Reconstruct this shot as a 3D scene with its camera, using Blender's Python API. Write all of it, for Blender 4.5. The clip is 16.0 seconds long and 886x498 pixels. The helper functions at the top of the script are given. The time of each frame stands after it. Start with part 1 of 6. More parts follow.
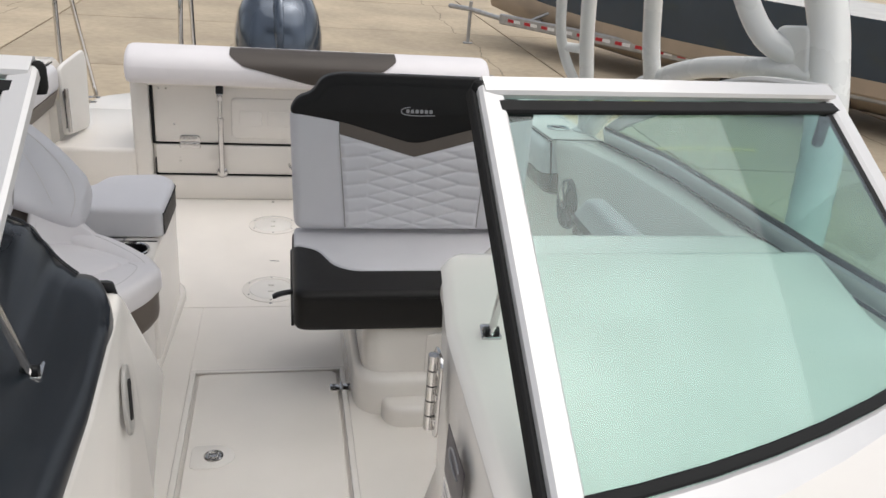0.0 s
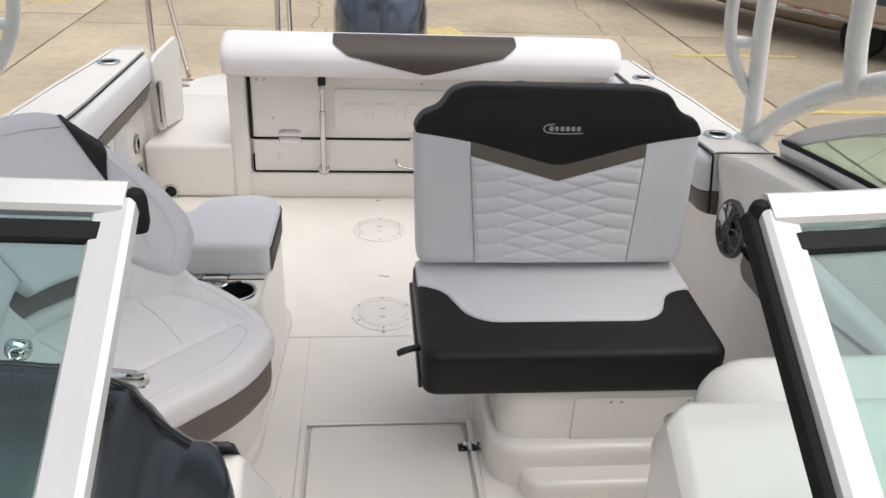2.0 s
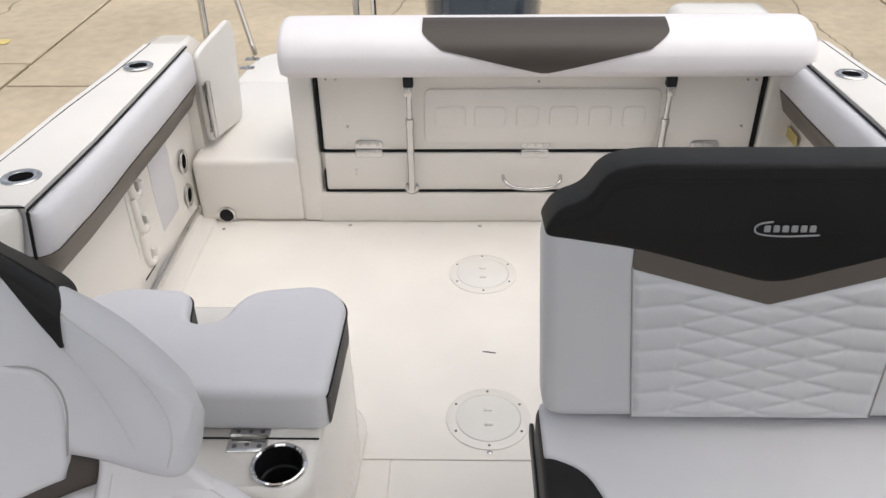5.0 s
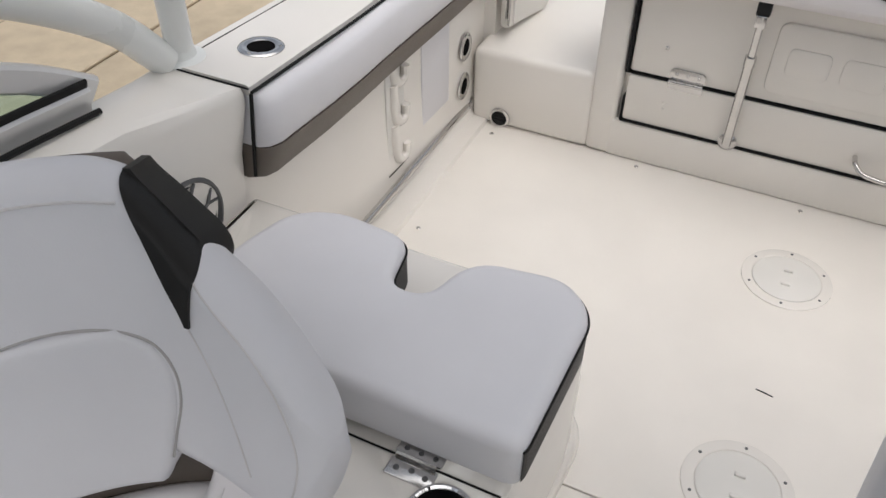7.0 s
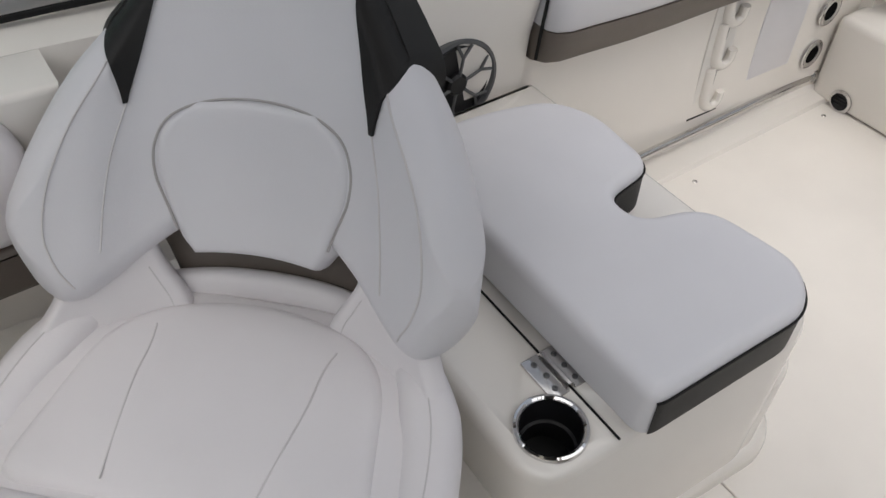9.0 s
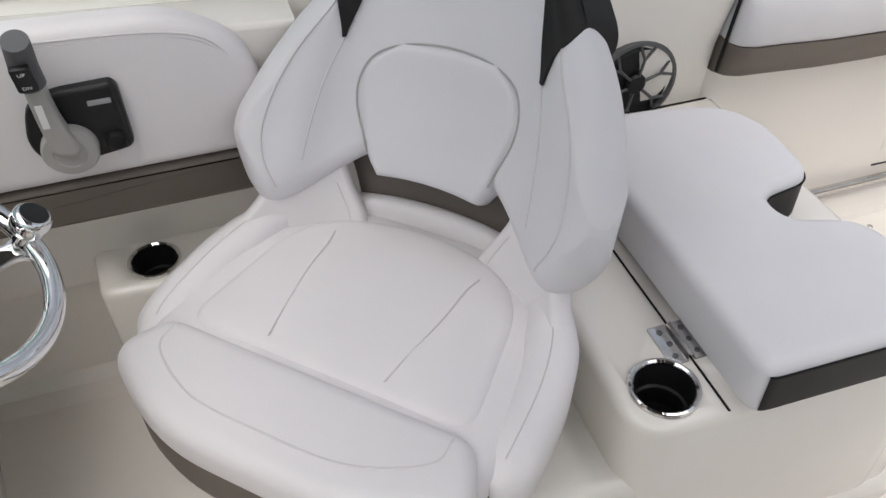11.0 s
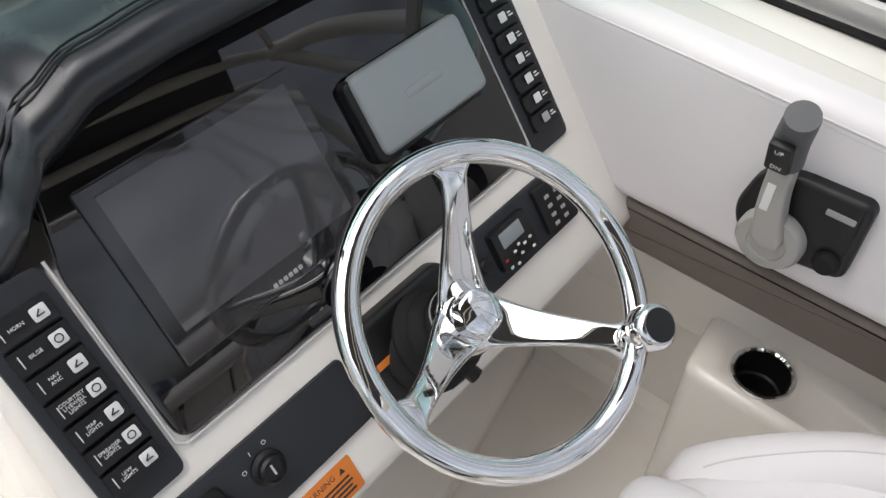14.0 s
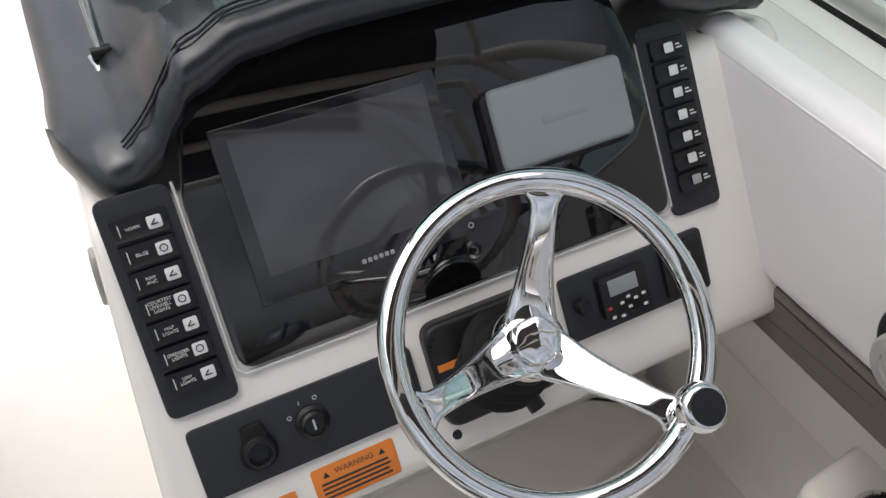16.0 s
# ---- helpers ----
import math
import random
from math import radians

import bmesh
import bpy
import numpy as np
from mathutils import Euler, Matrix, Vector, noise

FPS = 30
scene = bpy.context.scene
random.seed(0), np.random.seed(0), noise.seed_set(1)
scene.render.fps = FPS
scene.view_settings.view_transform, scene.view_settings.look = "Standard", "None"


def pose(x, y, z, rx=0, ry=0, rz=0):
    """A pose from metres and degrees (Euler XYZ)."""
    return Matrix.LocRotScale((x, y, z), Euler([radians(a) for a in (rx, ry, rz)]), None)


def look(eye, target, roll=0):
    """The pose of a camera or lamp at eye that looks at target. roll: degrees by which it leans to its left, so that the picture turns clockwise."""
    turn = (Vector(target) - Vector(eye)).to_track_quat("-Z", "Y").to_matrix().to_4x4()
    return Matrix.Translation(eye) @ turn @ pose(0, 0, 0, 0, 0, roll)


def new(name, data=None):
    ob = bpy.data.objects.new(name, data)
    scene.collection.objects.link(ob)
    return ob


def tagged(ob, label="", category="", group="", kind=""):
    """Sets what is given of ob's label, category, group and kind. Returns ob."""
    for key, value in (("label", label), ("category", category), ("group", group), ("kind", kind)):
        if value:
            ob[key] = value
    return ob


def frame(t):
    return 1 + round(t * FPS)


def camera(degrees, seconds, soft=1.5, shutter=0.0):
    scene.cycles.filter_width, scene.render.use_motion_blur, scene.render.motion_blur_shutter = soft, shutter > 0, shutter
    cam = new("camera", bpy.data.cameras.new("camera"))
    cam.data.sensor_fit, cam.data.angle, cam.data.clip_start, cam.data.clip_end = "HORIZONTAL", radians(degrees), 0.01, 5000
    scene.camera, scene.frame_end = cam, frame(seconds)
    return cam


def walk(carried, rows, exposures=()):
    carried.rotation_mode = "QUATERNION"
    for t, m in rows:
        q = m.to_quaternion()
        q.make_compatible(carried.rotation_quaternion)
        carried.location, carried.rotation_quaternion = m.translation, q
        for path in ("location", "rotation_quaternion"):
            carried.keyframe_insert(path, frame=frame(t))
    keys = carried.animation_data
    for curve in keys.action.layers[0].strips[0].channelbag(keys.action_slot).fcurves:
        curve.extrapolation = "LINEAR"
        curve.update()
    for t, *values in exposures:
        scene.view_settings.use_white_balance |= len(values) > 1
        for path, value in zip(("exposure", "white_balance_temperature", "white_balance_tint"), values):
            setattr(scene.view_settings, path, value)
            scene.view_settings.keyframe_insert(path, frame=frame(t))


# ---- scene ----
cam = camera(57.2, 16.0)
PATH = [
    (0, (0.054, 0.805, 1.561), (0.437, 2.598, 0.763), 4.8),
    (0.5, (-0.036, 0.938, 1.581), (0.187, 2.743, 0.75), 3.5),
    (1, (-0.084, 1.052, 1.617), (0.09, 2.845, 0.749), 1.4),
    (1.5, (-0.098, 1.158, 1.628), (0.099, 2.928, 0.716), 1.9),
    (2, (-0.067, 1.304, 1.638), (0.124, 3.066, 0.712), 2.8),
    (2.5, (-0.037, 1.465, 1.649), (0.113, 3.236, 0.731), 2.9),
    (3, (-0.071, 1.604, 1.657), (0.04, 3.366, 0.716), 1.6),
    (3.2, (-0.085, 1.666, 1.667), (0.016, 3.416, 0.704), 1.1),
    (5.3, (-0.077, 2.346, 1.631), (-0.157, 4.014, 0.531), -0.6),
    (5.5, (-0.085, 2.401, 1.621), (-0.2, 4.067, 0.521), -0.4),
    (6, (-0.063, 2.535, 1.59), (-0.398, 4.146, 0.453), 0.7),
    (6.5, (-0.1, 2.665, 1.55), (-0.625, 4.136, 0.301), 1.3),
    (7, (-0.161, 2.777, 1.522), (-0.798, 4.123, 0.186), 0.4),
    (7.5, (-0.179, 2.854, 1.482), (-0.965, 4.042, 0.078), 0.3),
    (8, (-0.115, 2.922, 1.443), (-1.051, 3.944, 0.0), 1.4),
    (8.5, (-0.06, 2.9, 1.427), (-1.1, 3.79, -0.031), 1.4),
    (9, (-0.008, 2.855, 1.43), (-1.154, 3.653, -0.002), 1.1),
    (9.2, (0.008, 2.85, 1.436), (-1.199, 3.586, 0.021), 0.4),
    (11.3, (0.196, 2.76, 1.404), (-1.228, 3.172, 0.063), -0.2),
    (11.5, (0.198, 2.728, 1.395), (-1.253, 3.1, 0.07), 0.4),
    (12, (0.155, 2.669, 1.379), (-1.341, 2.809, 0.058), 0.5),
    (12.5, (0.057, 2.652, 1.374), (-1.414, 2.519, 0.026), 0.8),
    (13, (-0.058, 2.685, 1.387), (-1.413, 2.274, -0.025), 1.2),
    (13.5, (-0.107, 2.681, 1.393), (-1.319, 2.05, -0.068), -0.2),
    (14, (-0.183, 2.711, 1.401), (-1.232, 1.826, -0.054), -0.0),
    (14.5, (-0.271, 2.774, 1.412), (-1.126, 1.688, -0.034), 0.2),
    (15, (-0.293, 2.818, 1.406), (-1.021, 1.632, -0.03), -1.4),
    (15.5, (-0.288, 2.849, 1.401), (-0.969, 1.594, 0.0), -1.9),
    (16, (-0.288, 2.842, 1.398), (-0.909, 1.536, 0.017), -1.6),
]
EXPOSURES = [(0.0, 0.0), (1.5, 0.16), (3.0, 0.25), (5.3, 0.18), (6.5, 0.08), (7.5, -0.12), (9.0, -0.12), (11.3, 0.35), (12.5, 0.62), (14.0, 0.58), (16.0, 0.38)]
walk(cam, [(t, look(eye, target, roll)) for t, eye, target, roll in PATH], EXPOSURES)

# ---- world and light ----
world = bpy.data.worlds.new("sky")
scene.world = world
world.use_nodes = True
wn = world.node_tree.nodes
sky = wn.new("ShaderNodeTexSky")
sky.sky_type, sky.sun_disc = "NISHITA", False
SUN_UP, SUN_ROUND = 72.0, 118.0
sky.sun_elevation, sky.sun_rotation = radians(SUN_UP), radians(SUN_ROUND)
sky.dust_density, sky.air_density, sky.ozone_density = 4.0, 1.0, 1.0
wn["Background"].inputs[1].default_value = 0.14
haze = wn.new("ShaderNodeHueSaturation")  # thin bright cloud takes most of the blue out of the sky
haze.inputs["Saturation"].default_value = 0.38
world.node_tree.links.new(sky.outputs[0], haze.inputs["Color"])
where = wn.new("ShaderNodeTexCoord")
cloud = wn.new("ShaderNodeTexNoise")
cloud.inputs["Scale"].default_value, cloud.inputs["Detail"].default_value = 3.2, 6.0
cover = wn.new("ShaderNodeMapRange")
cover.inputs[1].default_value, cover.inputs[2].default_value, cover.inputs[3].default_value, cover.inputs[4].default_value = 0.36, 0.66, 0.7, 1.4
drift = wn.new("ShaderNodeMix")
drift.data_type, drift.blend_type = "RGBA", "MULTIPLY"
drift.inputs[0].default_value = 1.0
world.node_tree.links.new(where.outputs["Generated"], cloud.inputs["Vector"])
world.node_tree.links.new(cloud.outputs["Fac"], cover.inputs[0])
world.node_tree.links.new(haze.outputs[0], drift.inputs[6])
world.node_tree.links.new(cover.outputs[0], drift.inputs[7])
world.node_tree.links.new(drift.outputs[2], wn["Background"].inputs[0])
sun_data = bpy.data.lights.new("sun", "SUN")
sun_data.energy, sun_data.angle, sun_data.color = 1.3, radians(85), (1.0, 0.975, 0.94)
sun = new("sun", sun_data)
az = radians(SUN_ROUND)
sun_dir = Vector((math.sin(az) * math.cos(radians(SUN_UP)), math.cos(az) * math.cos(radians(SUN_UP)), math.sin(radians(SUN_UP))))
sun.matrix_basis = look(sun_dir * 30, (0, 0, 0))


# ---- materials ----
def material(name, color, rough=0.5, metal=0.0, vary=0.06, scale=6.0, fine=220.0, bump=0.05, bump_dist=0.001, coat=0.0, spec=0.5, tint=None, each=False):
    """A principled surface with broad stains and fine grain in colour, gloss and relief."""
    m = bpy.data.materials.new(name)
    m.use_nodes = True
    nt = m.node_tree
    n, l = nt.nodes, nt.links
    b = n["Principled BSDF"]
    b.inputs["Metallic"].default_value = metal
    b.inputs["Coat Weight"].default_value = coat
    b.inputs["Specular IOR Level"].default_value = spec
    geo = n.new("ShaderNodeTexCoord")
    big = n.new("ShaderNodeTexNoise")
    big.inputs["Scale"].default_value, big.inputs["Detail"].default_value = scale, 5.0
    small = n.new("ShaderNodeTexNoise")
    small.inputs["Scale"].default_value, small.inputs["Detail"].default_value = fine, 3.0
    l.new(geo.outputs["Object"], big.inputs["Vector"])
    l.new(geo.outputs["Object"], small.inputs["Vector"])
    mix = n.new("ShaderNodeMix")
    mix.data_type = "RGBA"
    low = tint or tuple(c * (1 - vary) for c in color)
    mix.inputs[6].default_value = (*low, 1)
    mix.inputs[7].default_value = (*[min(1, c * (1 + vary)) for c in color], 1)
    ramp = n.new("ShaderNodeMapRange")
    ramp.inputs[1].default_value, ramp.inputs[2].default_value = 0.3, 0.7
    l.new(big.outputs["Fac"], ramp.inputs[0])
    l.new(ramp.outputs[0], mix.inputs[0])
    last = mix.outputs[2]
    if each:
        info = n.new("ShaderNodeObjectInfo")
        hsv = n.new("ShaderNodeHueSaturation")
        rng = n.new("ShaderNodeMapRange")
        rng.inputs[3].default_value, rng.inputs[4].default_value = 0.88, 1.1
        l.new(info.outputs["Random"], rng.inputs[0])
        l.new(rng.outputs[0], hsv.inputs["Value"])
        l.new(last, hsv.inputs["Color"])
        last = hsv.outputs[0]
    l.new(last, b.inputs["Base Color"])
    rr = n.new("ShaderNodeMapRange")
    rr.inputs[3].default_value, rr.inputs[4].default_value = max(0.02, rough * 0.8), min(1, rough * 1.2)
    l.new(big.outputs["Fac"], rr.inputs[0])
    l.new(rr.outputs[0], b.inputs["Roughness"])
    if bump:
        bp = n.new("ShaderNodeBump")
        bp.inputs["Strength"].default_value, bp.inputs["Distance"].default_value = bump, bump_dist
        l.new(small.outputs["Fac"], bp.inputs["Height"])
        l.new(bp.outputs[0], b.inputs["Normal"])
    return m


GELCOAT = material("white gelcoat", (0.80, 0.765, 0.715), 0.22, vary=0.025, scale=3, fine=60, bump=0.02, coat=0.3)
NONSKID = material("moulded non-skid gelcoat", (0.81, 0.77, 0.715), 0.42, vary=0.03, scale=4, fine=500, bump=0.25, bump_dist=0.0006)
VINYL = material("pale grey marine vinyl", (0.70, 0.69, 0.71), 0.45, vary=0.03, scale=5, fine=420, bump=0.3, bump_dist=0.0005)
WARM_VINYL = material("white marine vinyl", (0.77, 0.74, 0.745), 0.45, vary=0.03, scale=5, fine=420, bump=0.3, bump_dist=0.0005)
DARK_VINYL = material("charcoal carbon-weave vinyl", (0.0111, 0.0101, 0.0094), 0.5, vary=0.15, scale=8, fine=600, bump=0.5, bump_dist=0.0008, spec=0.3)
DARK_TAUPE = material("dark taupe vinyl", (0.062, 0.051, 0.043), 0.5, vary=0.08, scale=6, fine=420, bump=0.35, bump_dist=0.0006, spec=0.35)
TAUPE = material("taupe vinyl", (0.135, 0.112, 0.094), 0.5, vary=0.06, scale=6, fine=420, bump=0.35, bump_dist=0.0006)
NAVY = material("blue-black dash vinyl", (0.010, 0.013, 0.018), 0.29, vary=0.15, scale=6, fine=420, bump=0.06, bump_dist=0.0004, spec=0.75)
THREAD = material("grey stitching thread", (0.40, 0.38, 0.37), 0.7, fine=900, bump=0.4)
PALE_THREAD = material("pale stitching thread", (0.66, 0.635, 0.63), 0.7, fine=900, bump=0.4)
STEEL = material("polished stainless steel", (0.62, 0.61, 0.6), 0.16, metal=1, vary=0.05, scale=12, fine=300, bump=0.03)
CHROME = material("mirror-polished stainless", (0.74, 0.74, 0.74), 0.035, metal=1, vary=0.03, scale=10, fine=120, bump=0.01)
BLACK = material("black plastic", (0.010, 0.010, 0.011), 0.4, vary=0.2, scale=14, fine=500, bump=0.15, spec=0.35)
PANEL = material("slate-black switch panel", (0.022, 0.024, 0.029), 0.45, vary=0.1, scale=14, fine=600, bump=0.2, spec=0.35)
RUBBER = material("black rubber", (0.009, 0.009, 0.009), 0.65, vary=0.2, scale=14, fine=300, bump=0.2, spec=0.25)
# near-black, low gloss: the shade of a deep hole put into the colour
BORE_SHADE = material("dark rod tube", (0.004, 0.004, 0.004), 0.9, vary=0.2, scale=14, fine=300, bump=0.1, spec=0.05)
GLOSS_BLACK = material("black acrylic glass", (0.004, 0.004, 0.005), 0.02, vary=0.1, scale=3, fine=40, bump=0.0, coat=0.0, spec=0.7)
SCREEN = material("dark display glass", (0.018, 0.018, 0.021), 0.06, vary=0.1, scale=3, fine=40, bump=0.0, coat=0.3, spec=0.5)
COVER = material("grey plastic cover", (0.27, 0.30, 0.31), 0.36, vary=0.04, scale=6, fine=500, bump=0.2)
GREY = material("silver-grey plastic", (0.36, 0.35, 0.33), 0.35, vary=0.05, scale=9, fine=400, bump=0.1)
DARK_GREY = material("dark grey rubber grip", (0.09, 0.092, 0.095), 0.5, vary=0.08, scale=9, fine=400, bump=0.15)
ALU = material("pale anodised aluminium", (0.70, 0.69, 0.68), 0.34, metal=0.35, vary=0.04, scale=5, fine=300, bump=0.04)
POWDER = material("white powder-coated tube", (0.76, 0.77, 0.75), 0.28, vary=0.03, scale=6, fine=200, bump=0.05, coat=0.2)
COWL = material("blue-grey metallic cowling", (0.075, 0.095, 0.125), 0.22, metal=0.6, vary=0.06, scale=4, fine=900, bump=0.02, coat=0.8)
ORANGE = material("orange warning sticker", (0.75, 0.22, 0.03), 0.4, vary=0.05, scale=20, fine=200, bump=0.0)
PAPER = material("white sticker", (0.78, 0.77, 0.76), 0.45, vary=0.04, scale=20, fine=200, bump=0.0)
PLUM = material("dark plum sticker", (0.035, 0.025, 0.035), 0.35, vary=0.1, scale=20, fine=200, bump=0.0)
INK = material("black print", (0.02, 0.02, 0.02), 0.5, fine=200, bump=0.0)
PRINT = material("white print", (0.72, 0.72, 0.72), 0.5, fine=200, bump=0.0)
RED = material("red reflective tape", (0.5, 0.02, 0.03), 0.4, fine=200, bump=0.0)
YELLOW = material("faded yellow paint", (0.58, 0.46, 0.17), 0.6, vary=0.2, scale=9, fine=120, bump=0.1)
HULL_BLUE = material("dark blue boat hull", (0.012, 0.035, 0.065), 0.2, vary=0.1, scale=2, fine=60, bump=0.01, coat=0.5)
CANVAS = material("charcoal canvas", (0.05, 0.052, 0.058), 0.8, vary=0.1, scale=5, fine=700, bump=0.4, bump_dist=0.0006)
GALV = material("galvanised trailer steel", (0.42, 0.42, 0.42), 0.4, metal=0.6, vary=0.15, scale=9, fine=150, bump=0.1)
POLY = material("white polyethylene board", (0.74, 0.72, 0.68), 0.4, vary=0.03, scale=5, fine=300, bump=0.15)
PRINTGREY = material("grey print", (0.35, 0.35, 0.36), 0.5, fine=200, bump=0.0)


def concrete():
    m = material("weathered tan concrete", (0.47, 0.39, 0.28), 0.85, vary=0.16, scale=0.5, fine=40, bump=0.5, bump_dist=0.004, tint=(0.36, 0.295, 0.21), each=True)
    nt = m.node_tree
    n, l = nt.nodes, nt.links
    b = n["Principled BSDF"]
    src = b.inputs["Base Color"].links[0].from_socket
    geo = n.new("ShaderNodeTexCoord")
    warp = n.new("ShaderNodeTexNoise")
    warp.inputs["Scale"].default_value, warp.inputs["Detail"].default_value = 1.2, 6
    add = n.new("ShaderNodeMix")
    add.data_type = "RGBA"
    add.inputs[0].default_value = 0.3
    l.new(geo.outputs["Object"], warp.inputs["Vector"])
    l.new(geo.outputs["Object"], add.inputs[6])
    l.new(warp.outputs["Color"], add.inputs[7])
    vor = n.new("ShaderNodeTexVoronoi")
    vor.feature = "DISTANCE_TO_EDGE"
    vor.inputs["Scale"].default_value = 0.21
    l.new(add.outputs[2], vor.inputs["Vector"])
    rng = n.new("ShaderNodeMapRange")
    rng.inputs[1].default_value, rng.inputs[2].default_value = 0.0, 0.0022
    l.new(vor.outputs["Distance"], rng.inputs[0])
    spots = n.new("ShaderNodeTexNoise")
    spots.inputs["Scale"].default_value, spots.inputs["Detail"].default_value = 7.0, 8
    l.new(geo.outputs["Object"], spots.inputs["Vector"])
    r2 = n.new("ShaderNodeMapRange")
    r2.inputs[1].default_value, r2.inputs[2].default_value, r2.inputs[3].default_value = 0.3, 0.65, 0.86
    l.new(spots.outputs["Fac"], r2.inputs[0])
    mul = n.new("ShaderNodeMath")
    mul.operation = "MULTIPLY"
    r3 = n.new("ShaderNodeMapRange")
    r3.inputs[3].default_value = 0.3
    l.new(rng.outputs[0], r3.inputs[0])
    l.new(r3.outputs[0], mul.inputs[0])
    l.new(r2.outputs[0], mul.inputs[1])
    fin = n.new("ShaderNodeMix")
    fin.data_type, fin.blend_type = "RGBA", "MULTIPLY"
    fin.inputs[0].default_value = 1
    l.new(src, fin.inputs[6])
    comb = n.new("ShaderNodeCombineColor")
    for i in range(3):
        l.new(mul.outputs[0], comb.inputs[i])
    l.new(comb.outputs[0], fin.inputs[7])
    l.new(fin.outputs[2], b.inputs["Base Color"])
    return m


CONCRETE = concrete()


def glass(name, color):
    m = bpy.data.materials.new(name)
    m.use_nodes = True
    b = m.node_tree.nodes["Principled BSDF"]
    b.inputs["Base Color"].default_value = (*color, 1)
    b.inputs["Transmission Weight"].default_value = 1
    b.inputs["Roughness"].default_value = 0.0
    b.inputs["IOR"].default_value = 1.5
    return m


GLASS = glass("green-tinted windscreen glass", (0.60, 0.80, 0.76))


# ---- mesh tools ----
BASE = {}


def finish(name, bm, mat_, angle=38):
    bmesh.ops.recalc_face_normals(bm, faces=bm.faces)
    me = bpy.data.meshes.new(name)
    bm.to_mesh(me)
    bm.free()
    me.materials.append(mat_)
    me.shade_smooth()
    me.set_sharp_from_angle(angle=radians(angle))
    return me


def thing(name, label, category, base=(0, 0, 0), rz=0.0, group="", m=None):
    """An empty at a thing's base, for its parts."""
    ob = new(name)
    ob.empty_display_size = 0.05
    ob.matrix_basis = m if m is not None else pose(*base, 0, 0, rz)
    BASE[ob] = ob.matrix_basis.copy()
    return tagged(ob, label, category, group)


def part(name, bm, mat_, parent, label="", local=False, angle=38):
    """One mesh under a thing or under a part; bm in world metres, or in the thing's own if local."""
    if not local:
        bm.transform(BASE[parent].inverted())
    ob = new(name, finish(name, bm, mat_, angle))
    ob.parent = parent
    BASE[ob] = BASE[parent]
    return tagged(ob, label)


def solid(name, bm, mat_, label, category, group="", kind="", angle=38):
    """A thing of one mesh, with its origin at its base."""
    lo = Vector([min(v.co[i] for v in bm.verts) for i in range(3)])
    hi = Vector([max(v.co[i] for v in bm.verts) for i in range(3)])
    base = Vector(((lo.x + hi.x) / 2, (lo.y + hi.y) / 2, lo.z))
    bm.transform(Matrix.Translation(-base))
    ob = new(name, finish(name, bm, mat_, angle))
    ob.location = base
    BASE[ob] = Matrix.Translation(base)
    return tagged(ob, label, category, group, kind)


def join(*bms):
    out = bmesh.new()
    for b in bms:
        me = bpy.data.meshes.new("t")
        b.to_mesh(me)
        b.free()
        out.from_mesh(me)
        bpy.data.meshes.remove(me)
    return out


def rbox(x0, x1, y0, y1, z0, z1, b=0.01, s=2, m=None):
    bm = bmesh.new()
    bmesh.ops.create_cube(bm, size=1)
    for v in bm.verts:
        v.co = Vector(((x0 + x1) / 2 + v.co.x * (x1 - x0), (y0 + y1) / 2 + v.co.y * (y1 - y0), (z0 + z1) / 2 + v.co.z * (z1 - z0)))
    if b:
        bmesh.ops.bevel(bm, geom=bm.edges, offset=b, segments=s, affect="EDGES", profile=0.5)
    if m is not None:
        bm.transform(m)
    return bm


def rounded(pts, r, seg=5):
    """A closed 2D outline with its corners rounded; r one radius or one for each corner."""
    out = []
    n = len(pts)
    for i in range(n):
        p, a, c = Vector(pts[i]), Vector(pts[i - 1]), Vector(pts[(i + 1) % n])
        rad = r[i] if isinstance(r, (list, tuple)) else r
        d1, d2 = (a - p), (c - p)
        k = min(rad, d1.length * 0.49, d2.length * 0.49)
        if k < 1e-5:
            out.append(p)
            continue
        s, e = p + d1.normalized() * k, p + d2.normalized() * k
        for j in range(seg + 1):
            t = j / seg
            out.append(s * (1 - t) ** 2 + p * 2 * t * (1 - t) + e * t * t)
    return out


def rrect(x0, x1, y0, y1, r, seg=5):
    return rounded([(x0, y0), (x1, y0), (x1, y1), (x0, y1)], r, seg)


def inset(pts, d):
    """An outline drawn in by d, in small steps so that corners do not cross."""
    steps = max(1, int(d / 0.004))
    for _ in range(steps):
        pts = inset_once(pts, d / steps)
        if steps > 1:
            n = len(pts)
            pts = [pts[i] * 0.7 + (pts[i - 1] + pts[(i + 1) % n]) * 0.15 for i in range(n)]
    return pts


def inset_once(pts, d):
    n = len(pts)
    area = sum(pts[i - 1].x * pts[i].y - pts[i].x * pts[i - 1].y for i in range(n))
    sgn = 1 if area > 0 else -1
    out = []
    for i in range(n):
        t = (pts[(i + 1) % n] - pts[i - 1])
        if t.length < 1e-9:
            out.append(pts[i].copy())
            continue
        t.normalize()
        out.append(pts[i] + Vector((-t.y, t.x)) * d * sgn)
    return out


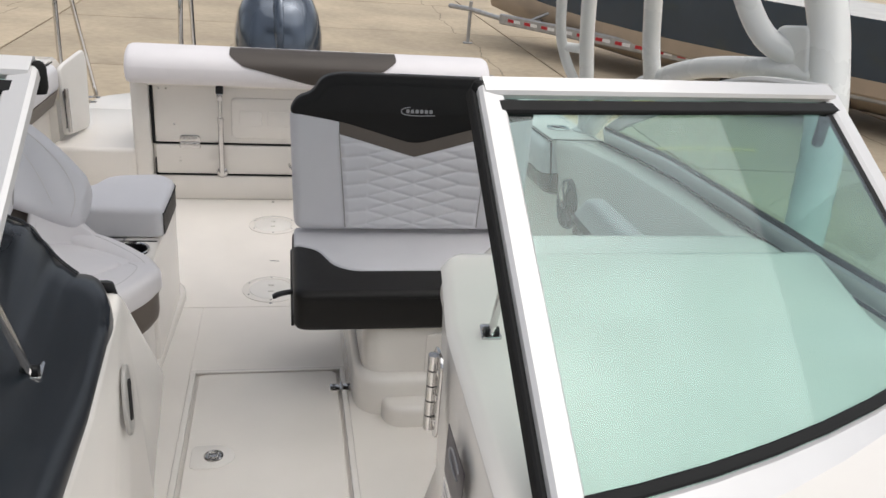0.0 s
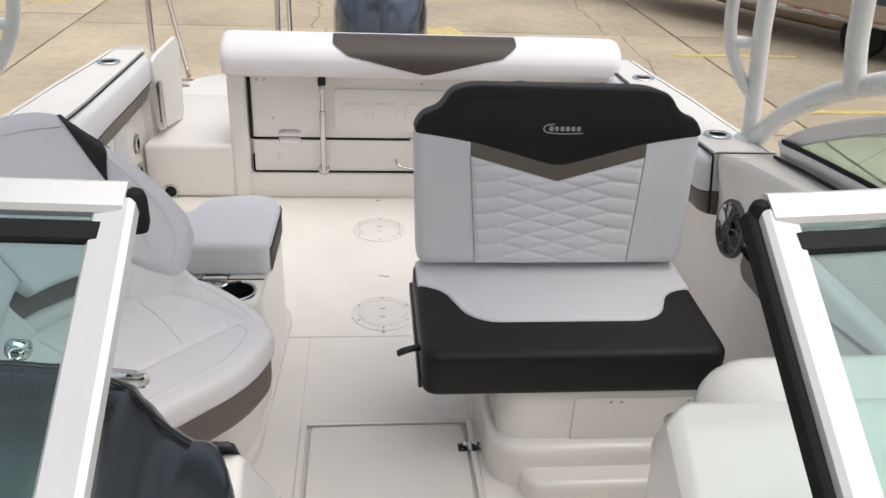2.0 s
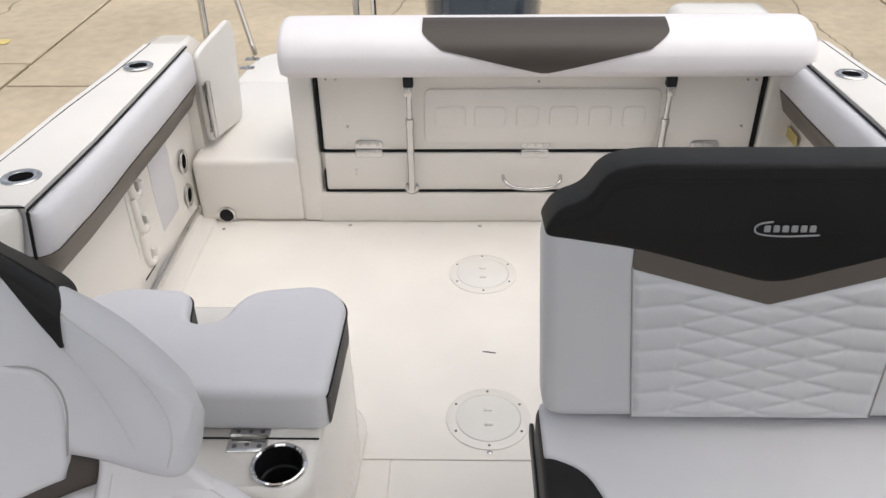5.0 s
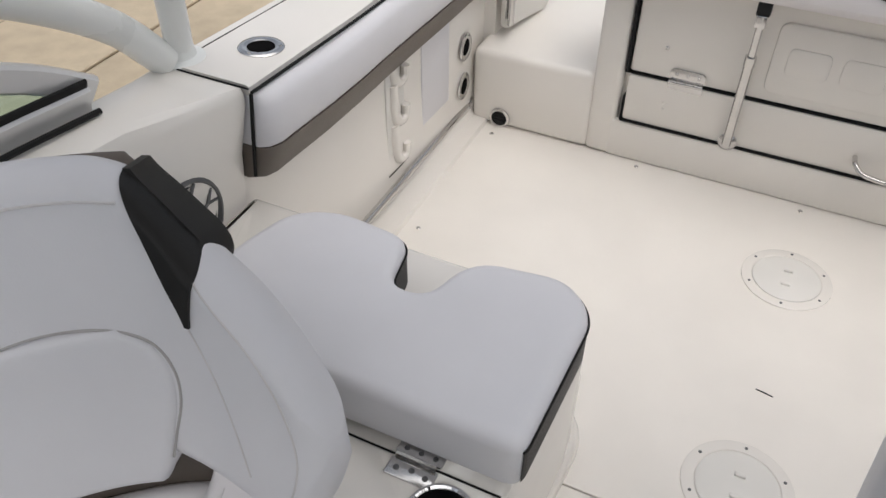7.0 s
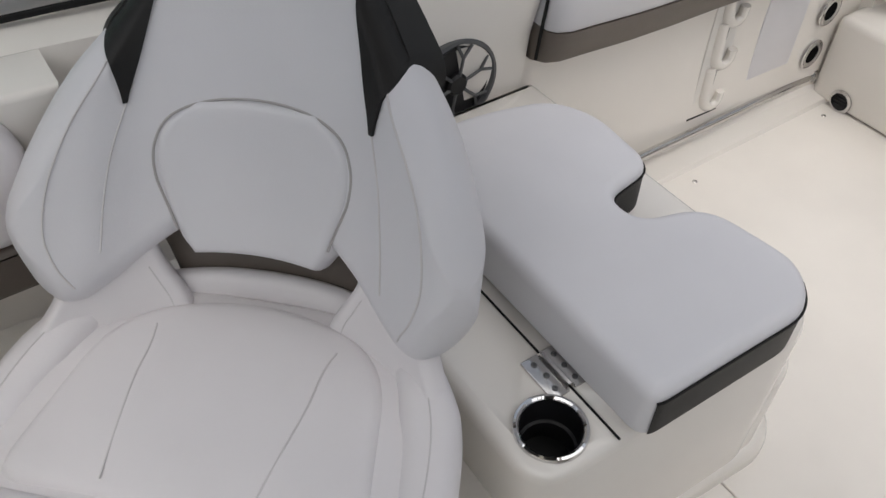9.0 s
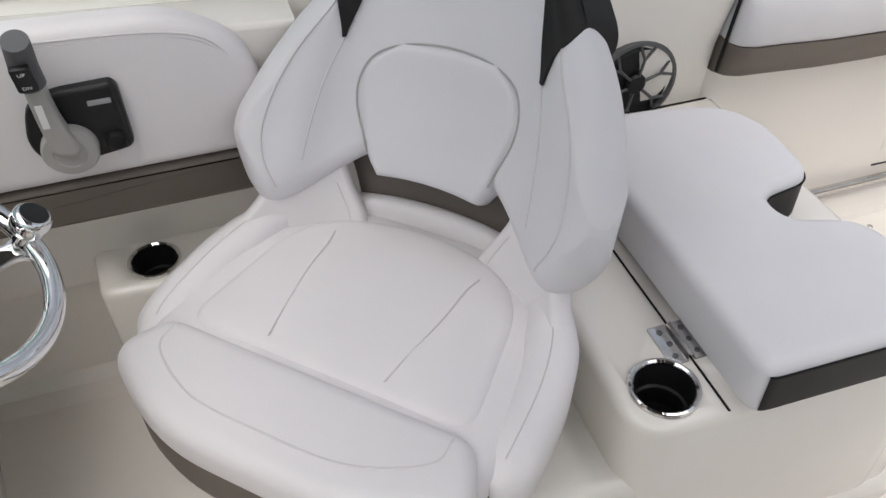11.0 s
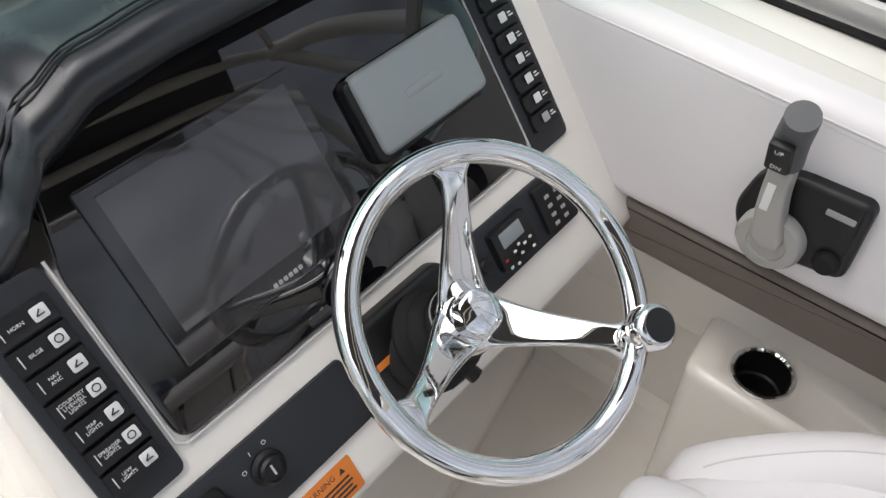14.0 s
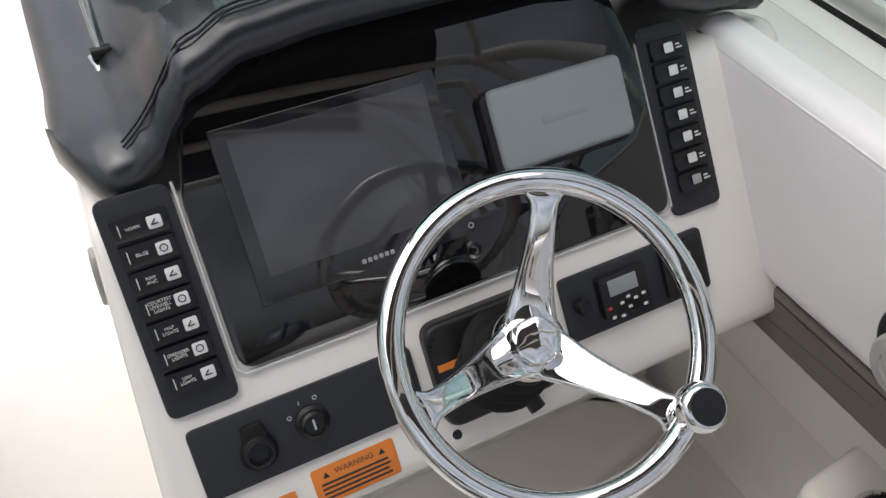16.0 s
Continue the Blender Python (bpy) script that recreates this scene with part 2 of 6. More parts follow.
def cushion(outline, t, r, m=None, dome=0.0, foot=0.0, seg=4):
    """A padded slab: a 2D outline t thick, upper edge rounded by r, lower by foot; m takes its own x, y, z to the world."""
    pts = [Vector(p) for p in outline]
    if max(r, foot) > 0.006:
        size = sum((pts[i] - pts[i - 1]).length for i in range(len(pts)))
        step = max(0.007, size / 170)
        dense = []
        for i in range(len(pts)):
            a, b = pts[i - 1], pts[i]
            k = max(1, int((b - a).length / step))
            dense += [a.lerp(b, j / k) for j in range(1, k + 1)]
        pts = dense
    levels = []
    if foot:
        for j in range(seg):
            a = j / seg * math.pi / 2
            levels.append((foot * (1 - math.sin(a)), foot * (1 - math.cos(a))))
        levels.append((0, foot))
    else:
        levels.append((0, 0))
    for j in range(seg + 1):
        a = j / seg * math.pi / 2
        levels.append((r * (1 - math.cos(a)), t - r + r * math.sin(a)))
    bm = bmesh.new()
    rings = []
    for d, z in levels:
        rings.append([bm.verts.new((p.x, p.y, z)) for p in (inset(pts, d) if d > 1e-6 else pts)])
    n = len(pts)
    for a, b in zip(rings, rings[1:]):
        for i in range(n):
            bm.faces.new((a[i - 1], a[i], b[i], b[i - 1]))
    bm.faces.new(rings[0])
    if dome:
        c = sum((v.co for v in rings[-1]), Vector()) / n
        prev = rings[-1]
        for k in (0.75, 0.45):
            nxt = []
            for v in rings[-1]:
                q = c + (v.co - c) * k
                q.z = t + dome * (1 - k * k)
                nxt.append(bm.verts.new(q))
            for i in range(n):
                bm.faces.new((prev[i - 1], prev[i], nxt[i], nxt[i - 1]))
            prev = nxt
        bm.faces.new(prev)
    else:
        bm.faces.new(rings[-1])
    if max(r, foot) > 0.006:
        bmesh.ops.remove_doubles(bm, verts=bm.verts[:], dist=0.00015)
    if m is not None:
        bm.transform(m)
    return bm


def plate(outline, t, m=None, b=0.002):
    return cushion(outline, t, min(b, t * 0.6), m, seg=2)


def prism(pts, axis, a0, a1, r=0.0, corner=0.0, seg=4):
    """A 2D outline swept along an axis from a0 to a1, with rounded rims r and rounded corners."""
    p = rounded(pts, corner, seg) if corner else [Vector(q) for q in pts]
    m = {"x": Matrix(((0, 0, 1, 0), (1, 0, 0, 0), (0, 1, 0, 0), (0, 0, 0, 1))), "y": Matrix(((1, 0, 0, 0), (0, 0, 1, 0), (0, 1, 0, 0), (0, 0, 0, 1))), "z": Matrix.Identity(4)}[axis]
    shift = {"x": (a0, 0, 0), "y": (0, a0, 0), "z": (0, 0, a0)}[axis]
    return cushion(p, a1 - a0, r or 1e-4, Matrix.Translation(shift) @ m, foot=r or 0.0, seg=3 if r else 1)


def sweep_path(pts, closed=False, steps=6):
    """A smooth line through points."""
    P = [Vector(p) for p in pts]
    if len(P) < 3:
        return P
    out = []
    n = len(P)
    for i in range(n if closed else n - 1):
        a, b, c, d = (P[(i - 1) % n] if closed or i else P[0] * 2 - P[1]), P[i], P[(i + 1) % n], (P[(i + 2) % n] if closed or i + 2 < n else P[-1] * 2 - P[-2])
        for j in range(steps):
            t = j / steps
            out.append(0.5 * (2 * b + (c - a) * t + (2 * a - 5 * b + 4 * c - d) * t * t + (3 * b - a - 3 * c + d) * t ** 3))
    if not closed:
        out.append(P[-1])
    return out


def tube(pts, r, n=10, closed=False, smooth=True, steps=6, flat=1.0):
    """A round bar along a line, with rounded-off ends."""
    P = sweep_path(pts, closed, steps) if smooth else [Vector(p) for p in pts]
    bm = bmesh.new()
    rings = []
    up = None
    k = len(P)
    for i in range(k):
        t = (P[(i + 1) % k] - P[i - 1]) if closed or 0 < i < k - 1 else (P[1] - P[0] if i == 0 else P[-1] - P[-2])
        t.normalize()
        if up is None:
            up = t.orthogonal().normalized() if abs(t.z) > 0.95 else (Vector((0, 0, 1)) - t * t.z).normalized()
        else:
            up = (up - t * up.dot(t)).normalized()
        side = t.cross(up)
        rad = r(i / (k - 1)) if callable(r) else r
        rings.append([bm.verts.new(P[i] + (side * math.cos(a) + up * math.sin(a) * flat) * rad) for a in (j * 2 * math.pi / n for j in range(n))])
    for i in range(k if closed else k - 1):
        a, b = rings[i], rings[(i + 1) % k]
        for j in range(n):
            bm.faces.new((a[j - 1], a[j], b[j], b[j - 1]))
    if not closed:
        bm.faces.new(rings[0])
        bm.faces.new(rings[-1])
    return bm


def lathe(profile, n=28, m=None, cap=True):
    """A profile of (radius, height) turned round its own z."""
    bm = bmesh.new()
    rings = [[bm.verts.new((r * math.cos(a), r * math.sin(a), h)) for a in (j * 2 * math.pi / n for j in range(n))] for r, h in profile]
    for a, b in zip(rings, rings[1:]):
        for j in range(n):
            bm.faces.new((a[j - 1], a[j], b[j], b[j - 1]))
    if cap:
        bm.faces.new(rings[0])
        bm.faces.new(rings[-1])
    if m is not None:
        bm.transform(m)
    return bm


def loft(sections, cap=False, closed=False):
    """A skin over rows of points."""
    bm = bmesh.new()
    rows = [[bm.verts.new(p) for p in s] for s in sections]
    for a, b in zip(rows, rows[1:]):
        for j in range(0 if closed else 1, len(a)):
            bm.faces.new((a[j - 1], a[j], b[j], b[j - 1]))
    if cap:
        bm.faces.new(rows[0])
        bm.faces.new(rows[-1])
    return bm


def axes(o, x, y, z):
    m = Matrix.Identity(4)
    for i, v in enumerate((x, y, z, o)):
        for k in range(3):
            m[k][i] = v[k]
    return m


def lerp_table(t, table):
    """Smooth value of a table of (t, value) rows."""
    if t <= table[0][0]:
        return table[0][1]
    for (a, u), (b, v) in zip(table, table[1:]):
        if t <= b:
            k = (t - a) / (b - a)
            k = k * k * (3 - 2 * k)
            return u + (v - u) * k
    return table[-1][1]


def wording(text, size, m, thick=0.0004):
    """Raised print of the built-in font, centred on its own origin."""
    cu = bpy.data.curves.new("print", "FONT")
    cu.body, cu.size, cu.align_x, cu.align_y, cu.extrude = text, size, "CENTER", "CENTER", thick
    cu.resolution_u = 2
    ob = bpy.data.objects.new("print", cu)
    me = bpy.data.meshes.new_from_object(ob)
    bm = bmesh.new()
    bm.from_mesh(me)
    bpy.data.objects.remove(ob)
    bpy.data.meshes.remove(me)
    bm.transform(m)
    return bm


def screw(parent, place, normal, r=0.005, mat_=None, name="screw"):
    z = Vector(normal).normalized()
    x = z.orthogonal().normalized()
    m = axes(place, x, z.cross(x), z)
    part(name, lathe([(r, -0.001), (r, 0.001), (r * 0.75, 0.0022), (r * 0.35, 0.0024), (r * 0.3, 0.001)], 12, m), mat_ or STEEL, parent)


# ---- yard ----
GROUND = -1.2
bm = bmesh.new()
bmesh.ops.create_grid(bm, x_segments=2, y_segments=2, size=400)
bm.transform(Matrix.Translation((0, 0, GROUND - 0.03)))
ground = new("ground", finish("ground", bm, CONCRETE))
tagged(ground, "wide weathered tan concrete yard with joints", "ground", kind="structure")
BASE[ground] = Matrix.Identity(4)

# ---- boat shell ----
COAMING = [(0.3, 0.90), (1.6, 0.88), (2.4, 0.83), (3.0, 0.80), (3.4, 0.765), (3.78, 0.725), (4.2, 0.70), (4.9, 0.68), (5.3, 0.66)]


def outer_x(y):
    return lerp_table(y, [(-1.6, 0.16), (-1.2, 0.62), (-0.5, 0.98), (0.6, 1.24), (2.0, 1.31), (4.0, 1.30), (5.2, 1.24), (5.6, 1.20)])


def side_liner(sgn, name, front, label):
    """Inner wall, coaming and topside of one side of the hull."""
    secs = []
    ys = [-1.6, -1.1, -0.6, 0.0, 0.6, 1.2, 1.8, 2.4, 2.9, 3.3, 3.6, front - 0.06, front - 0.005]
    for y in ys:
        z, o = lerp_table(y, COAMING), outer_x(y)
        i = max(0.07, min(1.13, o - 0.13))
        f = max(0.0, (y - 3.5) / (front - 3.5)) ** 1.5
        row = [(i - 0.06, 0.0), (i - 0.02, 0.012), (i, 0.04), (i, 0.35), (i + 0.008 - 0.03 * f, z - 0.16), (i + 0.03 - 0.085 * f, z - 0.035), (i + 0.045 - 0.1 * f, z - 0.01), (i + 0.065 - 0.115 * f, z), (o - 0.03, z), (o - 0.01, z - 0.01), (o, z - 0.035), (o - 0.02, 0.25), (max(0.02, o - 0.16), -0.35), (o * 0.2, -0.62)]
        secs.append([(sgn * x, y, h) for x, h in row])
    bm1 = loft(secs)
    secs = []
    for y in [front - 0.004, front + 0.02, 4.2, 4.6, 4.97, 5.06]:
        z, o = lerp_table(y, COAMING), outer_x(y)
        k = 0.035 * max(0.0, (y - 4.2) / 0.77)
        row = [(1.03, 0.0), (1.035, 0.014), (1.115 - k, 0.018), (1.13 - k, 0.03), (1.138 - k, 0.3), (1.135 - k, z - 0.05), (1.135 - k, z - 0.006), (1.142, z), (o - 0.03, z), (o - 0.01, z - 0.01), (o, z - 0.035), (o - 0.02, 0.25), (o - 0.16, -0.35), (o * 0.55, -0.62)]
        secs.append([(sgn * x, y, h) for x, h in row])
    bm2 = loft(secs)
    secs = []
    for y in [5.06, 5.2, 5.35, 5.5]:
        z, o = lerp_table(y, COAMING) - max(0, y - 5.2) * 0.55, outer_x(y) - max(0, y - 5.2) * 0.1
        row = [(1.06, 0.24), (1.06, z - 0.05), (1.075, z - 0.01), (1.09, z), (o - 0.05, z), (o - 0.015, z - 0.012), (o, z - 0.045), (o - 0.02, 0.25), (o - 0.16, -0.35), (o * 0.55, -0.62)]
        secs.append([(sgn * x, y, h) for x, h in row])
    bm3 = loft(secs, cap=True)
    ob = new(name, finish(name, join(bm1, bm2, bm3), GELCOAT, 30))
    BASE[ob] = Matrix.Identity(4)
    return tagged(ob, label, "hull side", kind="structure")


side_s = side_liner(-1, "wall_starboard", 3.83, "glossy off-white gelcoat hull side and coaming")
side_p = side_liner(1, "wall_port", 3.70, "glossy off-white gelcoat hull side and coaming")

# cockpit sole with its hatch opening, in one level sheet
floor = new("floor", finish("floor", join(
    rbox(-1.09, 1.09, 3.75, 4.985, -0.05, 0.0, 0.002, 1),
    rbox(-1.10, -0.262, 0.6, 3.747, -0.05, 0.0, 0.002, 1),
    rbox(0.262, 1.10, 0.6, 3.747, -0.05, 0.0, 0.002, 1),
    cushion([Vector(p) for p in ((-1.06, 0.598), (-0.82, -0.5), (-0.45, -1.2), (-0.05, -1.58), (0.05, -1.58), (0.45, -1.2), (0.82, -0.5), (1.06, 0.598))], 0.05, 0.002, Matrix.Translation((0, 0, -0.05)), seg=1),
    rbox(-0.262, 0.262, 3.275, 3.747, -0.05, 0.0, 0.002, 1),
    rbox(-0.262, 0.262, 0.6, 2.39, -0.05, 0.0, 0.002, 1),
    rbox(-0.262, 0.262, 2.39, 3.275, -0.05, -0.012, 0.0, 1)), NONSKID))
tagged(floor, "cream non-skid fibreglass cockpit sole", "boat deck", kind="structure")
BASE[floor] = Matrix.Identity(4)

# bow closing wall
bow = new("wall_bow", finish("wall_bow", rbox(-0.15, 0.15, -1.66, -1.56, -0.6, 0.9, 0.03, 3), GELCOAT))
tagged(bow, "off-white gelcoat bow liner", "hull", kind="structure")

# transom: pillar, recessed locker face, top and the walk-through ledge
transom = new("wall_transom", finish("wall_transom", join(
    rbox(-0.69, -0.60, 4.955, 5.2, 0.0, 0.63, 0.02, 3),
    rbox(0.99, 1.13, 4.955, 5.5, 0.0, 0.66, 0.02, 3),
    rbox(-0.62, 1.01, 4.955, 5.5, 0.0, 0.135, 0.012, 2),
    rbox(-0.62, 1.01, 4.99, 5.18, 0.11, 0.62, 0.006, 1),
    rbox(-0.69, 1.1, 5.17, 5.5, 0.0, 0.42, 0.04, 3),
    rbox(-0.62, 1.01, 4.93, 5.16, 0.597, 0.66, 0.02, 3),
    rbox(-0.70, 1.05, 5.02, 5.16, 0.60, 0.70, 0.03, 3),
    rbox(0.72, 1.12, 5.1, 5.5, 0.5, 0.70, 0.06, 4)), GELCOAT))
tagged(transom, "off-white gelcoat transom with recessed locker", "transom", kind="structure")
BASE[transom] = Matrix.Identity(4)
ledge = new("trim_walkthrough", finish("trim_walkthrough", join(
    rbox(-1.09, -0.68, 4.955, 5.75, 0.0, 0.268, 0.025, 4)), GELCOAT))
tagged(ledge, "off-white gelcoat step through the transom", "step", kind="structure")
platform = solid("swim_platform", cushion(rounded([(-1.17, 5.45), (1.17, 5.45), (1.10, 6.15), (0.85, 6.32), (0.35, 6.34), (0.32, 5.75), (-0.32, 5.75), (-0.35, 6.34), (-0.85, 6.32), (-1.10, 6.15)], 0.09), 0.09, 0.025, Matrix.Translation((0, 0, 0.15)), foot=0.02), GELCOAT, "white gelcoat swim platform behind the transom", "swim platform")
hull_bottom = new("trim_hull_stern", finish("trim_hull_stern", rbox(-1.05, 1.05, 4.99, 5.5, -0.62, 0.02, 0.03, 2), GELCOAT))
tagged(hull_bottom, "white gelcoat outer stern of the hull", "hull", kind="structure")


def gunwale(sgn, y0, y1, group):
    """Cap lid with its coaming bolster below, and the dark joint between them."""
    cap = thing("gunwale_cap", "white gelcoat gunwale cap with flush rod holders", "gunwale", (sgn * 1.16, y0, 0.66), group="gunwale caps")
    secs = []
    for y in (y0, y0 + 0.4, (y0 + y1) / 2, y1 - 0.3, y1):
        z, o = lerp_table(y, COAMING), outer_x(y)
        secs.append([(sgn * x, y, h) for x, h in ((1.068, z - 0.018), (1.066, z + 0.001), (1.072, z + 0.005), (o - 0.035, z + 0.005), (o - 0.03, z + 0.001), (o - 0.03, z - 0.018))])
    part("lid", loft(secs, cap=True, closed=True), GELCOAT, cap)
    part("joint", tube([(sgn * (outer_x(y) - 0.055), y, lerp_table(y, COAMING) + 0.005) for y in (y0, y0 + 0.4, (y0 + y1) / 2, y1 - 0.3, y1)], 0.0018, 5), RUBBER, cap, "fine dark joint line")
    bol = thing("coaming_bolster", "white and taupe padded vinyl bolster under the gunwale", "bolster", (sgn * 1.09, y0, 0.48), group="coaming bolsters")
    ys = [y0 + 0.0, y0 + 0.012, y0 + 0.04] + [y0 + 0.1 + (y1 - y0 - 0.14) * k / 8 for k in range(9)] + [y1 - 0.015, y1]
    for nm, zz, mt in (("pad_upper", (0.565, None), VINYL), ("pad_lower", (0.478, 0.563), TAUPE)):
        secs = []
        for k, y in enumerate(ys):
            z = lerp_table(y, COAMING)
            hi = z - 0.012 if zz[1] is None else zz[1] - (0.70 - z)
            lo = zz[0] - (0.70 - z)
            e = 0.028 if k in (0, len(ys) - 1) else (0.01 if k in (1, len(ys) - 2) else 0.0)
            i = 1.028 + e
            if zz[1] is None:
                row = [(1.134, lo), (i + 0.01, lo), (i, lo + 0.02), (i, hi - 0.03), (i + 0.008, hi - 0.012), (i + 0.026, hi - 0.001), (1.134, hi)]
            else:
                row = [(1.134, lo), (i + 0.05, lo), (i + 0.034, lo + 0.006), (i + 0.012, hi - 0.02), (i + 0.006, hi), (1.134, hi)]
            secs.append([(sgn * x, y, h) for x, h in row])
        part(nm, loft(secs, cap=True, closed=True), mt, bol, "taupe lower band" if mt is TAUPE else "white upper roll", angle=50)
    z = lerp_table(y0, COAMING)
    part("edge_seal", join(tube([(sgn * 1.058, y, lerp_table(y, COAMING) - 0.006) for y in (y0 - 0.004, y0 + 0.4, y1 - 0.4, y1)], 0.0035, 6), tube([(sgn * 1.06, y0 - 0.004, z - 0.01), (sgn * 1.075, y0 - 0.004, 0.6), (sgn * 1.085, y0 - 0.004, 0.515)], 0.004, 6), tube([(sgn * 1.062, y0 - 0.006, z + 0.002), (sgn * 1.27, y0 - 0.006, z + 0.002)], 0.002, 6)), RUBBER, bol, "black rubber edge seal")
    return cap


cap_s = gunwale(-1, 3.83, 5.06, "starboard")
cap_p = gunwale(1, 3.70, 5.06, "port")


def rod_holder(place, normal=(0, 0, 1), r=0.048, along=(0, 1, 0)):
    z = Vector(normal).normalized()
    y = (Vector(along) - z * Vector(along).dot(z)).normalized()
    m = axes(Vector(place) + z * 0.0045, y.cross(z), y, z)
    h = thing("rod_holder", "flush stainless steel rod holder, bore shade painted on a disc", "rod holder", m=m, group="rod holders")
    part("flange", lathe([(r, 0.0), (r, 0.003), (r * 0.93, 0.006), (r * 0.72, 0.007), (r * 0.6, 0.004), (r * 0.58, -0.004)], 28, cap=False), STEEL, h, local=True)
    # shallow disc; its near-black colour stands in for the tube's shaded depth
    part("bore", lathe([(r * 0.6, 0.003), (r * 0.55, 0.0015), (r * 0.3, 0.001), (0.001, 0.001)], 24), BORE_SHADE, h, "dark rod tube", local=True)
    for a in (0.5, 2.6, 4.7):
        part("screw", lathe([(0.004, 0.006), (0.0035, 0.008), (0.0015, 0.0075)], 8, Matrix.Translation((r * 0.82 * math.cos(a), r * 0.82 * math.sin(a), 0))), STEEL, h, local=True)
    return h


rod_holder((-1.142, 3.977, 0.7145), (0, 0.06, 1))
rod_holder((-1.142, 4.81, 0.6835), (0, 0.04, 1))
rod_holder((1.150, 3.89, 0.7195), (0, 0.06, 1))
rod_holder((1.145, 4.71, 0.6855), (0, 0.04, 1))
rod_holder((-1.105, 4.915, 0.285), (1, 0.045, 0), 0.045)
rod_holder((-1.105, 4.905, 0.15), (1, 0.045, 0), 0.045)
rod_holder((1.105, 4.85, 0.285), (-1, 0.045, 0), 0.045)


def speaker(place, normal, r=0.088):
    z = Vector(normal).normalized()
    y = Vector((0, 0, 1)) - z * z.z
    y.normalize()
    s = thing("speaker", "round black marine speaker with a spoked grille", "speaker", m=axes(place, y.cross(z), y, z), group="speakers")
    part("rim", lathe([(r, 0), (r, 0.01), (r * 0.97, 0.018), (r * 0.9, 0.02), (r * 0.86, 0.014), (r * 0.84, 0.004)], 36, cap=False), DARK_GREY, s, "charcoal outer ring", local=True)
    part("cone", lathe([(r * 0.86, 0.010), (r * 0.8, 0.013), (r * 0.72, 0.010), (r * 0.36, 0.002), (r * 0.34, 0.006), (0.002, 0.009)], 32), BLACK, s, local=True)
    part("hub", lathe([(r * 0.24, -0.004), (r * 0.24, 0.018), (r * 0.19, 0.023), (r * 0.02, 0.022)], 24), BLACK, s, local=True)
    for k in range(6):
        a = k * math.pi / 3 + 0.3
        d, q = Vector((math.cos(a), math.sin(a), 0)), Vector((-math.sin(a), math.cos(a), 0))
        up = Vector((0, 0, 0.019))
        part("spoke", tube([d * r * 0.2 + up, d * r * 0.6 + up, d * r * 0.62 + q * r * 0.0 + up], 0.0035, 6, smooth=False), DARK_GREY, s, "grey grille spoke", local=True)
        part("spoke", tube([d * r * 0.58 + up, d * r * 0.84 + q * r * 0.18 + up * 0.8], 0.0035, 6, smooth=False), DARK_GREY, s, local=True)
        part("spoke", tube([d * r * 0.58 + up, d * r * 0.84 - q * r * 0.18 + up * 0.8], 0.0035, 6, smooth=False), DARK_GREY, s, local=True)
    return s


speaker((-1.135, 3.655, 0.497), (1, 0, 0.03), 0.1)
speaker((1.132, 3.596, 0.508), (-1, 0, 0.03), 0.098)

# ---- transom things ----
bol = thing("transom_bolster", "white padded stern bolster with a taupe centre panel", "bolster", (0.2, 4.95, 0.6))
OUT = [(5.03, 0.655), (4.90, 0.618), (4.845, 0.63), (4.83, 0.68), (4.845, 0.735), (4.90, 0.775), (4.97, 0.79), (5.05, 0.785), (5.085, 0.75), (5.09, 0.68)]


def bolster_row(x, k, grow=0.0):
    c = Vector((4.96, 0.705))
    pts = [Vector(p) for p in rounded(OUT, 0.03, 2)]
    return [(x, c.x + (p.x - c.x) * k + (p - c).normalized().x * grow, c.y + (p.y - c.y) * k + (p - c).normalized().y * grow) for p in pts]


secs = [bolster_row(x, k) for x, k in ((-0.69, 0.80), (-0.685, 0.92), (-0.67, 0.98), (-0.64, 1.0), (-0.2, 1.0), (0.3, 1.0), (0.8, 1.0), (1.04, 1.0), (1.07, 0.98), (1.085, 0.92), (1.09, 0.8))]
part("roll", loft(secs, cap=True, closed=True), WARM_VINYL, bol, angle=60)
# the taupe panel follows the roll: wide along the top, pointed below
prof = [Vector(p) for p in rounded(OUT, 0.03, 2)]
secs = []
full = sorted(((math.atan2(p.y - 0.705, 4.96 - p.x), (p - Vector((4.96, 0.705))).length) for p in prof))
for k in range(41):
    a = -0.42 + 2.25 * k / 40
    lo = max((q for q in full if q[0] <= a), default=full[0])
    hi = min((q for q in full if q[0] > a), default=full[-1])
    rad = lo[1] + (hi[1] - lo[1]) * (a - lo[0]) / max(1e-6, hi[0] - lo[0]) + 0.0035
    f = k / 40
    w = 0.012 + 0.33 * min(1, f / 0.27) + 0.065 * math.sin(min(1, max(0, (f - 0.27) / 0.3)) * math.pi / 2)
    secs.append([(0.2 + w * (j / 12 - 1), 4.96 - rad * math.cos(a), 0.705 + rad * math.sin(a)) for j in range(25)])
part("centre_panel", loft(secs), DARK_TAUPE, bol, "dark taupe pointed panel")

locker = thing("stern_locker", "off-white fold-down locker hatch with stainless hinges", "locker", (0.2, 4.96, 0.13))
fr = lambda x0, x1, z0, z1, y, t, r=0.012: cushion(rrect(x0, x1, z0, z1, r), t, min(0.006, t * 0.6), axes((0, y, 0), (1, 0, 0), (0, 0, 1), (0, -1, 0)), seg=2)
part("upper_panel", fr(-0.585, 0.975, 0.305, 0.60, 4.985, 0.018), GELCOAT, locker)
part("lower_panel", fr(-0.585, 0.975, 0.14, 0.297, 4.985, 0.024), GELCOAT, locker)
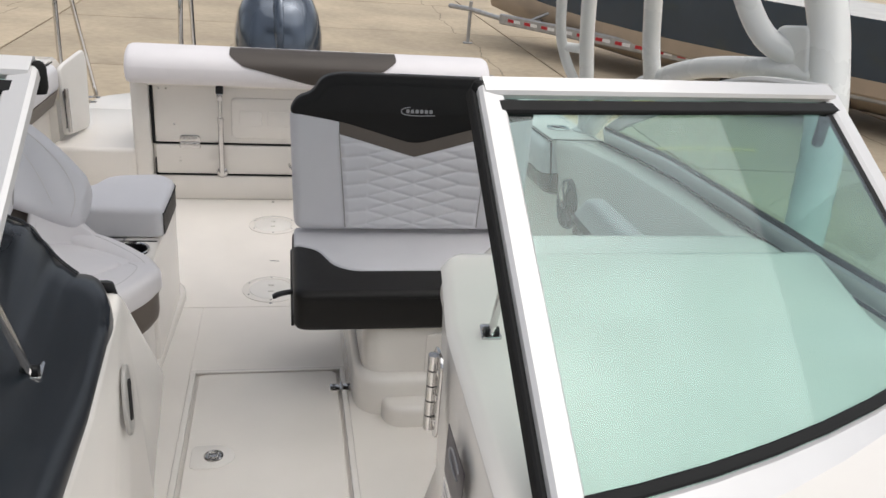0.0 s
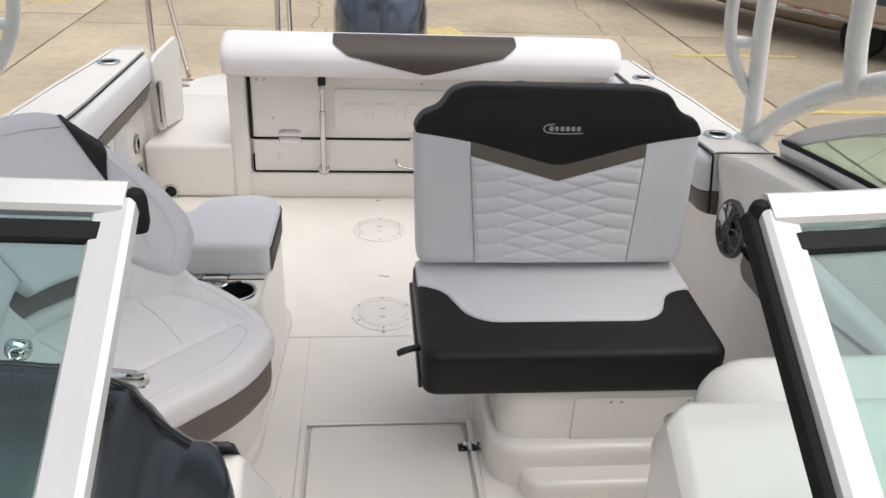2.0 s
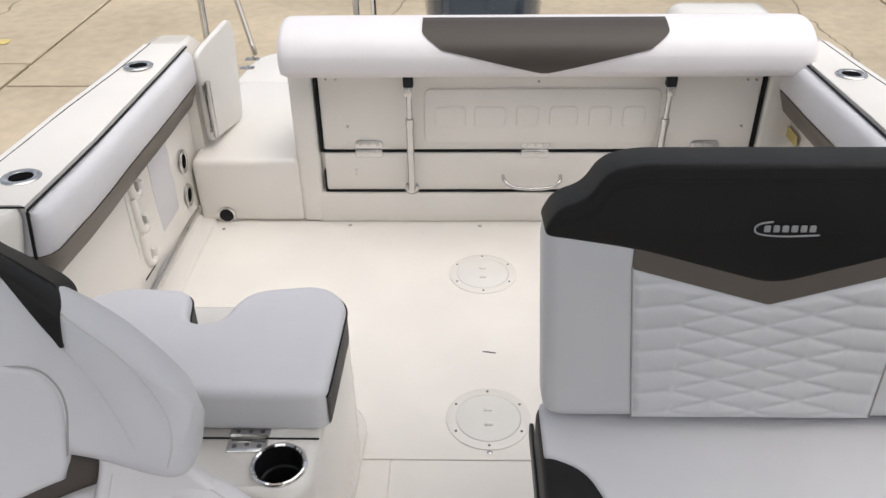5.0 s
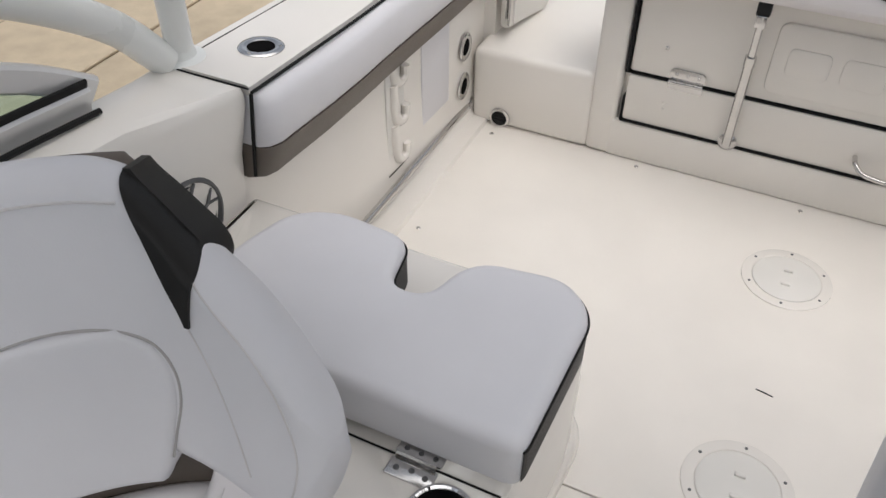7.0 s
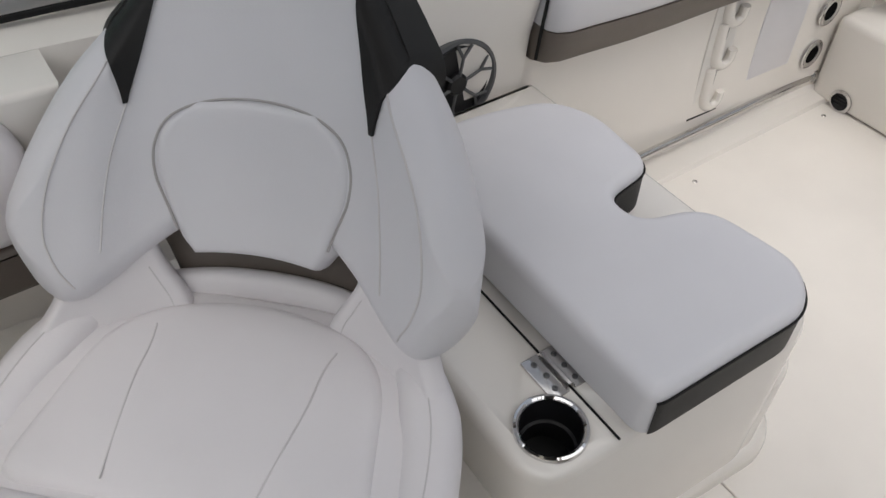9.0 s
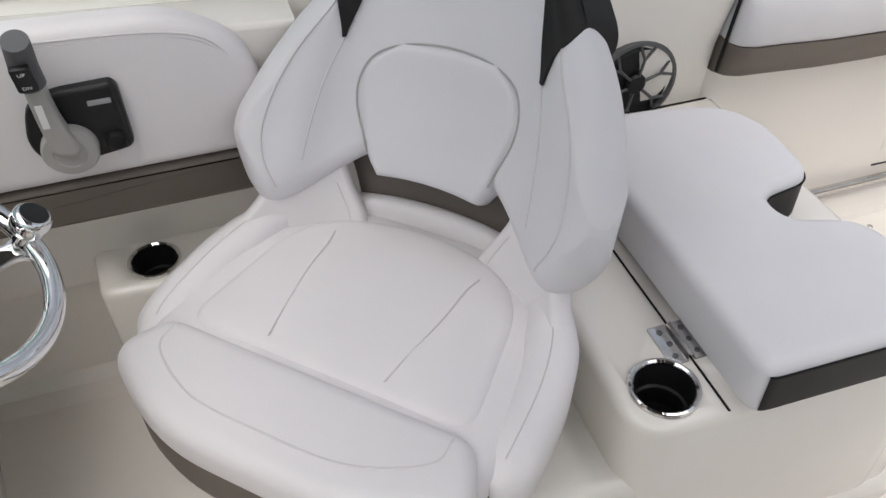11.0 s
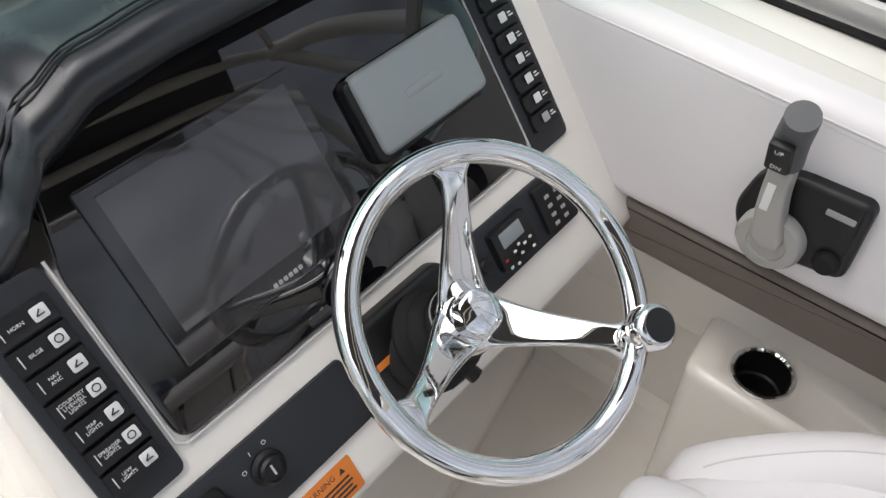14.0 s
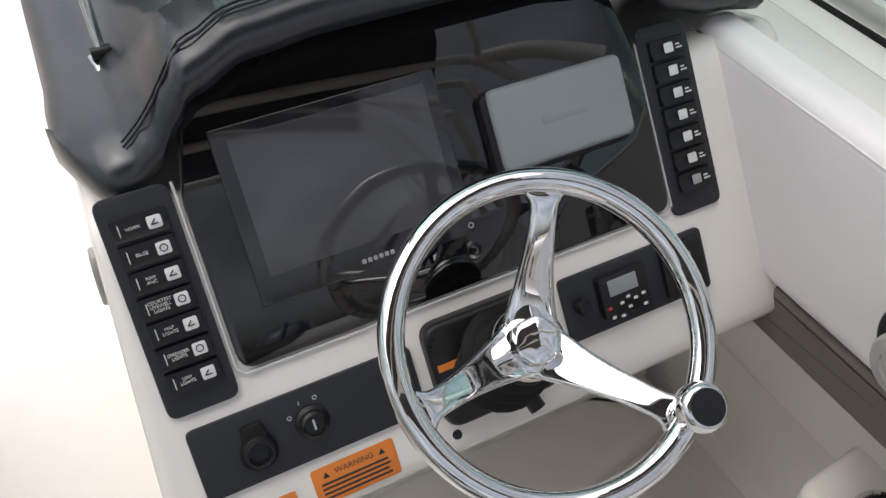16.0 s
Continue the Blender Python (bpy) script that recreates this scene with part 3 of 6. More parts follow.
part("raised_field", fr(-0.21, 0.63, 0.335, 0.545, 4.967, 0.010, 0.03), GELCOAT, locker)
part("gasket", rbox(-0.597, -0.588, 4.958, 4.99, 0.30, 0.60, 0.001, 1), RUBBER, locker, "black rubber gasket")
part("gasket", rbox(0.978, 0.987, 4.958, 4.99, 0.30, 0.60, 0.001, 1), RUBBER, locker, "black rubber gasket")
part("joint", rbox(-0.588, 0.978, 4.9605, 4.985, 0.2992, 0.3018, 0), RUBBER, locker, "dark panel joint")
part("joint", rbox(-0.588, 0.978, 4.954, 4.985, 0.1355, 0.138, 0), RUBBER, locker, "dark panel joint")
part("joint", rbox(-0.5905, -0.5865, 4.9565, 4.985, 0.137, 0.22, 0), RUBBER, locker, "dark panel joint")
for x0, x1 in ((-0.17, -0.06), (-0.03, 0.08), (0.12, 0.2), (0.24, 0.34), (0.38, 0.46), (0.5, 0.58)):
    part("embossed_bar", fr(x0, x1, 0.40, 0.48, 4.957, 0.0035, 0.02), GELCOAT, locker)
for x in (-0.416, 0.195, 0.81):
    hg = part("hinge", fr(x - 0.052, x + 0.052, 0.303, 0.345, 4.966, 0.004, 0.022), STEEL, locker, "stainless hinge leaf")
    part("knuckle", join(*[tube([(x - 0.05 + 0.025 * k, 4.957, 0.303), (x - 0.05 + 0.025 * k + 0.023, 4.957, 0.303)], 0.0062, 10, smooth=False) for k in range(4)]), STEEL, hg)
    part("lower_leaf", fr(x - 0.05, x + 0.05, 0.278, 0.30, 4.962, 0.003, 0.004), STEEL, hg)
    for dx in (-0.032, 0, 0.032):
        screw(locker, (x + dx, 4.9615, 0.328), (0, -1, 0), 0.005)
for x in (-0.555, -0.52):
    screw(locker, (x, 4.966, 0.58), (0, -1, 0), 0.0045)
for x, z in ((-0.49, 0.40), (0.195, 0.57), (0.195, 0.365), (0.93, 0.40), (0.92, 0.575), (0.95, 0.575)):
    screw(locker, (x, 4.966, z), (0, -1, 0), 0.0055)
for x, z in ((-0.47, 0.225), (-0.468, 0.205)):
    screw(locker, (x, 4.960, z), (0, -1, 0), 0.006, GELCOAT)
part("handle", tube([(0.08, 4.962, 0.20), (0.085, 4.93, 0.196), (0.115, 4.914, 0.178), (0.19, 4.91, 0.172), (0.262, 4.914, 0.178), (0.29, 4.93, 0.196), (0.295, 4.962, 0.20)], 0.007, 10), STEEL, locker, "stainless pull handle")
for x in (-0.262, 0.64):
    st = thing("seat_strut", "telescopic stainless support strut on the stern locker", "strut", (x, 4.94, 0.15), group="seat struts")
    part("outer_tube", tube([(x, 4.945, 0.150), (x + 0.002, 4.918, 0.44)], 0.0135, 14, smooth=False), STEEL, st)
    part("inner_tube", tube([(x + 0.002, 4.918, 0.43), (x + 0.003, 4.905, 0.565)], 0.0098, 14, smooth=False), STEEL, st)
    part("collar", tube([(x + 0.002, 4.918, 0.425), (x + 0.002, 4.917, 0.452)], 0.0158, 14, smooth=False), STEEL, st)
    part("foot", lathe([(0.028, 0), (0.028, 0.004), (0.018, 0.012), (0.014, 0.014)], 20, axes((x, 4.96, 0.15), (1, 0, 0), (0, 0, 1), (0, -1, 0))), STEEL, st)
    part("top_bracket", rbox(x - 0.016, x + 0.02, 4.895, 4.925, 0.575, 0.612, 0.004, 2), BLACK, st, "black bracket")
    part("clip", rbox(x - 0.012, x + 0.016, 4.888, 4.912, 0.545, 0.58, 0.003, 2), STEEL, st)

drain = thing("deck_drain", "round black and chrome scupper drain low in the transom", "drain", m=axes((-0.985, 4.953, 0.034), (1, 0, 0), (0, 0, 1), (0, -1, 0)))
part("ring", lathe([(0.036, 0), (0.035, 0.004), (0.027, 0.006), (0.026, 0.001)], 24, cap=False), STEEL, drain, local=True)
part("grate", join(lathe([(0.027, 0.001), (0.002, 0.0012)], 20), *[rbox(-0.024, 0.024, -0.002 + k * 0.011, 0.002 + k * 0.011, 0.001, 0.005, 0) for k in (-1, 0, 1)]), BLACK, drain, local=True)

gate = thing("transom_gate", "white board gate folded open beside the stern step", "gate", (-1.04, 5.15, 0.268))
gm = axes((-1.035, 5.02, 0.0), (0.16, 0.987, 0), (0, 0, 1), (0.987, -0.16, 0))
gate_out = rounded([(0.03, 0.30), (0.30, 0.27), (0.33, 0.30), (0.36, 0.62), (0.33, 0.68), (0.10, 0.655), (0.03, 0.64)], 0.025)
part("board", cushion(gate_out, 0.022, 0.008, gm @ Matrix.Translation((0, 0, -0.011)), foot=0.008), POLY, gate)
part("hinge", rbox(0.02, 0.055, 0.34, 0.53, 0.0115, 0.016, 0.001, 1, gm), STEEL, gate, "tall stainless hinge")
part("latch", tube([gm @ Vector((0.035, 0.32, 0.026)), gm @ Vector((0.035, 0.54, 0.026))], 0.011, 10, smooth=False), STEEL, gate, "stainless bolt")
for k in range(5):
    screw(gate, gm @ Vector((0.075, 0.36 + 0.036 * k, 0.011)), gm.to_3x3() @ Vector((0, 0, 1)), 0.004)

toe_rail = thing("toe_rail", "polished stainless toe rail along the hull side", "rail", (-1.11, 4.6, 0.0))
part("bar", tube([(-1.105, 4.965, 0.055), (-1.10, 4.6, 0.058), (-1.10, 4.1, 0.06), (-1.105, 3.88, 0.06)], 0.0125, 12), STEEL, toe_rail)
part("end_flange", tube([(-1.106, 4.955, 0.055), (-1.106, 4.97, 0.055)], 0.022, 14, smooth=False), STEEL, toe_rail)

# side rack: two hooked fish-rod racks over a narrow opening and a pale pad
rack = thing("rod_rack", "white moulded rod rack with hooked slots on the hull side", "rod rack", (-1.135, 4.4, 0.1))
for z in (0.145, 0.275, 0.40):
    part("hook", tube([(-1.122, 4.475, z + 0.10), (-1.119, 4.48, z), (-1.114, 4.50, z - 0.028), (-1.112, 4.527, z - 0.02), (-1.112, 4.533, z + 0.012)], 0.013, 10, flat=1.3), GELCOAT, rack, "white hook")
part("backplate", rbox(-1.14, -1.122, 4.44, 4.545, 0.09, 0.50, 0.004, 2), POLY, rack)
part("slot", rbox(-1.123, -1.1205, 4.50, 4.506, 0.10, 0.50, 0.0), RUBBER, rack, "black slot edge")
part("slot_foot", tube([(-1.121, 4.435, 0.09), (-1.118, 4.545, 0.09)], 0.003, 6, smooth=False), RUBBER, rack, "black slot edge")
side_pad = solid("hull_side_pad", cushion(rrect(0.0, 0.17, 0.09, 0.52, 0.01), 0.006, 0.003, axes((-1.1195, 4.64, 0), (0.045, 0.999, 0), (0, 0, 1), (0.999, -0.045, 0)), seg=2), VINYL, "pale blue-grey vinyl pad on the hull side", "pad")

rail_a = thing("stern_rail", "bent stainless steel stern rail on the swim platform", "rail", (-0.85, 6.1, 0.24), group="stern rails")
part("tube_bar", tube([(-1.16, 5.62, 0.24), (-1.16, 5.63, 0.7), (-1.16, 5.66, 1.02), (-1.155, 5.73, 1.12), (-1.145, 5.82, 1.04), (-1.13, 6.0, 0.65), (-1.11, 6.18, 0.24)], 0.014, 10), STEEL, rail_a)
rail_b = thing("stern_rail", "bent stainless steel stern rail on the swim platform", "rail", (-0.6, 6.1, 0.24), group="stern rails")
part("tube_bar", tube([(-0.52, 5.66, 0.24), (-0.52, 5.67, 0.7), (-0.51, 5.70, 0.98), (-0.5, 5.85, 1.06), (-0.5, 6.05, 0.95), (-0.5, 6.15, 0.6), (-0.5, 6.2, 0.24)], 0.014, 10), STEEL, rail_b)
for x, y in ((-1.12, 5.98), (-1.12, 6.1)):
    hg = solid("platform_hinge", join(plate(rrect(x - 0.02, x + 0.05, y - 0.018, y + 0.018, 0.004), 0.004, Matrix.Translation((0, 0, 0.24))), tube([(x + 0.015, y - 0.018, 0.245), (x + 0.015, y + 0.018, 0.245)], 0.006, 8, smooth=False)), STEEL, "small stainless hinge on the swim platform", "hinge", "platform hinges")

# outboard engine
motor = thing("outboard_motor", "blue-grey metallic outboard engine cowling", "outboard motor", (0.02, 5.95, -0.9))
secs = []
for z, w, y0, y1 in ((0.22, 0.15, 5.72, 6.24), (0.30, 0.22, 5.66, 6.32), (0.42, 0.25, 5.63, 6.38), (0.58, 0.265, 5.62, 6.40), (0.72, 0.262, 5.635, 6.38), (0.84, 0.24, 5.67, 6.33), (0.92, 0.20, 5.73, 6.24), (0.97, 0.14, 5.82, 6.12), (0.99, 0.06, 5.92, 6.02)):
    yc, hy = (y0 + y1) / 2, (y1 - y0) / 2
    secs.append([(0.02 + w * (abs(math.cos(a)) ** 0.7) * math.copysign(1, math.cos(a)), yc + hy * (abs(math.sin(a)) ** 0.75) * math.copysign(1, math.sin(a)), z) for a in (k * 2 * math.pi / 40 for k in range(40))])
part("cowling", loft(secs, cap=True, closed=True), COWL, motor, angle=60)
part("crest", tube([(0.02, 5.655, 0.62), (0.02, 5.665, 0.80), (0.02, 5.76, 0.945), (0.02, 5.97, 1.0), (0.02, 6.2, 0.95)], lambda k: 0.045 * (1 - 0.4 * k), 12, flat=0.6), COWL, motor, "raised centre ridge")
part("side_band", loft([[(0.02 + 0.272 * math.cos(a), 6.01 + 0.395 * math.sin(a), z) for a in (k * 2 * math.pi / 40 for k in range(40))] for z in (0.36, 0.40)], closed=True), BLACK, motor, "black band")
part("midsection", cushion(rrect(-0.09, 0.13, 5.68, 6.1, 0.06), 1.15, 0.03, Matrix.Translation((0, 0, -0.9))), COWL, motor)

# ---- deck plates, floor hatch and floor screws ----
def deck_plate(y):
    p = thing("deck_plate", "round white screw-down inspection plate in the sole", "inspection plate", (0, y, 0.0), group="inspection plates")
    part("ring", lathe([(0.118, 0), (0.118, 0.003), (0.114, 0.005), (0.092, 0.005), (0.089, 0.002)], 44, cap=False), GELCOAT, p, local=True)
    part("cover", lathe([(0.0885, 0.0), (0.0885, 0.004), (0.085, 0.0055), (0.002, 0.006)], 44), POLY, p, local=True)
    for dy in (-0.028, 0.028):
        part("grip", cushion(rrect(-0.012, 0.012, dy - 0.006, dy + 0.006, 0.004), 0.009, 0.003, Matrix.Translation((0, 0, 0.003)), seg=2), POLY, p, local=True)
    for k in range(6):
        a = k * math.pi / 3 + math.pi / 6
        part("screw", lathe([(0.0042, 0.004), (0.0036, 0.0062), (0.0015, 0.006)], 10, Matrix.Translation((0.104 * math.cos(a), 0.104 * math.sin(a), 0))), DARK_GREY, p, local=True)


deck_plate(3.90)
deck_plate(4.605)
fs = thing("floor_screw", "small stainless screws along the edge of the sole", "screw", (0, 4.93, 0))
for x, y in ((-0.99, 4.90), (-0.505, 4.93), (-0.005, 4.925), (0.5, 4.925), (0.98, 4.9), (-0.99, 4.36), (0.0, 3.775)):
    screw(fs, (x, y, 0.0005), (0, 0, 1), 0.007)
scuff = solid("floor_scuff", plate(rounded([(0.0, 4.175), (0.04, 4.168), (0.042, 4.171), (0.02, 4.176), (0.0, 4.178)], 0.001), 0.0015, Matrix.Translation((-0.01, 0.01, 0.0))), RUBBER, "thin dark scrap lying on the sole", "scrap")

hatch = thing("floor_hatch", "cream floor hatch with flush lift ring", "floor hatch", (0, 2.85, -0.012))
part("lid", cushion(rrect(-0.232, 0.232, 2.405, 3.258, 0.03), 0.016, 0.006, Matrix.Translation((0, 0, -0.012))), NONSKID, hatch)
part("gutter_lip", join(*[cushion(rrect(*q, 0.006), 0.006, 0.003, Matrix.Translation((0, 0, 0.0)), seg=2) for q in ((-0.262, -0.243, 2.4, 3.27), (0.243, 0.262, 2.4, 3.27), (-0.262, 0.262, 3.264, 3.28))]), GELCOAT, hatch)
for y in (3.148, 2.55):
    hg = part("hinge", join(plate(rrect(0.205, 0.24, y - 0.02, y + 0.02, 0.006), 0.004, Matrix.Translation((0, 0, 0.004))), plate(rrect(0.245, 0.28, y - 0.02, y + 0.02, 0.006), 0.004, Matrix.Translation((0, 0, 0.004))), tube([(0.2425, y - 0.02, 0.008), (0.2425, y + 0.02, 0.008)], 0.0055, 8, smooth=False)), STEEL, hatch, "small stainless hinge")
    for x in (0.218, 0.268):
        for dy in (-0.011, 0.011):
            screw(hatch, (x, y + dy, 0.008), (0, 0, 1), 0.0045, DARK_GREY)
part("latch_recess", cushion(rounded([(-0.215, 2.755), (-0.125, 2.755), (-0.09, 2.79), (-0.09, 2.826), (-0.125, 2.86), (-0.215, 2.86)], 0.02), 0.004, 0.002, Matrix.Translation((0, 0, 0.003)), seg=2), GELCOAT, hatch)
lt = part("lift_ring", lathe([(0.028, 0), (0.028, 0.003), (0.023, 0.005), (0.021, 0.002), (0.002, 0.001)], 24, Matrix.Translation((-0.15, 2.808, 0.007))), STEEL, hatch, "round stainless lift ring")
part("ring_handle", tube([(-0.15 + 0.014 * math.cos(a), 2.808 + 0.014 * math.sin(a), 0.0115) for a in (k * math.pi / 5 for k in range(10))], 0.003, 8, closed=True), CHROME, lt)

# ---- companion seat ----
def companion_seat():
    s = thing("companion_seat", "double companion seat in pale grey and charcoal quilted vinyl", "seat", (0.5, 3.2, 0.0))
    # cushion: charcoal block with a pale inset on top
    body = cushion(rounded([(0.08, 3.008), (0.900, 3.008), (0.912, 3.52), (0.08, 3.52)], [0.05, 0.05, 0.03, 0.03]), 0.135, 0.025, Matrix.Translation((0, 0, 0.30)), foot=0.02)
    part("cushion", body, DARK_VINYL, s, "charcoal seat cushion", angle=60)
    top = rounded([(0.086, 3.515), (0.086, 3.365), (0.16, 3.33), (0.21, 3.20), (0.27, 3.16), (0.72, 3.16), (0.775, 3.20), (0.82, 3.31), (0.902, 3.335), (0.906, 3.515)], [0.02, 0.01, 0.05, 0.06, 0.05, 0.05, 0.06, 0.05, 0.01, 0.02], 6)
    part("inset", cushion(top, 0.014, 0.010, Matrix.Translation((0, 0, 0.427)), dome=0.0), VINYL, s, "pale grey seat inset", angle=60)
    part("seam", tube([(0.11, 3.009, 0.412), (0.5, 3.006, 0.412), (0.87, 3.009, 0.412)], 0.0016, 6), RUBBER, s)
    # backrest: outline in its own plane, leaning aft
    lean = axes((0.496, 3.448, 0.437), (1.035, 0, 0), Vector((0, math.sin(radians(9)), math.cos(radians(9)))) * 1.0, (0, -math.cos(radians(9)), math.sin(radians(9))))
    H = 0.558
    out = rounded([(-0.395, 0.022), (0.395, 0.022), (0.412, 0.425), (0.383, 0.472), (0.335, 0.49), (0.305, 0.543), (0.25, H), (-0.25, H), (-0.305, 0.543), (-0.335, 0.49), (-0.383, 0.472), (-0.410, 0.425)], [0.04, 0.04, 0.04, 0.03, 0.03, 0.03, 0.05, 0.05, 0.03, 0.03, 0.03, 0.04], 5)
    part("backrest", cushion(out, 0.10, 0.03, lean @ Matrix.Translation((0, 0, -0.085)), foot=0.03), VINYL, s, angle=60)
    cap = rounded([(-0.414, 0.424), (-0.25, 0.397), (-0.02, 0.330), (0.02, 0.330), (0.25, 0.397), (0.414, 0.424), (0.388, 0.477), (0.337, 0.493), (0.307, 0.546), (0.25, H + 0.003), (-0.25, H + 0.003), (-0.307, 0.546), (-0.337, 0.493), (-0.388, 0.477)], [0.022, 0.05, 0.03, 0.03, 0.05, 0.022, 0.03, 0.03, 0.03, 0.05, 0.05, 0.03, 0.03, 0.03], 5)
    part("head_panel", cushion(cap, 0.108, 0.011, lean @ Matrix.Translation((0, 0, -0.0885)), foot=0.011), DARK_VINYL, s, "charcoal carbon-weave head panel", angle=60)
    chev = rounded([(-0.252, 0.415), (-0.252, 0.358), (0.0, 0.284), (0.252, 0.358), (0.252, 0.415), (0.0, 0.35)], 0.006)
    part("chevron", cushion(chev, 0.012, 0.004, lean @ Matrix.Translation((0, 0, 0.0050)), seg=3), TAUPE, s, "taupe chevron band", angle=60)
    # quilted centre panel with pressed diamond seams
    bm_ = bmesh.new()
    nx, ny = 120, 84
    vs = []
    for j in range(ny + 1):
        for_row = []
        v = j / ny
        for i in range(nx + 1):
            u = i / nx * 2 - 1
            w = 0.225 + 0.025 * v
            x = u * w
            zt = 0.355 - (0.355 - 0.281) * (1 - abs(u))
            y = 0.032 + v * (zt - 0.032)
            d = 1.0
            for k in range(-8, 14):
                for sg in (1, -1):
                    c = k * 0.048
                    d = min(d, abs(y - (c + sg * x * 0.30)) / 1.04) if abs(x) < 0.155 else d
            if abs(x) >= 0.155:
                for k in range(-8, 14):
                    c = k * 0.048 + (1 if k % 2 else 1) * 0.0
                    d = min(d, abs(y - (c + 0.30 * 0.155 * (1 if x > 0 else 1)) + 0.11 * (abs(x) - 0.155)))
            h = 0.0065 * (1 - math.exp(-d / 0.006)) - 0.001
            e = min((1 - abs(u)) * w, v * 0.25, (1 - v) * 0.25)
            h *= min(1, e / 0.012)
            for_row.append(bm_.verts.new(lean @ Vector((x, y, 0.0155 + h))))
        vs.append(for_row)
    for a, b in zip(vs, vs[1:]):
        for i in range(1, nx + 1):
            bm_.faces.new((a[i - 1], a[i], b[i], b[i - 1]))
    part("quilted_panel", bm_, VINYL, s, "quilted panel with diamond stitching", angle=80)
    for sx in (-1, 1):
        part("seam", tube([lean @ Vector((sx * 0.226, 0.034, 0.016)), lean @ Vector((sx * 0.251, 0.362, 0.016))], 0.0022, 6, smooth=False), THREAD, s)
    for dy in (0.0, 0.007):
        part("cap_seam", tube([lean @ Vector((x, y - dy, 0.0192)) for x, y in ((-0.385, 0.452), (-0.325, 0.470), (-0.292, 0.519), (-0.245, 0.531), (0.0, 0.533), (0.245, 0.531), (0.292, 0.519), (0.325, 0.470), (0.385, 0.452))], 0.0011, 6, smooth=False), RUBBER, s)
    # maker's mark drawn as plain bars with a swoosh
    for k in range(6):
        part("emblem_bar", plate(rrect(-0.034 + k * 0.0155, -0.023 + k * 0.0155, 0.435, 0.448, 0.003), 0.0015, lean @ Matrix.Translation((0, 0, 0.0226)), 0.0005), PRINTGREY, s, "silver embroidered mark")
    part("emblem_swoosh", tube([lean @ Vector(p) for p in ((-0.02, 0.455, 0.0232), (-0.042, 0.451, 0.0232), (-0.05, 0.441, 0.0232), (-0.04, 0.431, 0.0232), (0.0, 0.427, 0.0232), (0.062, 0.429, 0.0232))], 0.0018, 6), PRINTGREY, s, "silver embroidered swoosh")
    part("recline_lever", join(tube([(0.085, 3.12, 0.385), (0.062, 3.11, 0.388), (0.035, 3.10, 0.386), (0.02, 3.10, 0.378)], 0.011, 8, flat=0.7)), BLACK, s, "black lever")
    part("side_bracket", rbox(0.074, 0.084, 3.05, 3.55, 0.30, 0.34, 0.003, 1), BLACK, s)
    return s


companion_seat()

base_p = thing("moulded_box", "moulded off-white gelcoat box under the companion seat", "seat box", (0.65, 3.2, 0.0), group="seat boxes")
for pc_ in (cushion(rounded([(0.30, 3.03), (0.89, 3.03), (0.89, 3.58), (0.30, 3.58)], [0.08, 0.02, 0.02, 0.05], 6), 0.30, 0.012), cushion(rounded([(0.275, 2.985), (0.91, 2.985), (0.91, 3.60), (0.275, 3.60)], [0.12, 0.02, 0.02, 0.05], 6), 0.135, 0.03), cushion(rounded([(0.36, 2.915), (0.92, 2.915), (0.92, 3.61), (0.36, 3.61)], [0.08, 0.02, 0.02, 0.05], 6), 0.07, 0.022)):
    part("tier", pc_, GELCOAT, base_p, angle=50)
part("door", cushion(rrect(0.50, 0.87, 0.06, 0.275, 0.012), 0.008, 0.003, axes((0, 3.031, 0), (1, 0, 0), (0, 0, 1), (0, -1, 0)), seg=2), GELCOAT, base_p)
part("latch", lathe([(0.022, 0), (0.022, 0.004), (0.017, 0.006), (0.015, 0.002), (0.002, 0.002)], 20, axes((0.78, 3.024, 0.2), (1, 0, 0), (0, 0, 1), (0, -1, 0))), STEEL, base_p, "round flush latch")
for x in (0.60, 0.63, 0.82, 0.85):
    screw(base_p, (x, 3.024, 0.262), (0, -1, 0), 0.005)
side_pad_p = thing("side_bolster", "white and taupe padded vinyl bolster on the hull side", "bolster", (1.13, 3.0, 0.43))
PP = axes((1.136, 0, 0), (0, 1, 0), (0, 0, 1), (-1, 0, 0))
part("pad_upper", cushion(rounded([(2.4, 0.517), (3.43, 0.517), (3.41, 0.56), (3.31, 0.645), (2.4, 0.665)], [0.01, 0.015, 0.03, 0.05, 0.01]), 0.055, 0.025, PP, foot=0.004), VINYL, side_pad_p, "white upper pad", angle=60)
part("pad_lower", cushion(rounded([(2.4, 0.425), (3.40, 0.43), (3.435, 0.46), (3.43, 0.515), (2.4, 0.515)], [0.01, 0.015, 0.02, 0.006, 0.01]), 0.045, 0.012, PP, foot=0.004), TAUPE, side_pad_p, "taupe lower band", angle=60)

# ---- jump seat and its base ----
base_s = thing("moulded_box", "moulded off-white gelcoat box under helm and jump seats", "seat box", (-0.75, 3.4, 0.0), group="seat boxes")
part("body", cushion(rounded([(-1.13, 3.262), (-0.362, 3.262), (-0.345, 3.80), (-0.40, 3.86), (-1.13, 3.86)], [0.02, 0.07, 0.06, 0.05, 0.02], 6), 0.43, 0.022), GELCOAT, base_s, angle=50)
part("tier", cushion(rounded([(-1.13, 3.02), (-0.43, 3.02), (-0.375, 3.15), (-0.35, 3.84), (-0.40, 3.90), (-1.13, 3.90)], [0.02, 0.08, 0.1, 0.06, 0.06, 0.02], 6), 0.28, 0.03), GELCOAT, base_s, angle=50)
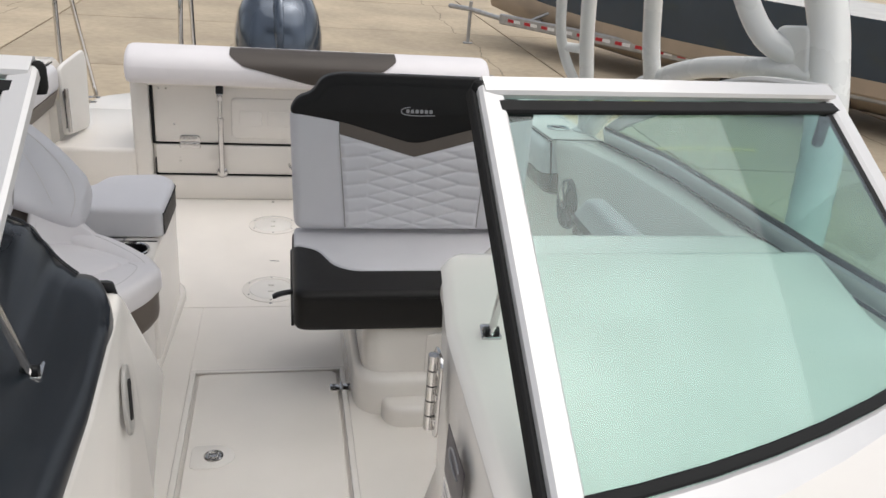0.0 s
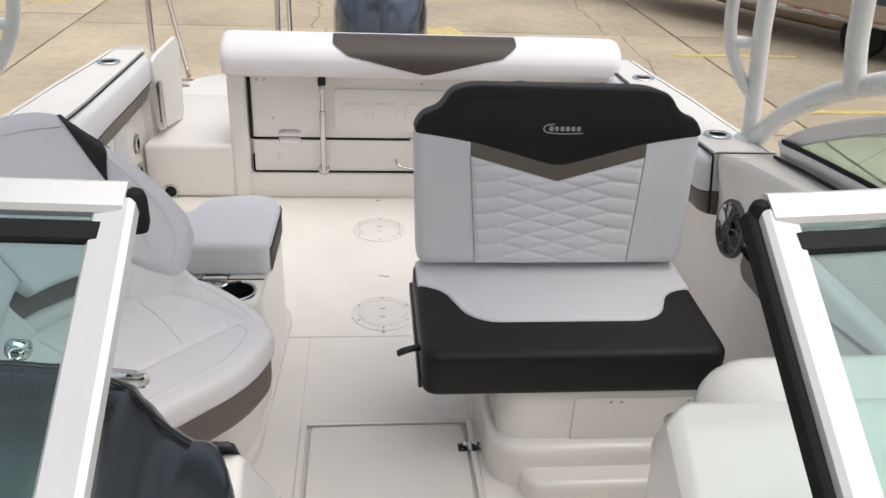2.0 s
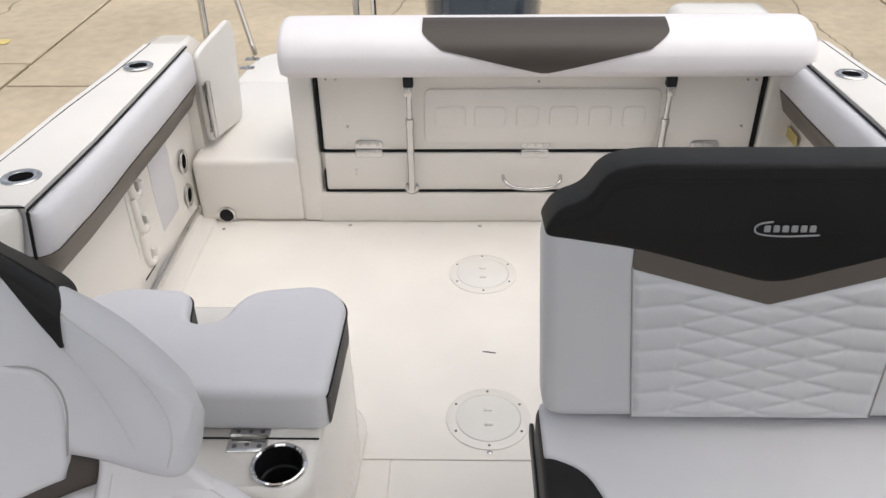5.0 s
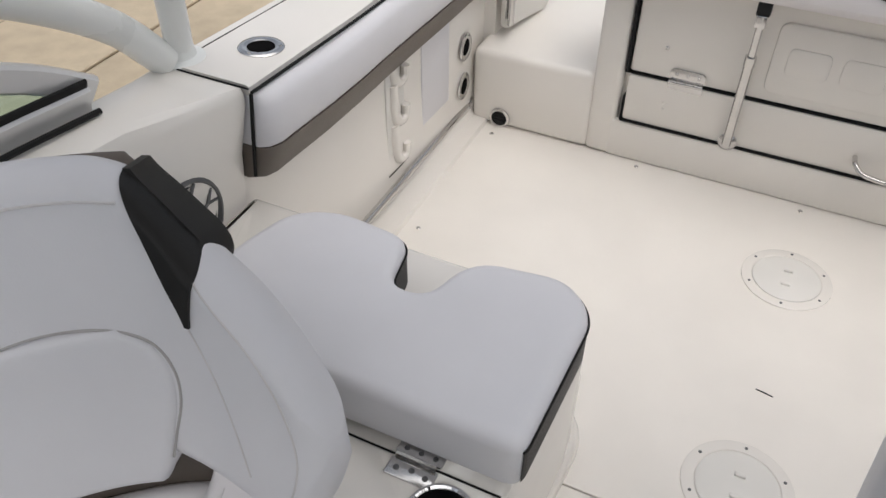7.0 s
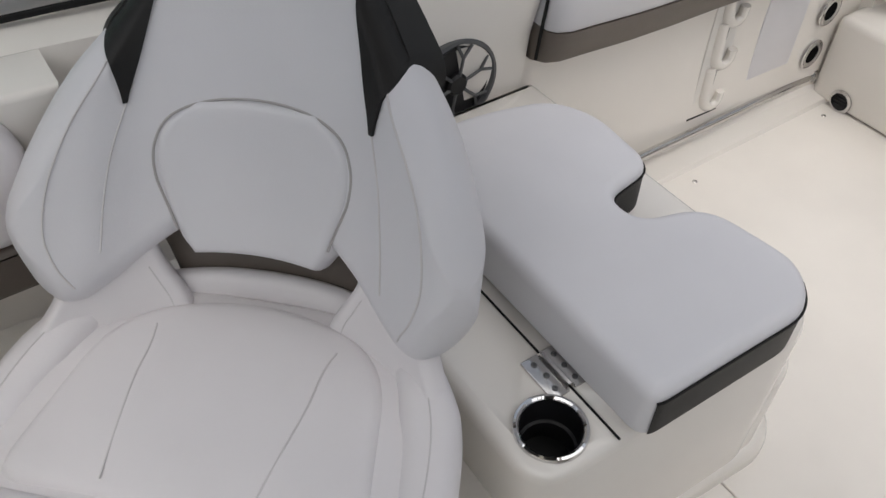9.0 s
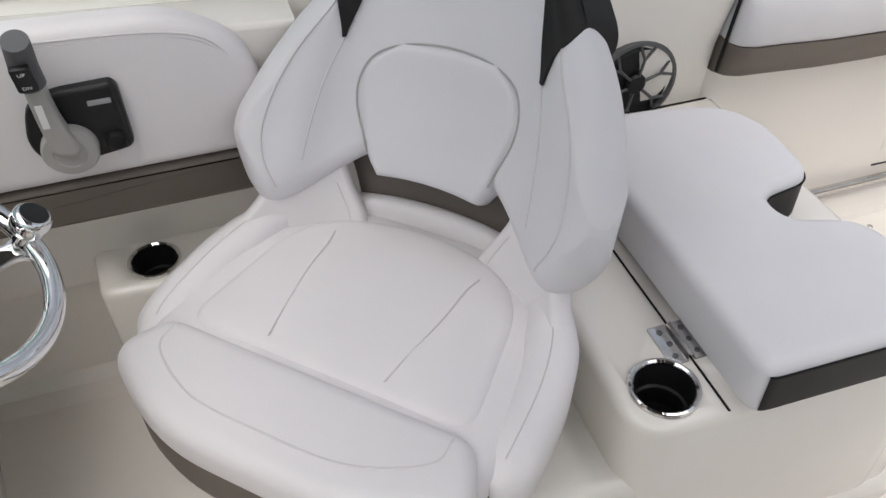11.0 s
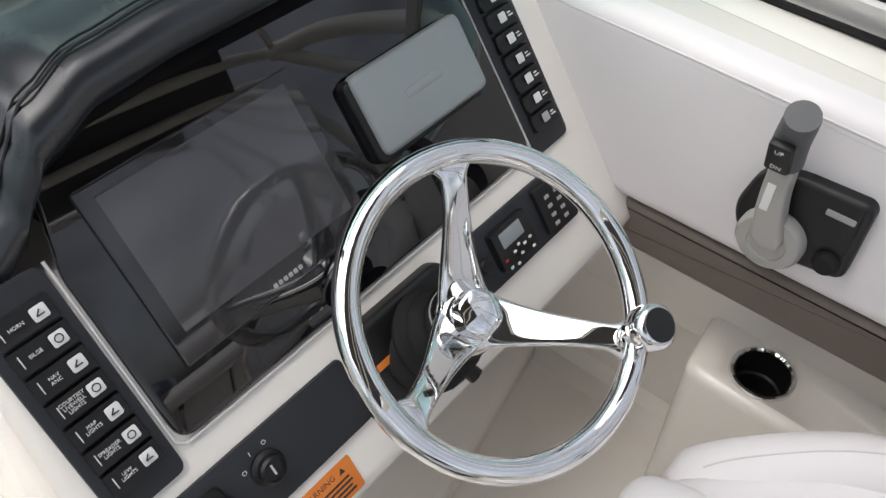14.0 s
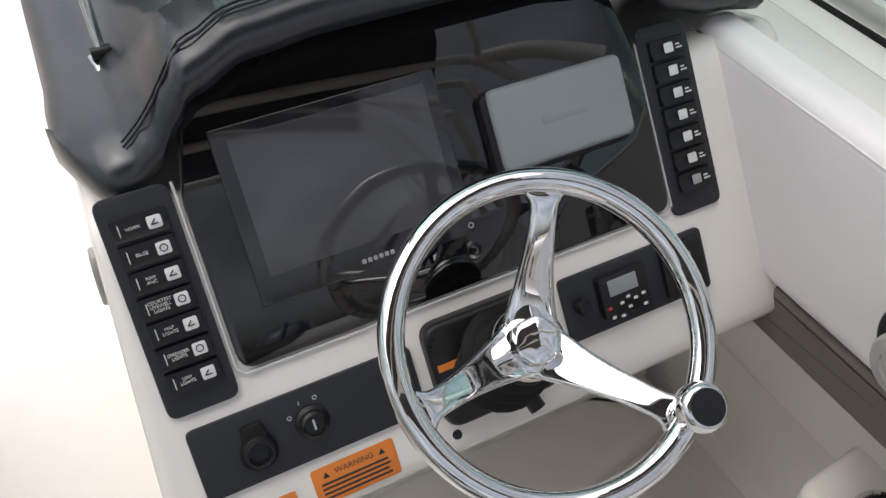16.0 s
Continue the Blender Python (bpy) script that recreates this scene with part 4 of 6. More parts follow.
part("tier", cushion(rounded([(-1.13, 2.98), (-0.44, 2.98), (-0.37, 3.12), (-0.33, 3.86), (-0.39, 3.93), (-1.13, 3.93)], [0.02, 0.1, 0.1, 0.08, 0.06, 0.02], 6), 0.055, 0.03), GELCOAT, base_s, angle=50)
part("lid_joint", tube([(-1.12, 3.410, 0.4315), (-0.362, 3.410, 0.4312)], 0.0022, 6, smooth=False), RUBBER, base_s, "dark lid joint")
for xh in (-0.503, -0.833):
    hg = part("hinge", join(plate(rrect(xh - 0.04, xh + 0.04, 3.372, 3.406, 0.004), 0.003, Matrix.Translation((0, 0, 0.43))), tube([(xh - 0.035, 3.410, 0.436), (xh + 0.035, 3.410, 0.436)], 0.006, 8, smooth=False)), STEEL, base_s, "stainless butt hinge")
    part("upper_leaf", plate(rrect(xh - 0.04, xh + 0.04, 3.414, 3.444, 0.004), 0.003, Matrix.Translation((0, 0, 0.4305))), STEEL, hg)
    for dx in (-0.025, 0.0, 0.025):
        screw(base_s, (xh + dx, 3.388 + 0.004 * (dx == 0), 0.433), (0, 0, 1), 0.005, DARK_GREY)
        screw(base_s, (xh + dx, 3.426, 0.4335), (0, 0, 1), 0.0045, DARK_GREY)


def cup_holder(x, y, z, r=0.054):
    c = thing("cup_holder", "recessed stainless cup holder with a dark well", "cup holder", (x, y, z), group="cup holders")
    part("flange", lathe([(r, 0.0), (r, 0.002), (r * 0.97, 0.006), (r * 0.9, 0.007), (r * 0.83, 0.004), (r * 0.82, 0.0015)], 40, cap=False), CHROME, c, local=True)
    return c


def sunk_cup(x, y, z, host, r=0.054, depth=0.085):
    """A cup holder whose well is cut down into its host."""
    c = cup_holder(x, y, z, r)
    part("well", lathe([(r * 0.84, 0.005), (r * 0.82, 0.0), (r * 0.80, -depth * 0.55), (r * 0.72, -depth * 0.58), (r * 0.70, -depth), (0.002, -depth)], 36, cap=False), BLACK, c, "black inner well", local=True)
    cut = new("cutter", finish("cutter", lathe([(r * 0.9, -depth - 0.01), (r * 0.9, 0.05)], 36, Matrix.Translation((x, y, z))), BLACK))
    md = host.modifiers.new("well", "BOOLEAN")
    md.operation, md.object, md.solver = "DIFFERENCE", cut, "EXACT"
    return c, cut


CUTTERS = []
body_s = [o for o in base_s.children if o.name.startswith("body")][0]
CUTTERS.append((body_s, sunk_cup(-0.430, 3.341, 0.43, body_s, 0.056)[1]))
CUTTERS.append((body_s, sunk_cup(-0.905, 3.341, 0.43, body_s, 0.056)[1]))

jump = thing("jump_seat", "pale grey notched jump seat cushion with charcoal sides", "seat cushion", (-0.65, 3.6, 0.43))
J = rounded([(-0.985, 3.428), (-0.342, 3.428), (-0.335, 3.74), (-0.40, 3.80), (-0.575, 3.775), (-0.61, 3.655), (-0.68, 3.655), (-0.70, 3.775), (-0.86, 3.79), (-0.945, 3.745), (-0.985, 3.60)], [0.045, 0.03, 0.09, 0.10, 0.09, 0.05, 0.05, 0.04, 0.06, 0.06, 0.10], 6)
part("cushion", cushion(J, 0.105, 0.022, Matrix.Translation((0, 0, 0.434)), foot=0.012, dome=0.0), VINYL, jump, "pale grey vinyl cushion", angle=70)
side_pts = [p for p in J if p.x > -0.96 and (p.y > 3.47 or p.x > -0.346)]
out_ = {id(p): q for p, q in zip(J, inset([Vector(p) for p in J], -0.0018))}
ring_ = [out_[id(p)] for p in side_pts]
part("side_band", loft([[(q.x, q.y, z) for q in ring_] for z in (0.442, 0.478, 0.516)]), DARK_VINYL, jump, "charcoal side band", angle=60)
part("piping", tube([(q.x, q.y, 0.5165) for q in ring_], 0.0022, 6, smooth=False), RUBBER, jump)

# ---- helm bucket seat, turned inboard ----
def helm_seat():
    """Own axes: x across, -y the way it faces, z up from the sole."""
    s = thing("bucket_seat", "white bucket helm seat with charcoal wedges, swivelled inboard", "seat", (-0.675, 2.975, 0.0), 45)
    part("pedestal", lathe([(0.16, 0.0), (0.16, 0.02), (0.07, 0.04), (0.06, 0.34), (0.15, 0.37), (0.17, 0.40)], 28), GREY, s, "grey pedestal", local=True)
    # seat pan
    rim = rounded([(-0.245, 0.17), (-0.285, -0.10), (-0.278, -0.285), (-0.14, -0.352), (0.14, -0.352), (0.278, -0.285), (0.285, -0.10), (0.245, 0.17)], [0.10, 0.12, 0.10, 0.12, 0.12, 0.10, 0.12, 0.10], 7)
    part("seat_base", cushion(rim, 0.118, 0.012, Matrix.Translation((0, 0, 0.375)), foot=0.045), TAUPE, s, "dark taupe underside", local=True, angle=60)
    part("seat_cushion", cushion(rim, 0.042, 0.03, Matrix.Translation((0, 0, 0.484)), dome=0.006), WARM_VINYL, s, local=True, angle=70)
    top = rounded([(-0.20, 0.10), (-0.236, -0.183), (0.236, -0.183), (0.20, 0.10), (0.0, 0.16)], [0.10, 0.05, 0.05, 0.10, 0.16], 7)
    part("seat_insert", cushion(top, 0.03, 0.018, Matrix.Translation((0, 0, 0.507)), dome=0.010), WARM_VINYL, s, local=True, angle=70)
    frn = rounded([(-0.245, -0.189), (-0.290, -0.278), (-0.145, -0.355), (0.145, -0.355), (0.290, -0.278), (0.245, -0.189)], [0.03, 0.06, 0.12, 0.12, 0.06, 0.03], 7)
    part("front_bolster", cushion(frn, 0.072, 0.026, Matrix.Translation((0, 0, 0.478)), foot=0.015), WARM_VINYL, s, "flip-up front bolster", local=True, angle=70)
    part("front_seam", tube([(-0.222, -0.205, 0.5485), (-0.212, -0.252, 0.5495), (-0.12, -0.298, 0.5495), (0.0, -0.305, 0.550), (0.12, -0.298, 0.5495), (0.212, -0.252, 0.5495), (0.222, -0.205, 0.5485)], 0.0019, 6), PALE_THREAD, s, local=True)
    for sx in (-1, 1):
        part("insert_seam", tube([(sx * 0.095, -0.160, 0.5405), (sx * 0.105, -0.10, 0.5438), (sx * 0.118, -0.02, 0.5440), (sx * 0.122, 0.04, 0.5425), (sx * 0.13, 0.075, 0.5395)], 0.0014, 6), PALE_THREAD, s, local=True)
    # curved back: u across, v up, h proud of the face
    def back(u, v, h=0.0):
        R = 0.36
        a = u / R
        vv = max(0, v)
        y = 0.165 + 0.42 * v + 0.10 * v * v - R * (1 - math.cos(a)) * (1.0 - 0.25 * vv)
        z = 0.56 + v * 0.93
        nrm = Vector((-math.sin(a), -math.cos(a), 0.38)).normalized()
        return Vector((R * math.sin(a), y, z)) + nrm * h

    def pad(rows, t, r, h0=0.0, nu=28, nv=28, back_t=None, over=None):
        """A padded panel between left and right edges (v, uL, uR), rounded at its rim."""
        lt_, rt_ = [(v, a) for v, a, b in rows], [(v, b) for v, a, b in rows]
        def lin(v, tab):
            for (a, p), (b, q) in zip(tab, tab[1:]):
                if v <= b + 1e-9:
                    return p + (q - p) * (v - a) / (b - a)
            return tab[-1][1]
        def smooth(v, tab):
            e = 0.018
            lo, hi = tab[0][0], tab[-1][0]
            return sum(lin(min(hi, max(lo, v + k * e)), tab) for k in (-1, -0.5, 0, 0.5, 1)) / 5
        v0, v1 = rows[0][0], rows[-1][0]
        g = bmesh.new()
        fr_, bk_ = [], []
        for j in range(nv + 1):
            v = v0 + (v1 - v0) * (0.5 - 0.5 * math.cos(math.pi * j / nv))
            a, b = smooth(v, lt_), smooth(v, rt_)
            rf, rb = [], []
            for i in range(nu + 1):
                u = a + (b - a) * (0.5 - 0.5 * math.cos(math.pi * i / nu))
                d = min(u - a, b - u, v - v0, v1 - v)
                k = min(1, max(0, d / r))
                h = t * math.sqrt(max(0, 1 - (1 - k) ** 2))
                if over:
                    h = over(u, v) + 0.005
                rf.append(g.verts.new(back(u, v, h0 + h)))
                rb.append(g.verts.new(back(u, v, h0 - (back_t or 0.004) * (1.0 if over else math.sqrt(max(0, 1 - (1 - k) ** 2))) - 0.0005)))
            fr_.append(rf)
            bk_.append(rb)
        for S in (fr_, bk_):
            for p, q in zip(S, S[1:]):
                for i in range(1, nu + 1):
                    g.faces.new((p[i - 1], p[i], q[i], q[i - 1]))
        edge_f = [fr_[0][i] for i in range(nu + 1)] + [fr_[j][nu] for j in range(1, nv + 1)] + [fr_[nv][i] for i in range(nu - 1, -1, -1)] + [fr_[j][0] for j in range(nv - 1, 0, -1)]
        edge_b = [bk_[0][i] for i in range(nu + 1)] + [bk_[j][nu] for j in range(1, nv + 1)] + [bk_[nv][i] for i in range(nu - 1, -1, -1)] + [bk_[j][0] for j in range(nv - 1, 0, -1)]
        for i in range(len(edge_f)):
            g.faces.new((edge_f[i - 1], edge_f[i], edge_b[i], edge_b[i - 1]))
        return g

    # one padded shield, lower at the wings, narrow at the head
    LOW = [(0.0, 0.10), (0.10, 0.088), (0.15, 0.06), (0.22, 0.015), (0.27, 0.0), (0.305, 0.03), (0.335, 0.09), (0.348, 0.14)]
    HIGH = [(0.0, 0.447), (0.10, 0.443), (0.145, 0.425), (0.175, 0.385), (0.212, 0.345), (0.255, 0.31), (0.30, 0.25), (0.335, 0.19), (0.348, 0.15)]

    def chord(u, tab):
        for (p, q), (p2, q2) in zip(tab, tab[1:]):
            if u <= p2 + 1e-9:
                return q + (q2 - q) * (u - p) / (p2 - p)
        return tab[-1][1]

    def table(u, tab):
        # corners of the outline are eased
        w = min(0.022, 0.3485 - u)
        return sum(chord(abs(u + w * k / 4), tab) for k in range(-4, 5)) / 9

    g = bmesh.new()
    NU, NV, TH_ = 150, 40, 0.036

    def relief(u, v):
        au_ = abs(u)
        a0, a1 = table(au_, LOW), table(au_, HIGH)
        k_ = min(1, max(0, min(v - a0, a1 - v, 0.9 * (0.349 - au_)) / 0.04))
        fade = min(1, max(0, v / 0.07)) * min(1, max(0, (0.37 - v) / 0.07))
        r_ = math.exp(-((au_ - (0.245 + 0.10 * (0.15 - v))) / 0.05) ** 2) * fade * fade * (3 - 2 * fade)
        return TH_ * math.sqrt(max(0, 1 - (1 - k_) ** 2)) + 0.012 * r_ * k_, k_

    front, rear = [], []
    for i in range(NU + 1):
        u = -0.347 + 0.694 * i / NU
        au = abs(u)
        v0, v1 = table(au, LOW), table(au, HIGH)
        cf, cr = [], []
        for j in range(NV + 1):
            v = v0 + (v1 - v0) * (0.5 - 0.5 * math.cos(math.pi * j / NV))
            h, k = relief(u, v)
            cf.append(g.verts.new(back(u, v, h)))
            cr.append(g.verts.new(back(u, v, -0.05 * math.sqrt(max(0, 1 - (1 - k) ** 2)) - 0.0005)))
        front.append(cf)
        rear.append(cr)
    for S in (front, rear):
        for p, q in zip(S, S[1:]):
            for j in range(1, NV + 1):
                g.faces.new((p[j - 1], p[j], q[j], q[j - 1]))
    ef = [c[0] for c in front] + front[-1][1:] + [c[NV] for c in front[-2::-1]] + front[0][NV - 1:0:-1]
    er = [c[0] for c in rear] + rear[-1][1:] + [c[NV] for c in rear[-2::-1]] + rear[0][NV - 1:0:-1]
    for i in range(len(ef)):
        g.faces.new((ef[i - 1], ef[i], er[i], er[i - 1]))
    part("backrest", g, VINYL, s, "white winged backrest", local=True, angle=75)
    for sx in (-1, 1):
        # the wedge runs out to the edge of the shield
        rim_u = [(table(k * 0.001, HIGH), k * 0.001) for k in range(110, 262)]
        rows = [(0.262, 0.187, 0.190), (0.285, 0.178, 0.199), (0.31, 0.168, 0.209)]
        for v in (0.34, 0.36, 0.38, 0.40, 0.415, 0.43):
            edge = max(u for hv, u in rim_u if hv >= v) + 0.004
            inner = 0.168 - 0.3 * (v - 0.31)
            rows.append((v, inner, max(inner + 0.005, edge)))
        part("wedge", pad([(v, sx * b, sx * a) for v, a, b in rows] if sx < 0 else rows, 0.0375, 0.010, back_t=0.056, nu=48, nv=48, over=lambda u, v: relief(u, v)[0]), DARK_VINYL, s, "charcoal wedge", local=True, angle=70)
        part("wing_piping", tube([back(sx * p.y, p.x, relief(p.y, p.x)[0] + 0.0008) for p in sweep_path([(0.04, 0.272, 0), (0.08, 0.298, 0), (0.13, 0.312, 0), (0.19, 0.301, 0), (0.25, 0.268, 0), (0.30, 0.225, 0), (0.325, 0.205, 0)])], 0.0015, 6, smooth=False), PALE_THREAD, s, local=True)
        part("wing_seam", tube([back(sx * p.y, p.x, relief(p.y, p.x)[0] + 0.0005) for p in sweep_path([(0.285, 0.176, 0), (0.25, 0.192, 0), (0.20, 0.212, 0), (0.14, 0.225, 0), (0.08, 0.232, 0)])], 0.0012, 6, smooth=False), PALE_THREAD, s, local=True)
    # collar round the seat that rises into the wings
    half = [(0.280, -0.222, 0.502), (0.287, -0.165, 0.526), (0.287, -0.08, 0.535), (0.278, -0.01, 0.543), (0.256, 0.05, 0.553), (0.222, 0.105, 0.556), (0.165, 0.15, 0.550), (0.09, 0.178, 0.548)]
    line = [(-x, y, z) for x, y, z in half] + [(0, 0.186, 0.548)] + [(x, y, z) for x, y, z in half[::-1]]
    P_ = sweep_path(line, steps=6)
    secs_ = []
    for i, p in enumerate(P_):
        t_ = P_[min(i + 1, len(P_) - 1)] - P_[max(i - 1, 0)]
        n_ = Vector((t_.y, -t_.x, 0)).normalized() * -1
        w_ = 0.020 + 0.020 * min(1, max(0, (0.16 - p.y) / 0.15))
        w_ *= min(1, 0.5 + 0.14 * min(i, len(P_) - 1 - i))
        secs_.append([Vector((p.x, p.y, z)) + n_ * o for o, z in ((-w_ * 0.9, 0.44), (-w_, p.z - 0.022), (-w_ * 0.8, p.z - 0.009), (-w_ * 0.4, p.z - 0.001), (0, p.z), (w_ * 0.4, p.z - 0.001), (w_ * 0.8, p.z - 0.009), (w_, p.z - 0.024), (w_ * 0.95, 0.452), (w_ * 0.4, 0.435))])
    part("seat_collar", loft(secs_, cap=True, closed=True), WARM_VINYL, s, "white vinyl collar round the seat", local=True, angle=75)
    for o_ in (1, -1):
        part("collar_seam", tube([Vector((p.x, p.y, p.z + 0.0004)) for p in P_[4:24] ] if o_ > 0 else [Vector((p.x, p.y, p.z + 0.0004)) for p in P_[-24:-4]], 0.0012, 5, smooth=False), PALE_THREAD, s, local=True)
    part("back_pad", pad([(0.046, -0.088, 0.088), (0.058, -0.111, 0.111), (0.12, -0.136, 0.136), (0.175, -0.156, 0.156), (0.225, -0.150, 0.150), (0.254, -0.112, 0.112), (0.264, -0.055, 0.055)], 0.0425, 0.016, back_t=0.02), VINYL, s, "white lumbar pad", local=True, angle=70)
    part("pad_piping", tube([back(u, v, 0.0366) for v, u in ((0.088, -0.118), (0.12, -0.131), (0.165, -0.149), (0.205, -0.150), (0.238, -0.128), (0.255, -0.075), (0.260, 0.0), (0.255, 0.075), (0.238, 0.128), (0.205, 0.150), (0.165, 0.149), (0.12, 0.131), (0.088, 0.118))], 0.0019, 6), THREAD, s, local=True)
    part("top_seam", tube([back(u, 0.395 + 0.01 * math.cos(u * 8), 0.0365) for u in (-0.13, -0.07, 0.0, 0.07, 0.13)], 0.0018, 6), PALE_THREAD, s, local=True)
    for sx in (-1, 1):
        rows = [(-0.075, 0.095, 0.355), (-0.05, 0.10, 0.350), (-0.03, 0.107, 0.335), (-0.01, 0.117, 0.315), (0.01, 0.130, 0.298), (0.03, 0.143, 0.286), (0.06, 0.155, 0.28), (0.10, 0.16, 0.27)]
        part("side_arm", pad([(v, sx * b, sx * a) for v, a, b in rows] if sx < 0 else rows, 0.014, 0.014, back_t=0.024), WARM_VINYL, s, "white vinyl arm joining seat and back", local=True, angle=75)
        part("arm_seam", tube([back(sx * u, v, 0.0142) for v, u in ((-0.045, 0.128), (-0.02, 0.137), (0.0, 0.148), (0.03, 0.165))], 0.0011, 5), PALE_THREAD, s, local=True)
    part("back_shell", pad([(-0.04, -0.12, 0.12), (0.02, -0.14, 0.14), (0.05, -0.15, 0.15), (0.08, -0.17, 0.17), (0.12, -0.21, 0.21), (0.2, -0.235, 0.235), (0.3, -0.19, 0.19), (0.4, -0.15, 0.15), (0.435, -0.11, 0.11)], 0.008, 0.02, h0=-0.055, back_t=0.012), TAUPE, s, "taupe rear shell", local=True, angle=70)
    return s


helm_seat()

# ---- helm console ----
# own axes of the dash face: x to starboard, y up the face, z out to the driver
FACE = axes((0, 2.28, 0.715), (-1, 0, 0), (0, -0.569, 0.8223), (0, 0.8223, 0.569))
console = thing("helm_console", "moulded off-white gelcoat helm console", "console", (-0.65, 2.0, 0.0))
bm = prism([(1.40, 0.0), (2.10, 0.0), (2.10, 0.47), (2.33, 0.545), (2.385, 0.563), (2.166, 0.880), (2.10, 0.862), (1.88, 0.82), (1.40, 0.80)], "x", -1.10, -0.215, 0.014, 0.03)
# the inboard side leans outwards towards its foot
for v in bm.verts:
    if v.co.x > -0.4:
        v.co.x += 0.10 * (0.72 - max(v.co.z, 0.45))
part("body", bm, GELCOAT, console, angle=50)
part("hood", prism([(1.95, 0.84), (2.163, 0.879), (2.092, 0.982), (2.05, 0.965)], "x", -0.85, -0.352, 0.004), GLOSS_BLACK, console, "black hood under the brow")
part("foot_fairing", cushion(rounded([(-1.1, 1.6), (-0.225, 1.6), (-0.22, 2.30), (-0.30, 2.36), (-1.1, 2.20)], [0.02, 0.02, 0.06, 0.06, 0.02]), 0.06, 0.03), GELCOAT, console, angle=50)

dash = thing("dash_pad", "blue-black stitched vinyl dash pad with a raised brow", "dash pad", (-0.6, 2.0, 0.86))
BROW = [(0.17, 0.905), (0.24, 0.918), (0.285, 0.928), (0.315, 0.950), (0.335, 0.985), (0.36, 1.020), (0.42, 1.045), (0.50, 1.052), (0.78, 1.052), (0.85, 1.035), (0.93, 0.965), (1.0, 0.945), (1.09, 0.93)]
secs, seam_pts, seam2 = [], [], []
for k in range(91):
    x = 0.220 + (1.08 - 0.220) * k / 90
    zc = lerp_table(x, BROW)
    lift = zc - 0.93
    yl = 2.148 + 0.006 * max(0, lift) / 0.12
    # the inboard aft corner is cut back
    short = max(0.0, 1 - (x - 0.220) / 0.045)
    reach = 1 - 0.15 * short ** 1.5
    e = (0.03, 0.014, 0.006, 0.002)[k] if k < 4 else 0.0
    row = [(1.42, 0.862 - e), (1.55, 0.874 - e), (1.75, 0.882 + lift * 0.25 - e), (1.92, 0.895 + lift * 0.75 - e), (2.05, zc + 0.002 - e), (yl - 0.05, zc + 0.002 - e), (yl - 0.015, zc - 0.003), (yl, zc - 0.014), (yl + 0.004, zc - 0.03), (yl - 0.004, zc - 0.043), (yl - 0.03, zc - 0.046), (2.08, zc - 0.044), (1.9, 0.84), (1.42, 0.815)]
    secs.append([(-x, 1.42 + (y - 1.42) * reach, z) for y, z in row])
    if 6 < k < 88:
        seam_pts.append((-x, yl - 0.022, zc + 0.0015))
        seam2.append((-x, yl - 0.03, zc + 0.0022))
part("pad", loft(secs, cap=True, closed=True), NAVY, dash, angle=60)
part("stitch_line", tube(seam_pts[::2], 0.0016, 6, steps=2), PANEL, dash)
part("stitch_line", tube(seam2[::2], 0.0012, 6, steps=2), BLACK, dash)

glass_panel = thing("instrument_panel", "gloss black acrylic instrument panel set in the helm", "instrument panel", (-0.6, 2.2, 0.8))
part("sheet", cushion(rounded([(0.322, 0.013), (0.872, 0.013), (0.872, 0.20), (0.84, 0.335), (0.36, 0.335), (0.322, 0.20)], [0.02, 0.02, 0.01, 0.02, 0.02, 0.01]), 0.006, 0.003, FACE @ Matrix.Translation((0, 0, 0.001)), seg=2), GLOSS_BLACK, glass_panel)
part("trim_edge", tube([FACE @ Vector(p) for p in ((0.318, 0.22, 0.002), (0.318, 0.017, 0.003), (0.326, 0.009, 0.003), (0.868, 0.009, 0.003), (0.876, 0.017, 0.003), (0.876, 0.22, 0.002))], 0.0018, 6, smooth=False), ALU, glass_panel, "bright trim edge")

plotter = thing("chartplotter", "switched-off chartplotter with a black glass screen", "chartplotter", (-0.5, 2.19, 0.82))
part("bezel", cushion(rrect(0.364, 0.612, 0.070, 0.257, 0.003), 0.007, 0.002, FACE @ Matrix.Translation((0, 0, 0.007)), seg=2), SCREEN, plotter)
part("display", plate(rrect(0.380, 0.597, 0.099, 0.245, 0.002), 0.0008, FACE @ Matrix.Translation((0, 0, 0.0138)), 0.0004), material("grey unlit display", (0.06, 0.06, 0.066), 0.08, vary=0.05, scale=3, bump=0, coat=0.3), plotter, "grey unlit display")
for k in range(6):
    part("emblem_bar", plate(rrect(0.476 + k * 0.0066, 0.4808 + k * 0.0066, 0.079, 0.0838, 0.001), 0.0005, FACE @ Matrix.Translation((0, 0, 0.0138)), 0.0002), PRINTGREY, plotter, "white maker's mark")
part("power_mark", lathe([(0.0035, 0), (0.0035, 0.0005), (0.0022, 0.0005), (0.0022, 0)], 16, FACE @ Matrix.Translation((0.607, 0.08, 0.0138)), cap=False), PRINTGREY, plotter)

